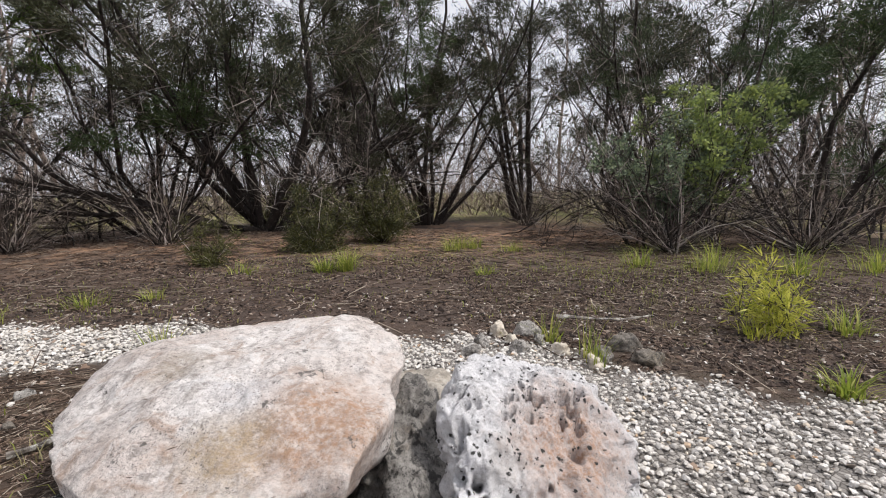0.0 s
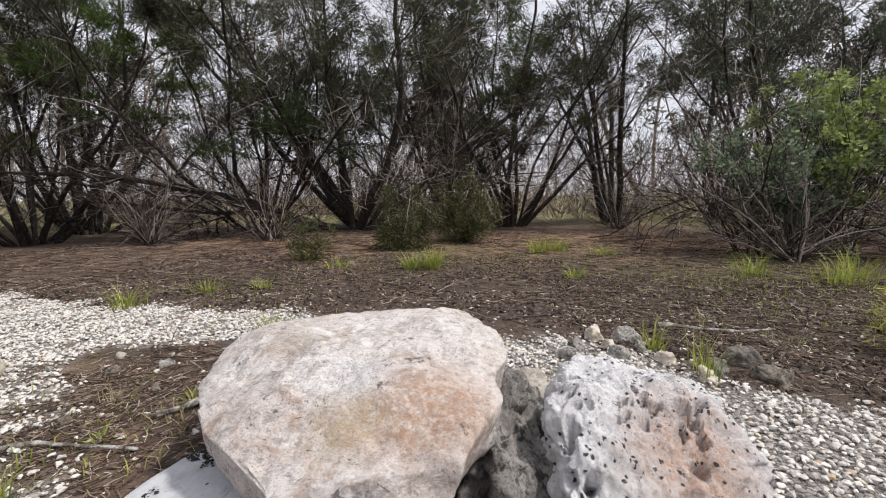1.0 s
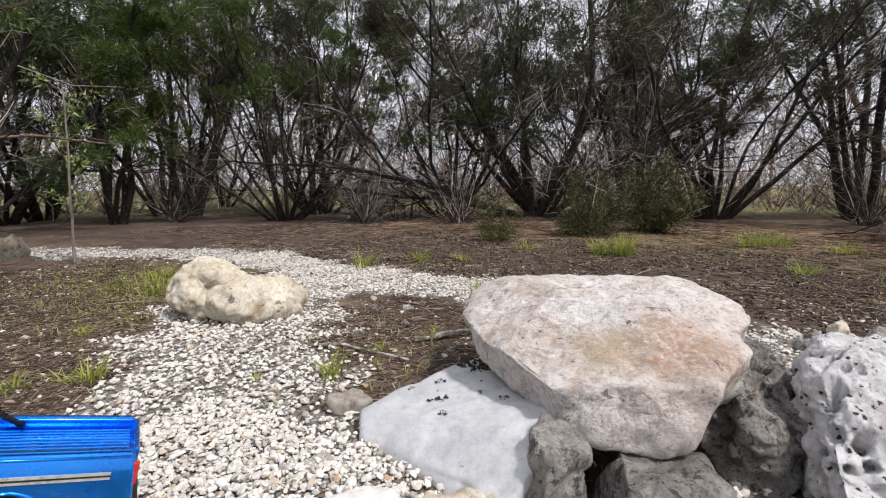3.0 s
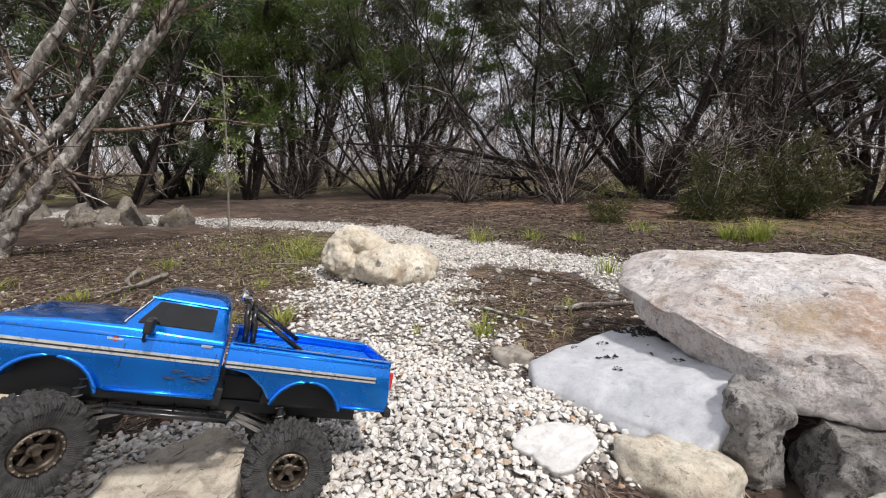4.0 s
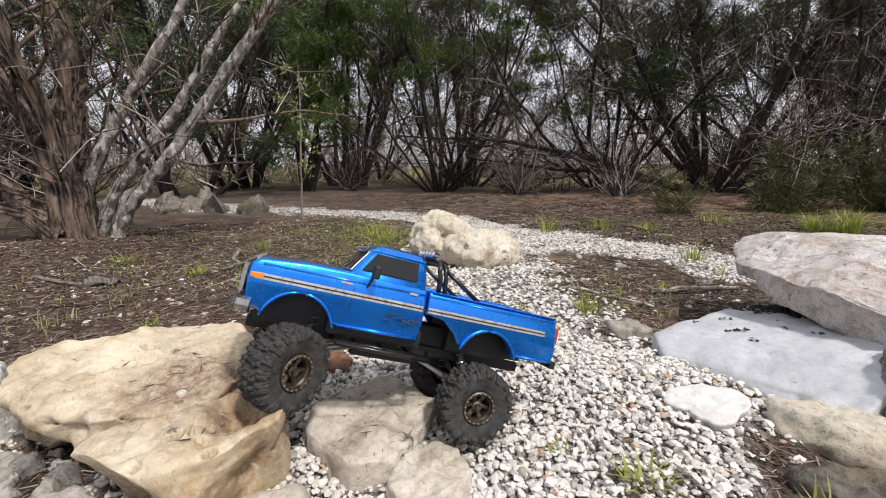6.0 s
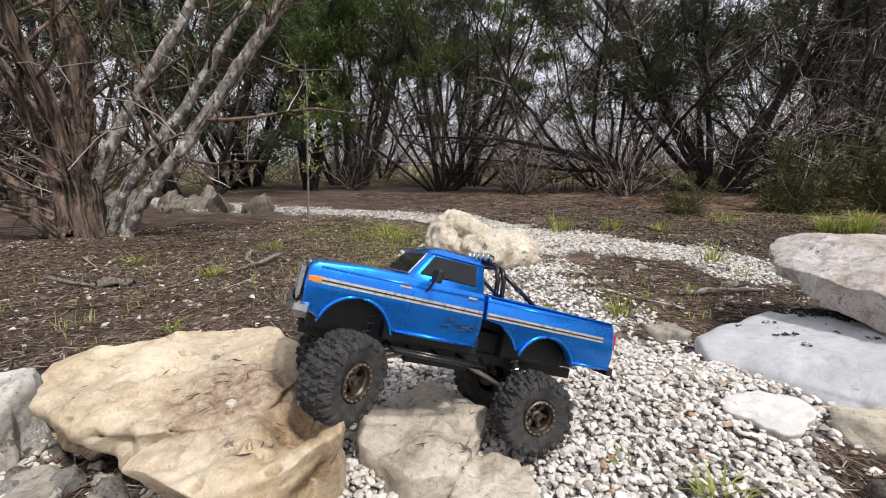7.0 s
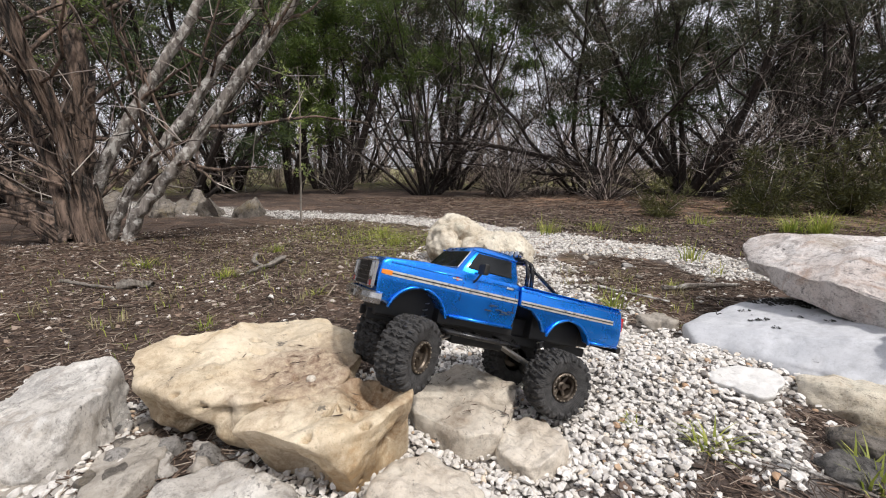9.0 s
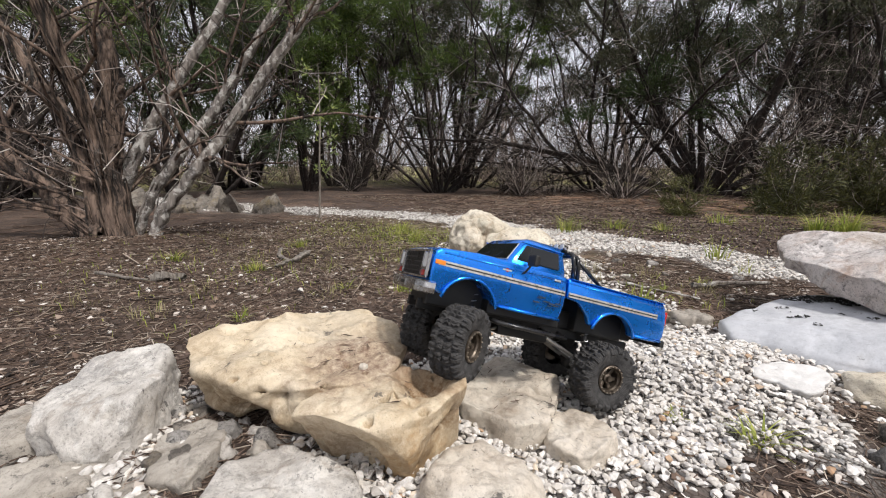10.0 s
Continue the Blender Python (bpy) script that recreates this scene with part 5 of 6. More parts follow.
bushy("dead_shrub", "tangle of bare grey branches near the ground", (2.4, 4.5, 0.5), (1.0, 0.6, 0.5), 207, 70, 0, None, None, 0.009)
bushy("dead_shrub", "tangle of bare grey branches near the ground", (3.6, 4.2, 0.45), (0.9, 0.6, 0.5), 208, 60, 0, None, None, 0.009)
bushy("dead_shrub", "tangle of bare grey branches near the ground", (-3.4, 5.2, 0.6), (1.0, 0.6, 0.6), 209, 60, 0, None, None, 0.008)
bushy("dead_shrub", "tangle of bare grey branches near the ground", (-5.0, 4.9, 0.6), (1.1, 0.6, 0.6), 210, 60, 0, None, None, 0.008)
bushy("dead_shrub", "tangle of bare grey branches near the ground", (1.6, 8.2, 0.6), (0.9, 0.7, 0.6), 211, 50, 0, None, None, 0.008)
bushy("dead_shrub", "tangle of bare grey branches near the ground", (-8.3, 3.6, 0.6), (1.0, 0.8, 0.6), 212, 50, 0, None, None, 0.008)
bushy("dead_shrub", "tangle of bare grey branches near the ground", (-6.4, 6.2, 0.7), (1.2, 0.8, 0.7), 213, 60, 0, None, None, 0.008)


def far_woods():
    """Thicket and tree crowns of the woods farther off, all round."""
    g = np.random.default_rng(300)
    wood = Wood()

    def way():
        """A bearing, most often towards the woods ahead."""
        return g.uniform(0.4, 3.9) if g.uniform() < 0.85 else g.uniform(0, 2 * np.pi)

    for _ in range(6500):
        a, r = way(), g.uniform(10.5, 22)
        foot = np.array([-1.5 + r * math.cos(a), 1 + r * math.sin(a), g.uniform(0, 1.5) ** 1.4 - 0.1])
        d = np.array([g.normal(0, 0.6), g.normal(0, 0.6), 1.0])
        p = curve(g, foot, d, g.uniform(0.8, 2.6), 3, 0.15, 0.03)
        q = g.uniform(0.004, 0.013)
        wood.tube(p, (q, q * 0.75, q * 0.5, q * 0.25), 3)
    for _ in range(110):
        a, r = way(), g.uniform(14, 30)
        foot = np.array([-1.5 + r * math.cos(a), 1 + r * math.sin(a), -0.1])
        p = curve(g, foot, (g.normal(0, 0.3), g.normal(0, 0.3), 1.0), g.uniform(5, 8), 7, 0.08, 0.02)
        q = g.uniform(0.04, 0.10)
        wood.tube(p, np.linspace(q, q * 0.3, 8), 5)
    for _ in range(440):
        a, r = way(), g.uniform(9.5, 17)
        foot = np.array([-1.5 + r * math.cos(a), 1 + r * math.sin(a), -0.05])
        for _ in range(13):
            p = curve(g, foot + g.normal(0, 0.05, 3) * np.array([1, 1, 0]), (g.normal(0, 0.7), g.normal(0, 0.7), 0.8), g.uniform(0.7, 1.9), 3, 0.16, 0.05)
            q = g.uniform(0.005, 0.014)
            wood.tube(p, (q, q * 0.75, q * 0.5, q * 0.25), 3)
    thicket = wood.object("far_thicket", M_BRUSH, None)
    tagged(thicket, "distant grey-brown thicket of trunks and bare branches", "woods", kind="stuff")
    n = 4400
    a, r = np.where(g.uniform(0, 1, n) < 0.75, g.uniform(0.4, 3.9, n), g.uniform(0, 2 * np.pi, n)), g.uniform(13, 28, n)
    z = 2.2 + 5.5 * g.uniform(0, 1, n) ** 0.9
    lump = np.sin(a * 23) * np.sin(a * 51 + z) + 0.6 * np.sin(z * 1.7 + a * 13)
    keep = lump > 0.35
    tips = np.stack([-1.5 + r * np.cos(a), 1 + r * np.sin(a), z], -1)[keep]
    V, F = sprays(tips, g.normal(size=tips.shape), g, 26, 0.22, 0.030, 0.7)
    tagged(solid("far_foliage", V, F, M_JUNIPER, smooth=False), "distant dark green juniper foliage", "woods", kind="stuff")


far_woods()


# ---- grass, sapling, fallen wood ----
def tuft(x, y, height, spread, blades, seed, mat_used=None, label="tuft of fresh yellow-green grass on soil", width=0.0035):
    g = np.random.default_rng(seed)
    z0 = float(ground_z(np.array(x), np.array(y)))
    V, F = [], []
    for k in range(blades):
        a, L = g.uniform(0, 6.28), height * g.uniform(0.45, 1.1)
        r = spread * 0.35 * g.uniform() ** 0.6
        b = np.array([x + r * math.cos(a + g.normal(0, 0.7)), y + r * math.sin(a + g.normal(0, 0.7)), z0 - 0.005])
        lean = g.uniform(0.15, 1.1) * min(spread / max(height, 0.05), 1.3) * 0.9
        d, w = np.array([math.cos(a), math.sin(a), 0]), np.array([-math.sin(a), math.cos(a), 0]) * width * g.uniform(0.6, 1.3)
        for i, s in enumerate((0.0, 0.35, 0.7, 1.0)):
            p = b + np.array([0, 0, L]) * (s - 0.35 * lean * s * s) + d * L * lean * s * s
            V += [p - w * (1 - s * 0.95), p + w * (1 - s * 0.95)]
        n0 = k * 8
        F += [(n0 + 2 * i, n0 + 2 * i + 1, n0 + 2 * i + 3, n0 + 2 * i + 2) for i in range(3)]
    return tagged(solid("grass_tuft", np.array(V), np.array(F), mat_used or M_GRASS), label, "grass", "grass tufts")


WOODSIDE_GRASS = [
    (1.52, 2.05, 0.22, 0.30, 50), (1.70, 2.15, 0.24, 0.30, 50), (1.24, 1.25, 0.12, 0.15, 90), (1.76, 1.80, 0.15, 0.20, 80),
    (0.31, 5.0, 0.24, 0.40, 80), (0.10, 4.8, 0.22, 0.40, 70), (0.32, 3.25, 0.12, 0.22, 60), (0.75, 4.6, 0.18, 0.35, 60), (1.66, 3.6, 0.26, 0.35, 80), (2.25, 3.5, 0.30, 0.35, 80),
    (2.0, 3.2, 0.24, 0.35, 70), (2.6, 3.1, 0.3, 0.4, 80), (3.18, 3.1, 0.34, 0.4, 80), (-2.12, 2.45, 0.14, 0.28, 70)]
PATH_GRASS = [
    (-1.80, 2.60, 0.12, 0.20, 34), (0.44, 1.73, 0.15, 0.13, 36), (0.55, 1.50, 0.16, 0.10, 22), (-1.29, 0.48, 0.04, 0.07, 14),
    (-1.11, 0.84, 0.05, 0.08, 22), (-2.30, 2.02, 0.19, 0.24, 60), (-1.18, 1.70, 0.15, 0.14, 30), (-1.10, 0.60, 0.085, 0.11, 40), (-1.06, 1.09, 0.05, 0.08, 16),
    (-1.00, 1.52, 0.09, 0.09, 12), (-0.61, -0.05, 0.055, 0.08, 34), (-3.07, 0.19, 0.08, 0.20, 50), (-2.55, -0.28, 0.07, 0.16, 46)]
STRAY_GRASS = [
    (-3.21, 1.10, 0.10, 0.30, 70), (-3.0, 0.95, 0.09, 0.3, 60), (-2.75, 0.85, 0.09, 0.26, 60), (-1.91, -0.53, 0.05, 0.08, 24), (-3.06, -0.50, 0.08, 0.16, 40), (-1.06, 0.38, 0.03, 0.05, 10),
    (-1.71, 0.20, 0.08, 0.16, 60), (-1.82, 0.06, 0.07, 0.12, 40), (0.18, 5.0, 0.22, 0.5, 80), (-0.40, 0.02, 0.07, 0.10, 40),
    (-1.6, 3.4, 0.16, 0.3, 50), (0.55, 1.58, 0.2, 0.08, 10), (-2.2, 0.35, 0.05, 0.14, 40), (-2.0, -0.1, 0.05, 0.1, 30)]
bushy("yellow_shrub", "small shrub with narrow bright yellow-green leaves on soil", (1.45, 1.88, 0.25), (0.115, 0.10, 0.17), 215, 16, 4, M_SEDGE, (0.046, 0.0034), 0.0025)
for i, (x, y, h, s, b) in enumerate([(-0.98, 3.50, 0.19, 0.22, 90), (-0.82, 3.55, 0.22, 0.24, 120)]):
    tuft(x, y, h, s, b, 460 + i, M_GRASS, "dense clump of fresh green grass at the woods' edge", 0.005)
for i, (x, y, h, s, b) in enumerate([(1.33, 1.78, 0.11, 0.18, 60), (1.46, 1.82, 0.15, 0.22, 50)]):
    tuft(x, y, h, s, b, 470 + i, M_SEDGE, "low clump of bright yellow-green sedge on dark soil", 0.003)
for i, (x, y, h, s, b) in enumerate(WOODSIDE_GRASS + PATH_GRASS + STRAY_GRASS):
    tuft(x, y, h, s, b, 400 + i)
for i, (x, y) in enumerate([(-2.1, -0.75), (-2.3, -0.55), (-2.45, -0.9), (-1.95, -0.2), (-2.35, 0.0), (-1.35, 0.72), (-1.5, 0.95), (-1.25, 1.0), (-1.0, 0.95), (1.0, 1.9), (1.15, 2.3), (0.8, 2.2), (-2.9, 0.4), (-3.5, 0.6), (-3.6, -0.1), (-2.8, -0.2)]):
    tuft(x, y, 0.07, 0.16, 26, 500 + i, M_DRYGRASS, "sparse tuft of dry straw-coloured grass", 0.0018)
for i, (x, y) in enumerate([(-0.735, -0.08)]):
    tuft(x, y, 0.035, 0.05, 22, 520 + i, M_GRASS, "tiny green sprig growing in gravel", 0.005)


def thin_grass(spots, seed):
    """Sparse short blades spread over stretches of soil: spots are (x, y, radius x, radius y, how many)."""
    g = np.random.default_rng(seed)
    xy = np.concatenate([np.stack([g.normal(x, rx, n), g.normal(y, ry, n)], -1) for x, y, rx, ry, n in spots])
    xy = xy[gravel_at(xy[:, 0], xy[:, 1]) < 0.3]
    b = np.column_stack([xy, ground_z(xy[:, 0], xy[:, 1])])
    n = len(b)
    a, L = g.uniform(0, 6.28, n), g.uniform(0.012, 0.048, n)
    d = np.stack([np.cos(a), np.sin(a), np.zeros(n)], -1)
    w = np.stack([-np.sin(a), np.cos(a), np.zeros(n)], -1) * 0.0016
    lean = g.uniform(0.3, 1.2, n)[:, None]
    up = np.array([0, 0, 1.0])
    mid, tip = b + L[:, None] * (0.55 * up + 0.2 * lean * d), b + L[:, None] * ((1 - 0.4 * lean) * up + lean * d)
    V = np.stack([b - w, b + w, mid - w * 0.8, mid + w * 0.8, tip], 1).reshape(-1, 3)
    k = np.arange(n)[:, None] * 5
    F = np.concatenate([k + np.array([0, 1, 3]), k + np.array([0, 3, 2]), k + np.array([2, 3, 4])])
    tagged(solid("thin_grass", V, F, M_GRASS), "thin short green grass sprouting through the litter", "grass", kind="stuff")


thin_grass([(-3.1, 0.85, 0.45, 0.22, 1300), (-2.65, 1.05, 0.3, 0.16, 700), (-2.35, 0.75, 0.15, 0.2, 350), (-2.6, -0.3, 0.6, 0.4, 500), (-1.2, 0.7, 0.25, 0.25, 250), (1.5, 2.4, 0.6, 0.4, 500), (0.6, 4.6, 0.7, 0.6, 900), (2.4, 3.4, 0.8, 0.45, 2200), (1.2, 3.3, 0.5, 0.3, 500), (-0.8, 4.2, 0.6, 0.5, 1200), (-1.0, 5.0, 0.6, 0.4, 700), (-2.1, 2.5, 0.5, 0.4, 400), (-1.0, 3.0, 1.0, 0.6, 400)], 530)


M_DRIFT = bark("weathered grey wood", (0.10, 0.085, 0.07), (0.36, 0.32, 0.275), 0.2)


def lying(name, label, line, r0, r1, seed, material=None):
    """A fallen piece of wood along a line on the ground."""
    g = np.random.default_rng(seed)
    pts = np.array([(x, y, float(ground_z(np.array(x), np.array(y))) + h) for x, y, h in line])
    t = np.linspace(0, len(pts) - 1, 14)
    k = np.minimum(t.astype(int), len(pts) - 2)
    f = (t - k)[:, None]
    w = Wood()
    w.tube(pts[k] * (1 - f) + pts[k + 1] * f + g.normal(0, r0 * 0.2, (14, 3)), np.linspace(r0, r1, 14) * (1 + 0.2 * g.normal(size=14).clip(-1.5, 1.5)), 11, 0.22, seed)
    ob = w.object(name, material or M_BARK_PALE, None)
    return tagged(ob, label, "branch")


lying("fallen_branch", "weathered pale grey forked branch lying on soil", [(-2.78, 0.10, 0.015), (-2.64, -0.02, 0.022), (-2.52, -0.18, 0.014)], 0.014, 0.007, 601, M_DRIFT)
lying("fallen_branch", "weathered pale grey branch lying on soil", [(-2.95, 0.02, 0.012), (-2.80, -0.06, 0.015), (-2.60, -0.07, 0.014)], 0.012, 0.006, 602, M_DRIFT)
lying("fallen_branch", "broken pale stub of rotten wood on soil", [(-2.64, -0.66, 0.015), (-2.58, -0.62, 0.028), (-2.54, -0.56, 0.02)], 0.020, 0.012, 603, M_DRIFT)
lying("fallen_branch", "thin pale stick lying on soil", [(-2.90, -0.84, 0.01), (-2.76, -0.76, 0.014), (-2.64, -0.68, 0.012)], 0.006, 0.004, 608, M_DRIFT)
lying("fallen_branch", "thin dead branch beside the slab", [(-1.05, 0.95, 0.02), (-0.95, 1.12, 0.03), (-0.86, 1.30, 0.02)], 0.010, 0.005, 604)
lying("fallen_branch", "thin dead branch on soil", [(-0.63, 0.02, 0.01), (-0.50, -0.03, 0.012), (-0.40, -0.02, 0.01)], 0.0035, 0.002, 605)
lying("fallen_branch", "thin dead branch on soil", [(-1.55, 0.55, 0.01), (-1.25, 0.78, 0.015), (-0.98, 0.82, 0.01)], 0.006, 0.003, 606)
lying("fallen_branch", "thin dead branch on soil", [(0.55, 2.05, 0.01), (0.85, 2.0, 0.015), (1.05, 2.1, 0.01)], 0.008, 0.003, 607)
n = Nodes("rusty bark", 0.9)
s = n.noise(40, 7, 0.7)
n.colour(n.mix(n.ramp(s, (0.38, 0.0), (0.66, 1.0)), (0.12, 0.05, 0.03), (0.30, 0.15, 0.09))).bump(s, 0.8, 0.004)
M_RUST = n.m
rock("bark_piece", M_RUST, "rusty brown flake of bark lying at the gravel's edge", [dict(outline=[(-1.38, -0.27), (-1.36, -0.21), (-1.28, -0.18), (-1.25, -0.21), (-1.30, -0.26)], zb=-0.01, zt=0.018, p=5, under=1, seed=90, lump=0.004, rough=0.003, rings=20, turns=40)], "bark")

g = np.random.default_rng(9)
sapling = new("sapling")
w = Wood()
stem = curve(g, (-4.45, 1.00, -0.02), (0.02, 0.02, 1), 1.45, 12, 0.03, 0.05)
w.tube(stem, np.linspace(0.012, 0.004, 13), 6)
tips, heads = [], []
for i in range(3, 12):
    for _ in range(2):
        br = curve(g, stem[i], (g.normal(), g.normal(), 0.35), g.uniform(0.12, 0.32), 4, 0.12, 0.05)
        w.tube(br, np.linspace(0.003, 0.001, 5), 4)
        tips += [br[4], br[3]]
        heads += [br[4] - br[3], br[3] - br[2]]
w.object("trunk", M_DRIFT, sapling)
V, F = sprays(np.array(tips), np.array(heads), g, 7, 0.045, 0.012, 0.8)
solid("foliage", V, F, M_OAK, sapling, smooth=False)
tagged(sapling, "thin young sapling with few small leaves beside the path", "tree")

# ---- model truck ----
n = Nodes("metallic blue paint", 0.25, 0.78)
flake = n.noise(1400, 2, 0.5)
c = n.mix(n.ramp(n.noise(9, 5, 0.6), (0.4, 0.0), (0.7, 1.0)), (0.003, 0.195, 0.80), (0.004, 0.245, 0.88))
c = n.mix(n.ramp(flake, (0.52, 0.0), (0.68, 0.5)), c, (0.012, 0.28, 0.92))
dust = n.ramp(n.noise(26, 8, 0.75, 0.6), (0.60, 0.0), (0.78, 0.12))
c = n.mix(dust, c, (0.22, 0.24, 0.27))
scratch = n.ramp(n.noise(60, 3, 0.6, 0, n.stretch(0.16, 1, 1.3)), (0.68, 0.0), (0.72, 0.22))
c = n.mix(scratch, c, (0.30, 0.40, 0.5))
n.colour(c).rough(n.ramp(n.noise(14, 6, 0.7), (0.35, 0.20), (0.7, 0.36)))
n.bump(n.noise(35, 4, 0.6), 0.08, 0.002)
n.b.inputs["Coat Weight"].default_value, n.b.inputs["Coat Roughness"].default_value = 0.7, 0.05
M_BLUE = n.m


def plain(name, a, b, rough, metal=0.0, scale=40.0, relief=0.15):
    n = Nodes(name, rough, metal)
    s = n.noise(scale, 7, 0.7)
    n.colour(n.mix(n.ramp(s, (0.38, 0.0), (0.68, 1.0)), a, b)).bump(n.noise(scale * 4, 5, 0.7), relief, 0.0006)
    n.rough(n.ramp(s, (0.35, rough * 0.85), (0.7, min(rough * 1.2, 1.0))))
    return n.m


M_RUBBER = plain("dusty black rubber", (0.013, 0.0125, 0.0125), (0.070, 0.067, 0.065), 0.8, 0, 90, 0.9)
M_BLACK = plain("black plastic", (0.006, 0.006, 0.006), (0.017, 0.0165, 0.016), 0.55)
M_TUBE = plain("glossy black tube", (0.010, 0.010, 0.011), (0.025, 0.024, 0.024), 0.28)
M_BRONZE = plain("dusty bronze metal", (0.07, 0.055, 0.042), (0.20, 0.165, 0.13), 0.45, 0.75, 80)
M_BOLT = plain("dusty bolt heads", (0.28, 0.24, 0.19), (0.52, 0.46, 0.38), 0.4, 0.7, 80)
M_STEEL = plain("dull steel", (0.32, 0.31, 0.30), (0.55, 0.54, 0.52), 0.35, 0.9, 60)
M_CHROME = plain("chrome", (0.68, 0.68, 0.68), (0.85, 0.85, 0.85), 0.12, 1.0, 30)
M_GUNMETAL = plain("grey bumper metal", (0.30, 0.295, 0.29), (0.52, 0.51, 0.50), 0.25, 0.9, 50)
M_TINT = plain("dark tinted glass", (0.006, 0.007, 0.008), (0.022, 0.024, 0.026), 0.10, 0, 8, 0.0)
M_LENS = plain("clear lamp lens", (0.70, 0.72, 0.74), (0.85, 0.86, 0.87), 0.10, 0.3, 60)
M_AMBER = plain("amber lamp lens", (0.75, 0.20, 0.015), (0.85, 0.28, 0.03), 0.25, 0, 60)
M_RED = plain("red lamp lens", (0.40, 0.02, 0.015), (0.55, 0.04, 0.03), 0.25, 0, 60)
M_TRIM = plain("silver trim", (0.50, 0.49, 0.46), (0.68, 0.67, 0.64), 0.3, 0.5, 80)
M_DECAL = plain("worn grey door graphic", (0.012, 0.03, 0.07), (0.04, 0.07, 0.12), 0.5, 0, 120)


def box(x0, x1, y0, y1, z0, z1, bevel=0.0, seg=2):
    bm = bmesh.new()
    bmesh.ops.create_cube(bm, size=1.0)
    for v in bm.verts:
        v.co = Vector((x0 + (x1 - x0) * (v.co.x + 0.5), y0 + (y1 - y0) * (v.co.y + 0.5), z0 + (z1 - z0) * (v.co.z + 0.5)))
    if bevel:
        bmesh.ops.bevel(bm, geom=bm.edges[:], offset=bevel, segments=seg, affect="EDGES", profile=0.6)
    return bm


def join(*bms):
    me = bpy.data.meshes.new("tmp")
    whole = bmesh.new()
    for bm in bms:
        bm.to_mesh(me)
        bm.free()
        whole.from_mesh(me)
    bpy.data.meshes.remove(me)
    return whole


def prism(outline, y0, y1, bevel=0.0, seg=2, bowed=False):
    """A side outline (x, z) run across from y0 to y1; bowed: its outer sides curve in towards top and foot."""
    bm = bmesh.new()
    a = [bm.verts.new((x, y0, z)) for x, z in outline]
    b = [bm.verts.new((x, y1, z)) for x, z in outline]
    bm.faces.new(a)
    bm.faces.new(b[::-1])
    for i in range(len(a)):
        j = (i + 1) % len(a)
        bm.faces.new((a[j], a[i], b[i], b[j]))
    bmesh.ops.recalc_face_normals(bm, faces=bm.faces)
    if bevel:
        edges = [e for e in bm.edges if e.calc_face_angle(0) > 0.5]
        bmesh.ops.bevel(bm, geom=edges, offset=bevel, segments=seg, affect="EDGES", profile=0.6)
    if bowed:
        for z in (0.082, 0.090, 0.098, 0.106, 0.114, 0.1195, 0.1215, 0.1305, 0.133, 0.138, 0.143, 0.148):
            bmesh.ops.bisect_plane(bm, geom=bm.verts[:] + bm.edges[:] + bm.faces[:], plane_co=(0, 0, z), plane_no=(0, 0, 1))
        for v in bm.verts:
            z = v.co.z
            pull = 0.006 * max((z - 0.1305) / 0.028, 0) ** 1.4 + 0.007 * max((0.1195 - z) / 0.046, 0) ** 1.3
            if abs(v.co.y) > 0.07:
                v.co.y -= math.copysign(pull, v.co.y)
    return bm


def rod(points, radius, sides=8, close=True):
    w = Wood()
    w.tube(points, [radius] * len(points), sides)
    bm = bmesh.new()
    vs = [bm.verts.new(v) for v in np.concatenate(w.v)]
    for q in np.concatenate(w.f):
        bm.faces.new([vs[i] for i in q])
    if close:
        bm.faces.new(vs[:sides][::-1])
        bm.faces.new(vs[-sides:])
    return bm


def disc(profile, turns, axis_y=True):
    """A profile (radius, y) turned about the y axis."""
    bm = bmesh.new()
    rings = []
    for k in range(turns):
        q = 2 * math.pi * k / turns
        rings.append([bm.verts.new((r * math.cos(q), y, r * math.sin(q))) for r, y in profile])
    for k in range(turns):
        p, q = rings[k], rings[(k + 1) % turns]
        for i in range(len(profile) - 1):
            bm.faces.new((p[i], p[i + 1], q[i + 1], q[i]))
    return bm


def arc(cx, cz, r, a0, a1, steps):
    return [(cx + r * math.cos(radians(a0 + (a1 - a0) * i / steps)), cz + r * math.sin(radians(a0 + (a1 - a0) * i / steps))) for i in range(steps + 1)]


truck = new("model_truck")
truck.matrix_basis = pose(-0.9966, -0.2777, 0.1279, 10.65, -17.4, 245.5)
tagged(truck, "blue radio-controlled model pickup truck with oversized dusty tyres, climbing stones", "model truck")
HW = 0.093
front_arch = arc(0.158, 0.058, 0.052, 17, 163, 14)
front = [(0.236, 0.084), (0.212, 0.074)] + front_arch + [(0.098, 0.0725), (-0.034, 0.0725), (-0.036, 0.10), (-0.0335, 0.157), (0.09, 0.160), (0.16, 0.1585), (0.228, 0.151), (0.2375, 0.144), (0.239, 0.12)]
shell = part("cab_body", prism(front, -HW, HW, 0.005, 3, True), M_BLUE, truck, smooth=True)
hood = box(0.100, 0.228, -0.070, 0.070, 0.150, 0.1605, 0.003)
for v in hood.verts:
    v.co.z -= 0.0085 * max((v.co.x - 0.15) / 0.078, 0)
part("hood", hood, M_BLUE, shell)
for k in range(4):
    part("emblem_bar", box(0.2345, 0.2362, -0.034 + k * 0.019, -0.022 + k * 0.019, 0.1445, 0.1485), M_TRIM, shell)


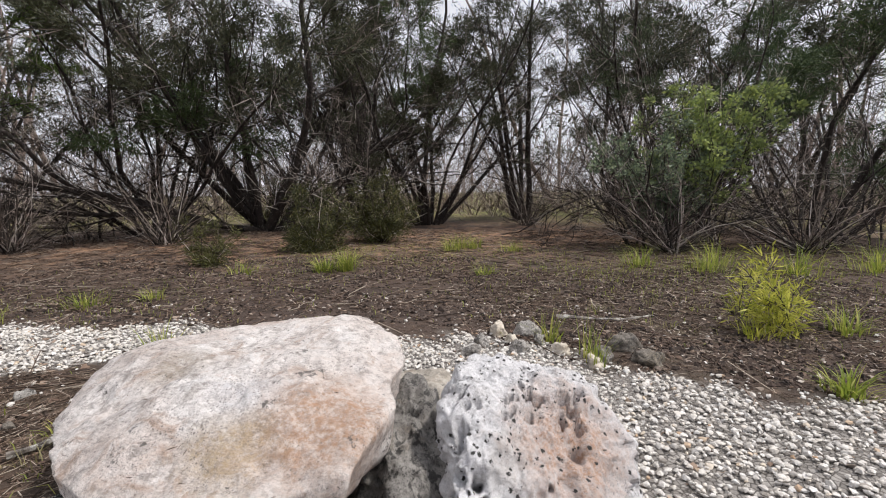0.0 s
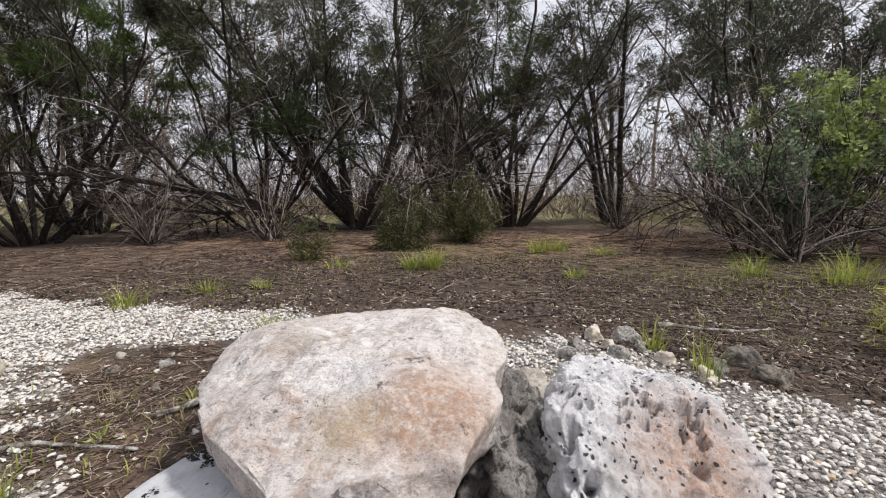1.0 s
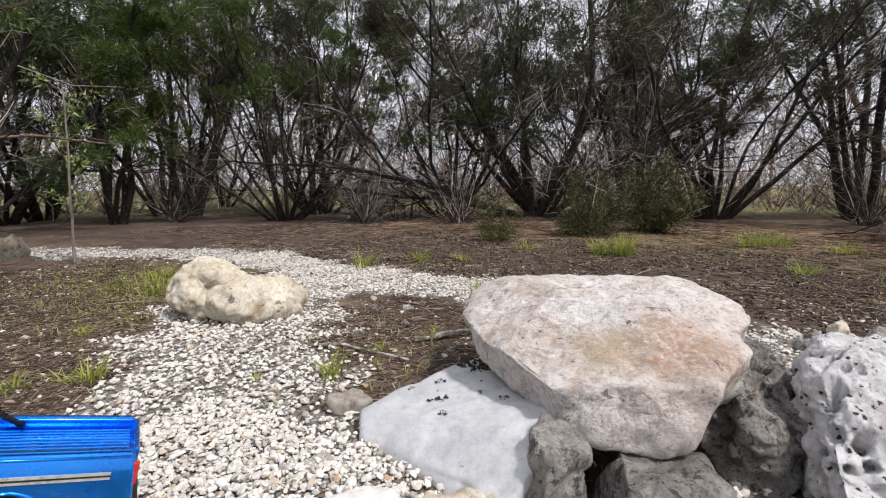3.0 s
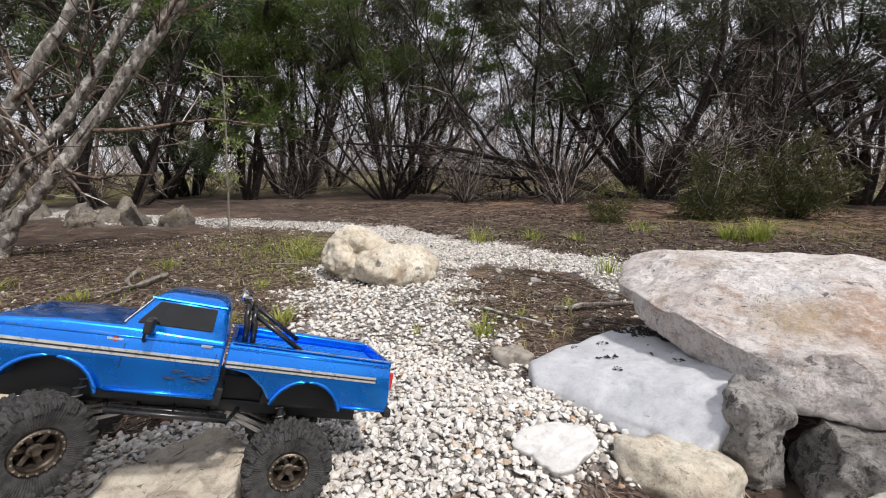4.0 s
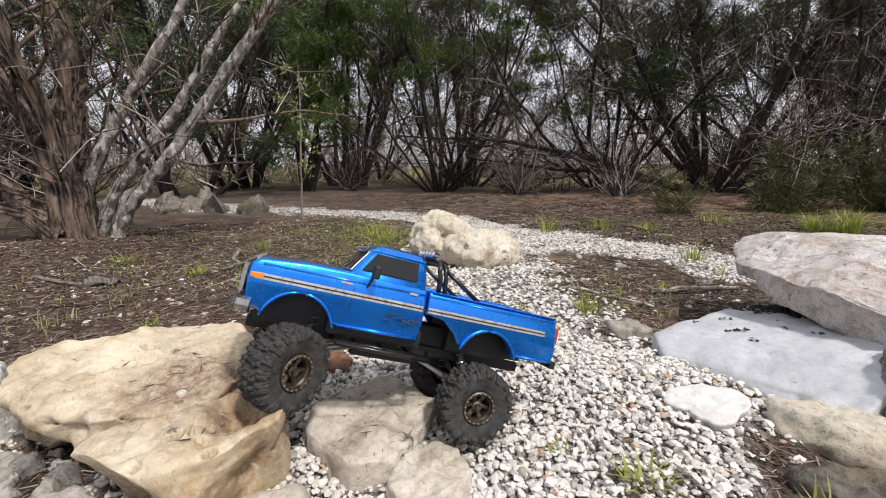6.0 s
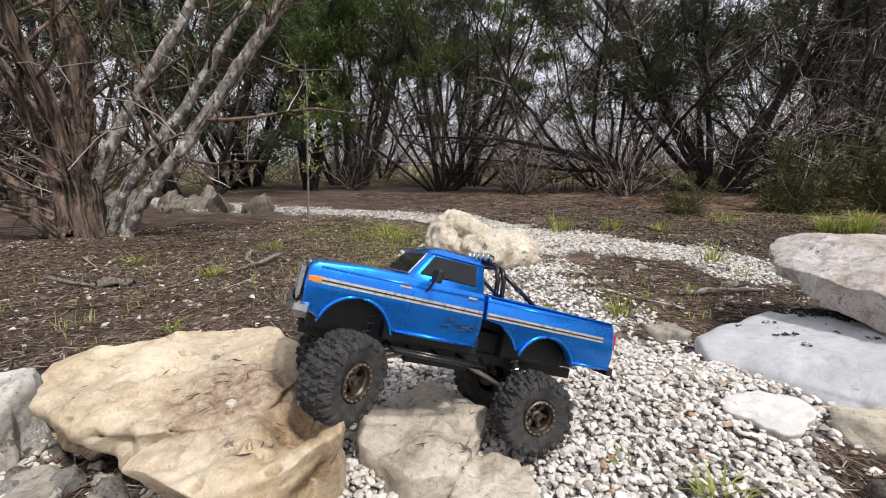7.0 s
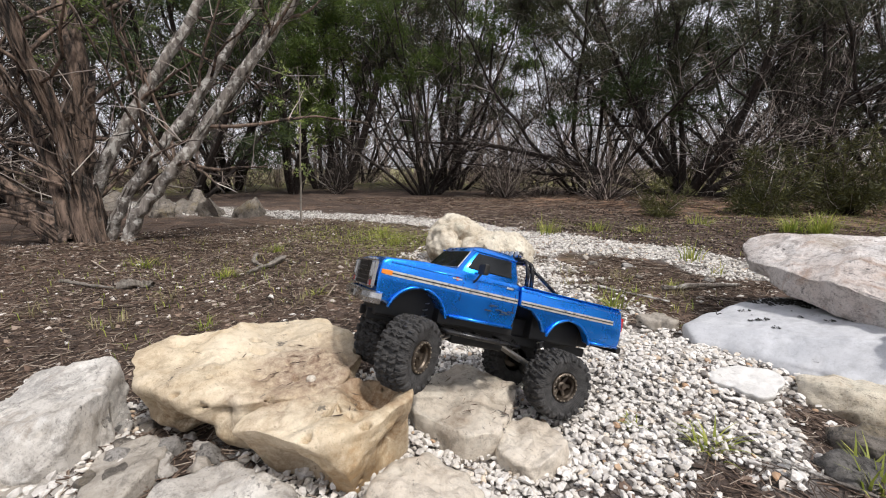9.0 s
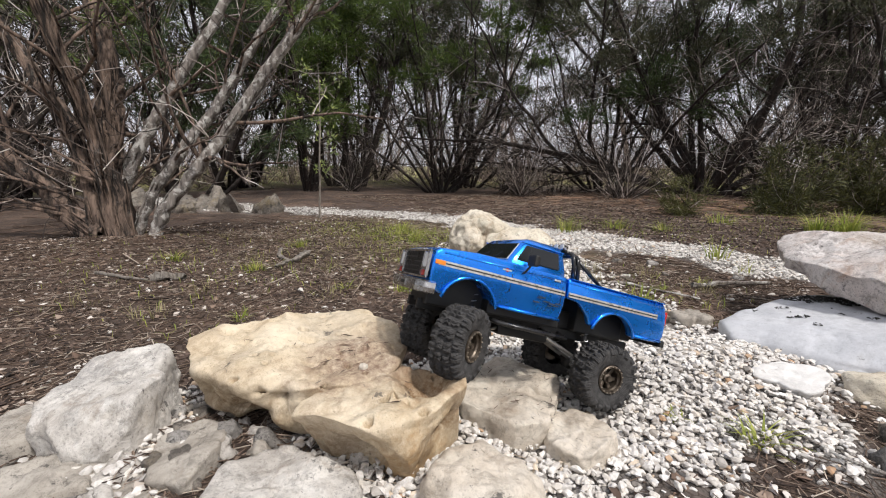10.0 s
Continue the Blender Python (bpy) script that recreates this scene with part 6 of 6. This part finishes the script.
def cabin():
    """The cab's upper half: belt, roof edge and crowned roof."""
    bm = bmesh.new()
    levels = [(0.155, 0.098, -0.032, 0.0865), (0.166, 0.0935, -0.0315, 0.0850), (0.200, 0.0700, -0.026, 0.0745), (0.2075, 0.063, -0.022, 0.0700), (0.2120, 0.050, -0.012, 0.0590), (0.2135, 0.036, 0.000, 0.042)]
    loops = []
    for z, xf, xb, w in levels:
        loop = []
        for x, y in ((xf, -w * 0.92), (xf, 0), (xf, w * 0.92), (xf - 0.008, w), (xb + 0.006, w), (xb, w * 0.93), (xb, -w * 0.93), (xb + 0.006, -w), (xf - 0.008, -w)):
            loop.append(bm.verts.new((x, y, z)))
        loops.append(loop)
    for p, q in zip(loops, loops[1:]):
        for i in range(len(p)):
            j = (i + 1) % len(p)
            bm.faces.new((p[i], p[j], q[j], q[i]))
    bm.faces.new(loops[-1])
    return bm


cab = part("cab_roof", cabin(), M_BLUE, truck, smooth=True)


def panel(corners, thick):
    """A flat pane through four corners, raised by its thickness."""
    bm = bmesh.new()
    c = [Vector(p) for p in corners]
    nrm = (c[1] - c[0]).cross(c[3] - c[0]).normalized()
    low, high = [bm.verts.new(p - nrm * thick) for p in c], [bm.verts.new(p + nrm * thick) for p in c]
    bm.faces.new(low), bm.faces.new(high)
    for i in range(4):
        j = (i + 1) % 4
        bm.faces.new((low[i], low[j], high[j], high[i]))
    return bm


def frame_round(corners, r):
    pts = [Vector(p) for p in corners]
    return join(*[rod([pts[i], pts[(i + 1) % 4]], r, 6) for i in range(4)])


shield = [(0.0955, -0.0765, 0.1635), (0.0955, 0.0765, 0.1635), (0.0718, 0.066, 0.1975), (0.0718, -0.066, 0.1975)]
part("windshield", panel(shield, 0.0015), M_TINT, cab, "dark tinted windshield")
part("windshield_trim", frame_round(shield, 0.0013), M_TRIM, cab)
part("wiper", rod([(0.101, 0.03, 0.164), (0.090, 0.045, 0.178)], 0.0008, 5), M_BLACK, cab)
part("wiper", rod([(0.101, -0.03, 0.164), (0.090, -0.010, 0.178)], 0.0008, 5), M_BLACK, cab)
for s in (1, -1):
    side_pane = [(0.079, s * 0.0850, 0.1665), (-0.012, s * 0.0850, 0.1665), (-0.011, s * 0.0755, 0.1965), (0.0595, s * 0.0755, 0.1965)]
    part("side_window", panel(side_pane, 0.0016), M_TINT, cab, "dark tinted side window")
    part("window_trim", frame_round(side_pane, 0.0012), M_BLACK, cab)
    part("vent_post", rod([(0.058, s * 0.0855, 0.167), (0.050, s * 0.0765, 0.196)], 0.001, 5), M_BLACK, cab)
    part("drip_rail", rod([(0.072, s * 0.0752, 0.2010), (-0.024, s * 0.0752, 0.2010)], 0.0013, 6), M_BLUE, cab)
    # door seams, handle, mirror, trim, badge
    part("door_seam", join(box(0.0855, 0.0863, s * 0.0925 - 0.001, s * 0.0925 + 0.0007, 0.105, 0.138), box(-0.0255, -0.0247, s * 0.0925 - 0.001, s * 0.0925 + 0.0007, 0.105, 0.138)), M_BLACK, shell)
    part("door_handle", box(-0.018, -0.003, s * 0.0905 - 0.003, s * 0.0905 + 0.003, 0.1440, 0.1485, 0.001), M_CHROME, shell, "chrome handle")
    mirror = part("mirror", box(0.056, 0.066, s * 0.112 - 0.013, s * 0.112 + 0.013, 0.158, 0.178, 0.003), M_BLACK, shell, "black plastic mirror")
    part("mirror_arm", rod([(0.064, s * 0.112, 0.160), (0.066, s * 0.100, 0.146), (0.066, s * 0.092, 0.143)], 0.002, 6), M_BLACK, mirror)
    part("side_trim", box(-0.031, 0.229, s * HW - 0.0012, s * HW + 0.0018, 0.1215, 0.1305), M_TRIM, shell, "silver side trim")
    part("trim_line", box(-0.031, 0.229, s * HW - 0.0012, s * HW + 0.0024, 0.1250, 0.1270), M_BLACK, shell)
    part("side_marker", box(0.217, 0.2355, s * HW - 0.0012, s * HW + 0.0028, 0.1225, 0.1300, 0.001), M_AMBER, shell, "amber side marker")
    badge = part("fender_badge", disc([(0.0, -0.0005), (0.0035, -0.0005), (0.0035, 0.0012), (0.0, 0.0012)], 10), M_RED, shell, "small red and silver badge")
    badge.location = (0.098, s * (HW - 0.002), 0.142)
    part("badge_bar", box(-0.009, 0.009, -0.0002, 0.0014, -0.0012, 0.0012), M_TRIM, badge)
    g = np.random.default_rng(8)
    marks = []
    for k in range(9):
        x0, z0 = 0.028 - 0.006 * k + g.normal(0, 0.002), 0.104 + g.normal(0, 0.0035)
        marks.append(box(x0 - g.uniform(0.003, 0.010), x0 + g.uniform(0.003, 0.010), s * HW - 0.0005, s * HW + 0.0007, z0 - g.uniform(0.0004, 0.002), z0 + g.uniform(0.0004, 0.002)))
    part("door_graphic", join(*marks), M_DECAL, shell, "worn dark scuffed door graphic")
    part("arch_lip", rod([(x, s * (HW - 0.0025), z) for x, z in arc(0.158, 0.058, 0.0545, 12, 168, 16)], 0.0032, 6), M_BLUE, shell, smooth=True)
    part("sill_lip", rod([(0.098, s * (HW - 0.006), 0.0750), (-0.034, s * (HW - 0.006), 0.0750)], 0.0030, 6), M_BLUE, shell, smooth=True)
    part("body_crease", rod([(0.222, s * (HW - 0.0030), 0.1440), (-0.034, s * (HW - 0.0040), 0.1480)], 0.0022, 6), M_BLUE, shell, smooth=True)

# nose: grille, lamps, bumper
grille = part("grille", box(0.2355, 0.2440, -0.056, 0.056, 0.098, 0.1415, 0.002), M_BLACK, truck, "black grille with chrome frame")
part("grille_frame", join(box(0.2430, 0.2460, -0.089, 0.089, 0.1405, 0.1440, 0.001), box(0.2430, 0.2460, -0.089, 0.089, 0.0945, 0.0980, 0.001), box(0.2430, 0.2460, -0.058, -0.055, 0.0980, 0.1405), box(0.2430, 0.2460, 0.055, 0.058, 0.0980, 0.1405)), M_GUNMETAL, grille)
for k in range(4):
    part("grille_bar", box(0.2430, 0.2450, -0.055, 0.055, 0.1045 + 0.0085 * k, 0.1060 + 0.0085 * k), M_TUBE, grille)
for k in range(9):
    part("grille_bar", box(0.2430, 0.2445, -0.0465 + 0.0115 * k, -0.0455 + 0.0115 * k, 0.0985, 0.1400), M_TUBE, grille)
for s in (1, -1):
    lamp = part("headlight", box(0.2420, 0.2455, s * 0.0725 - 0.0120, s * 0.0725 + 0.0120, 0.1130, 0.1385, 0.002), M_LENS, truck, "clear square headlight")
    part("bezel", join(box(0.2415, 0.2470, s * 0.0725 - 0.0145, s * 0.0725 - 0.0120, 0.0985, 0.1405), box(0.2415, 0.2470, s * 0.0725 + 0.0120, s * 0.0725 + 0.0145, 0.0985, 0.1405), box(0.2415, 0.2470, s * 0.0725 - 0.0120, s * 0.0725 + 0.0120, 0.1095, 0.1125)), M_GUNMETAL, lamp)
    part("turn_signal", box(0.2415, 0.2450, s * 0.0725 - 0.0115, s * 0.0725 + 0.0115, 0.0985, 0.1085, 0.001), M_RED, truck, "red front lamp")
bump_line = [(0.226, -0.094, 0.0), (0.243, -0.090, 0.0), (0.251, -0.074, 0.0), (0.253, 0.0, 0.0), (0.251, 0.074, 0.0), (0.243, 0.090, 0.0), (0.226, 0.094, 0.0)]


def sweep(line, prof):
    bm = bmesh.new()
    rows = []
    for k, p in enumerate(line):
        a, b = Vector(line[max(k - 1, 0)]), Vector(line[min(k + 1, len(line) - 1)])
        d = (b - a).normalized()
        out = Vector((d.y, -d.x, 0))
        rows.append([bm.verts.new(Vector(p) + out * u + Vector((0, 0, w))) for u, w in prof])
    for p, q in zip(rows, rows[1:]):
        for i in range(len(prof)):
            j = (i + 1) % len(prof)
            bm.faces.new((p[i], p[j], q[j], q[i]))
    bm.faces.new(rows[0]), bm.faces.new(rows[-1][::-1])
    return bm


bumper = part("front_bumper", sweep(bump_line, [(-0.003, 0.070), (0.004, 0.072), (0.0055, 0.080), (0.004, 0.089), (-0.003, 0.092)]), M_GUNMETAL, truck, "grey metal front bumper")
part("plate", box(0.2575, 0.2592, -0.004, 0.024, 0.0745, 0.0870), M_STEEL, bumper)
for k in range(4):
    part("plate_bar", box(0.2590, 0.2600, -0.001 + 0.006 * k, 0.003 + 0.006 * k, 0.078, 0.0835), M_BLACK, bumper)

# bed
bed_side = [(-0.0385, 0.119), (-0.070, 0.115), (-0.095, 0.096), (-0.107, 0.079)] + arc(-0.163, 0.058, 0.052, 22, 160, 14) + [(-0.219, 0.0735), (-0.294, 0.0735), (-0.2965, 0.090), (-0.288, 0.150), (-0.284, 0.156), (-0.0385, 0.156)]
bed = part("bed_floor", box(-0.286, -0.042, -0.080, 0.080, 0.133, 0.1375), M_BLUE, truck)
for s in (1, -1):
    wall = part("bed_side", prism(bed_side, s * 0.079, s * HW, 0.003, 2, True), M_BLUE, truck, smooth=True)
    part("side_trim", box(-0.266, -0.040, s * HW - 0.0012, s * HW + 0.0018, 0.1215, 0.1305), M_TRIM, wall, "silver side trim")
    part("trim_line", box(-0.266, -0.040, s * HW - 0.0012, s * HW + 0.0024, 0.1250, 0.1270), M_BLACK, wall)
    part("arch_lip", rod([(x, s * (HW - 0.0025), z) for x, z in arc(-0.163, 0.058, 0.0545, 16, 165, 16)], 0.0032, 6), M_BLUE, wall, smooth=True)
    part("body_crease", rod([(-0.040, s * (HW - 0.0040), 0.1480), (-0.284, s * (HW - 0.0040), 0.1475)], 0.0022, 6), M_BLUE, wall, smooth=True)
    part("rear_lip", rod([(-0.219, s * (HW - 0.006), 0.0770), (-0.293, s * (HW - 0.006), 0.0770)], 0.0028, 6), M_BLUE, wall, smooth=True)
    part("tail_light", box(-0.2955, -0.286, s * 0.0865 - 0.005, s * 0.0865 + 0.005, 0.112, 0.140, 0.001), M_RED, wall, "red tail light")
    part("rail_cap", box(-0.284, -0.042, s * 0.086 - 0.006, s * 0.086 + 0.006, 0.1555, 0.1575, 0.0008), M_BLUE, wall)
part("bed_front", box(-0.046, -0.0395, -0.080, 0.080, 0.130, 0.1555, 0.001), M_BLUE, truck)
part("tailgate", box(-0.292, -0.285, -0.080, 0.080, 0.082, 0.1560, 0.002), M_BLUE, truck)
for k in range(11):
    part("bed_rib", box(-0.283, -0.048, -0.074 + 0.0145 * k, -0.067 + 0.0145 * k, 0.137, 0.1410, 0.0012, 1), M_BLUE, bed)
part("rear_bumper", box(-0.306, -0.294, -0.088, 0.088, 0.066, 0.080, 0.003), M_BLACK, truck)

# roll bar with lamps
def hoop(x, w, h):
    pts = [(x - 0.006, -w, 0.150), (x - 0.003, -w, 0.185)] + [(x, -w + 0.016 - 0.016 * math.cos(radians(a)), h - 0.016 + 0.016 * math.sin(radians(a))) for a in (0, 30, 60, 90)]
    return pts + [(px, -py, pz) for px, py, pz in pts[::-1]]


roll_bar = part("roll_bar", rod(hoop(-0.052, 0.072, 0.208), 0.0042, 8), M_TUBE, truck, "black tubular roll bar", smooth=True)
part("rear_hoop", rod(hoop(-0.063, 0.072, 0.205), 0.0042, 8), M_TUBE, roll_bar, smooth=True)
for s in (1, -1):
    part("stay", rod([(-0.060, s * 0.066, 0.200), (-0.150, s * 0.066, 0.148)], 0.0040, 8), M_TUBE, roll_bar, smooth=True)
part("lamp_rail", rod([(-0.046, -0.050, 0.212), (-0.046, 0.050, 0.212)], 0.0025, 6), M_BLACK, roll_bar)
for k in range(5):
    lamp = part("roof_lamp", disc([(0.0, -0.008), (0.004, -0.008), (0.0068, 0.004), (0.0072, 0.006), (0.0062, 0.0068), (0.0, 0.0062)], 14), M_CHROME, roll_bar, "round chrome spot lamp", smooth=True)
    lamp.matrix_basis = pose(-0.046, -0.040 + 0.020 * k, 0.2195, 0, 0, -90)
    part("lens", disc([(0.0, 0.0068), (0.0055, 0.0070), (0.0, 0.0078)], 12), M_LENS, lamp)

# chassis
part("chassis_rail", box(-0.26, 0.23, 0.022, 0.032, 0.040, 0.058, 0.002), M_BLACK, truck)
part("chassis_rail", box(-0.26, 0.23, -0.032, -0.022, 0.040, 0.058, 0.002), M_BLACK, truck)
part("skid_plate", box(-0.055, 0.060, -0.036, 0.036, 0.022, 0.042, 0.006), M_BLACK, truck)
part("gearbox", box(0.045, 0.135, -0.026, 0.026, 0.040, 0.085, 0.006), M_BLACK, truck)
part("battery_tray", box(-0.13, -0.04, -0.03, 0.03, 0.058, 0.095, 0.004), M_BLACK, truck)
part("fuel_cell", box(-0.255, -0.205, -0.045, 0.045, 0.062, 0.100, 0.004), M_BLACK, truck)
# two black blocks added to stand for the shade inside the wheel arches
part("engine_bay", box(0.098, 0.222, -0.048, 0.048, 0.050, 0.118, 0.004), M_BLACK, truck)
part("rear_tub", box(-0.222, -0.100, -0.052, 0.052, 0.058, 0.134, 0.004), M_BLACK, truck)
part("inner_liner", box(-0.030, 0.095, -0.086, 0.086, 0.080, 0.155), M_BLACK, truck)
for s in (1, -1):
    slider = part("rock_slider", rod([(0.098, s * 0.040, 0.050), (0.090, s * 0.084, 0.047), (-0.060, s * 0.084, 0.043), (-0.072, s * 0.040, 0.048)], 0.0042, 8), M_TUBE, truck, "black tubular rock slider", smooth=True)
    part("slider_bar", rod([(0.088, s * 0.068, 0.0480), (-0.058, s * 0.068, 0.0445)], 0.0035, 7), M_TUBE, slider, smooth=True)
    for x in (0.06, 0.015, -0.03):
        part("slider_strut", rod([(x, s * 0.030, 0.048), (x - 0.004, s * 0.084, 0.0455)], 0.0028, 6), M_TUBE, slider)
part("drive_shaft", rod([(0.15, -0.008, 0.004), (0.05, 0.0, 0.035)], 0.0045, 8), M_STEEL, truck)
part("drive_shaft", rod([(-0.155, -0.004, -0.004), (-0.05, 0.0, 0.035)], 0.0045, 8), M_STEEL, truck)


# black box added to close the see-through gap below the doors
part("floor_pan", box(-0.045, 0.112, -0.074, 0.074, 0.058, 0.086, 0.003), M_BLACK, truck)


# wheels and axles
def tyre_mesh():
    """One moulded carcass: staggered blunt blocks across the tread that run down over the shoulders."""
    R, count, steps = 0.0595, 19, 304
    prof = [(0.0265, -0.021), (0.0295, -0.0245), (0.036, -0.0268), (0.0415, -0.0280), (0.0445, -0.0284), (0.0475, -0.0286), (0.0505, -0.0284), (0.0530, -0.0278), (0.0553, -0.0266), (0.0573, -0.0248)]
    prof += [(R - 0.001 + 0.0012 * math.cos(y / 0.0225 * 1.5), y) for y in np.linspace(-0.0225, 0.0225, 19)]
    prof += [(r, -y) for r, y in prof[9::-1]]
    P = np.array(prof)
    d = np.gradient(P, axis=0)
    out = np.stack([d[:, 1], -d[:, 0]], -1) / np.hypot(d[:, 0], d[:, 1])[:, None]
    q = np.arange(steps) * 2 * np.pi / steps
    turn, y, r = q[:, None] * count / (2 * np.pi), P[None, :, 1], P[None, :, 0]
    row = np.clip(np.floor((y + 0.0285) / 0.0143), 0, 3)
    across = (y + 0.0285) / 0.0143 - row
    phase = turn + 0.5 * (row % 2) + 0.16 * np.sin(2.1 * row) + 0.35 * np.abs(across - 0.5) * np.where(row < 2, 1, -1)
    along = np.abs((phase % 1.0) - 0.5)
    wide = 0.33 + 0.05 * np.sin(np.floor(phase) * 2.4 + row)
    block = np.clip((wide - along) / 0.07, 0, 1) * np.clip((0.46 - np.abs(across - 0.5)) / 0.10, 0, 1)
    sipe = 1 - 0.45 * (np.abs(along - 0.05) < 0.035)
    tread = block * sipe * np.clip((r - 0.0560) / 0.0015, 0, 1) * 0.0052
    reach = 0.0475 + 0.004 * (np.floor(turn + 0.5) % 2)
    shoulder = np.clip((0.31 - np.abs(((turn + 0.5 * (y > 0)) % 1.0) - 0.5)) / 0.06, 0, 1) * np.clip((r - reach) / 0.002, 0, 1) * np.clip((0.0590 - r) / 0.001, 0, 1) * 0.0034
    ring = 0.0008 * np.exp(-((r - 0.0400) / 0.0007) ** 2)
    up = np.maximum(tread, shoulder) + ring + 0.0003 * np.sin(turn * 29 + row * 3)
    rr, yy = r + out[None, :, 0] * up, y + out[None, :, 1] * up
    V = np.stack([rr * np.cos(q)[:, None], yy, rr * np.sin(q)[:, None]], -1).reshape(-1, 3)
    i = np.arange(len(V)).reshape(steps, len(P))
    j = np.roll(i, -1, 0)
    F = np.stack([i[:, :-1], i[:, 1:], j[:, 1:], j[:, :-1]], -1).reshape(-1, 4)
    me = mesh_of("wheel", V, F, False)
    me.materials.append(M_RUBBER)
    return me


TYRE = tyre_mesh()


def wheel(parent, m, s):
    """A wheel about its own y axis; s is the side on which its face lies."""
    t = new("wheel", TYRE)
    t.parent = parent
    tagged(t, "chunky dusty black tyre on a bronze rim")
    t.matrix_basis = m
    prof = [(0.0345, 0.0225), (0.0345, 0.0262), (0.0325, 0.0275), (0.0290, 0.0268), (0.0285, 0.0225), (0.0265, 0.0195), (0.0255, -0.0060), (0.0, -0.0060)]
    part("rim", disc([(r * 0.8, s * y) for r, y in prof], 40), M_BRONZE, t, "dusty bronze beadlock rim", smooth=False)
    for k in range(18):
        q = 2 * math.pi * k / 18
        b = disc([(0.0, s * 0.0268), (0.0015, s * 0.0268), (0.0015, s * 0.0286), (0.0, s * 0.0290)], 6)
        bmesh.ops.translate(b, vec=(0.0253 * math.cos(q), 0, 0.0253 * math.sin(q)), verts=b.verts)
        part("bolt", b, M_BOLT, t)
    for k in range(6):
        q = math.pi * k / 3
        b = box(0.004, 0.0209, -0.0036, 0.0036, s * 0.0090 - 0.003, s * 0.0090 + 0.003, 0.0012, 1)
        for v in b.verts:
            x, y, z = v.co
            lift = z + s * 0.004 * (x / 0.026)
            v.co = Vector((x * math.cos(q) - y * math.sin(q), lift, x * math.sin(q) + y * math.cos(q)))
        part("spoke", b, M_BRONZE, t)
    part("hub", disc([(0.009, s * 0.004), (0.0085, s * 0.0165), (0.0055, s * 0.0180), (0.0050, s * 0.0235), (0.0, s * 0.0240)], 12), M_BRONZE, t)
    return t


STEER = 39
for name, x, zl, zr, steer in (("front", 0.155, 0.000, 0.000, STEER), ("rear", -0.158, -0.012, -0.002, 0)):
    dz = zl - zr
    tip = math.degrees(math.atan2(dz, 0.18))
    zc = (zl + zr) / 2
    axle = part("axle", join(rod([(x, -0.082, zc - dz * 0.45), (x, 0.082, zc + dz * 0.45)], 0.0085, 10), disc([(0.0, -0.014), (0.014, -0.013), (0.019, -0.006), (0.019, 0.006), (0.014, 0.013), (0.0, 0.014)], 14)), M_BLACK, truck, "black solid axle", smooth=True)
    ball_v = [v for v in axle.data.vertices if abs(v.co.x) < 0.05]
    for v in ball_v:
        v.co += Vector((x, -0.012, zc))
    for s, z in ((1, zl), (-1, zr)):
        wheel(truck, pose(x, s * 0.090, z, tip, 0, steer), s)
        sign = 1 if x > 0 else -1
        part("shock", join(rod([(x - sign * 0.014, s * 0.052, z + 0.010), (x - sign * 0.030, s * 0.040, 0.098)], 0.0058, 10), rod([(x - sign * 0.014, s * 0.052, z + 0.004), (x - sign * 0.031, s * 0.0395, 0.102)], 0.0022, 6)), M_BLACK, truck, smooth=True)
        coil = [(x - sign * (0.014 + 0.016 * k / 48) + 0.0075 * math.cos(k * 0.9), s * (0.052 - 0.012 * k / 48), z + 0.012 + (0.082 - z) * k / 48 + 0.0) for k in range(49)]
        coil = [(a, b + 0.0075 * math.sin(k * 0.9), c) for k, (a, b, c) in enumerate(coil)]
        part("coil_spring", rod(coil, 0.0011, 4), M_STEEL, truck)
        part("link", rod([(x, s * 0.040, zc + 0.002), (x - sign * 0.105, s * 0.026, 0.036)], 0.0032, 7), M_STEEL, truck)
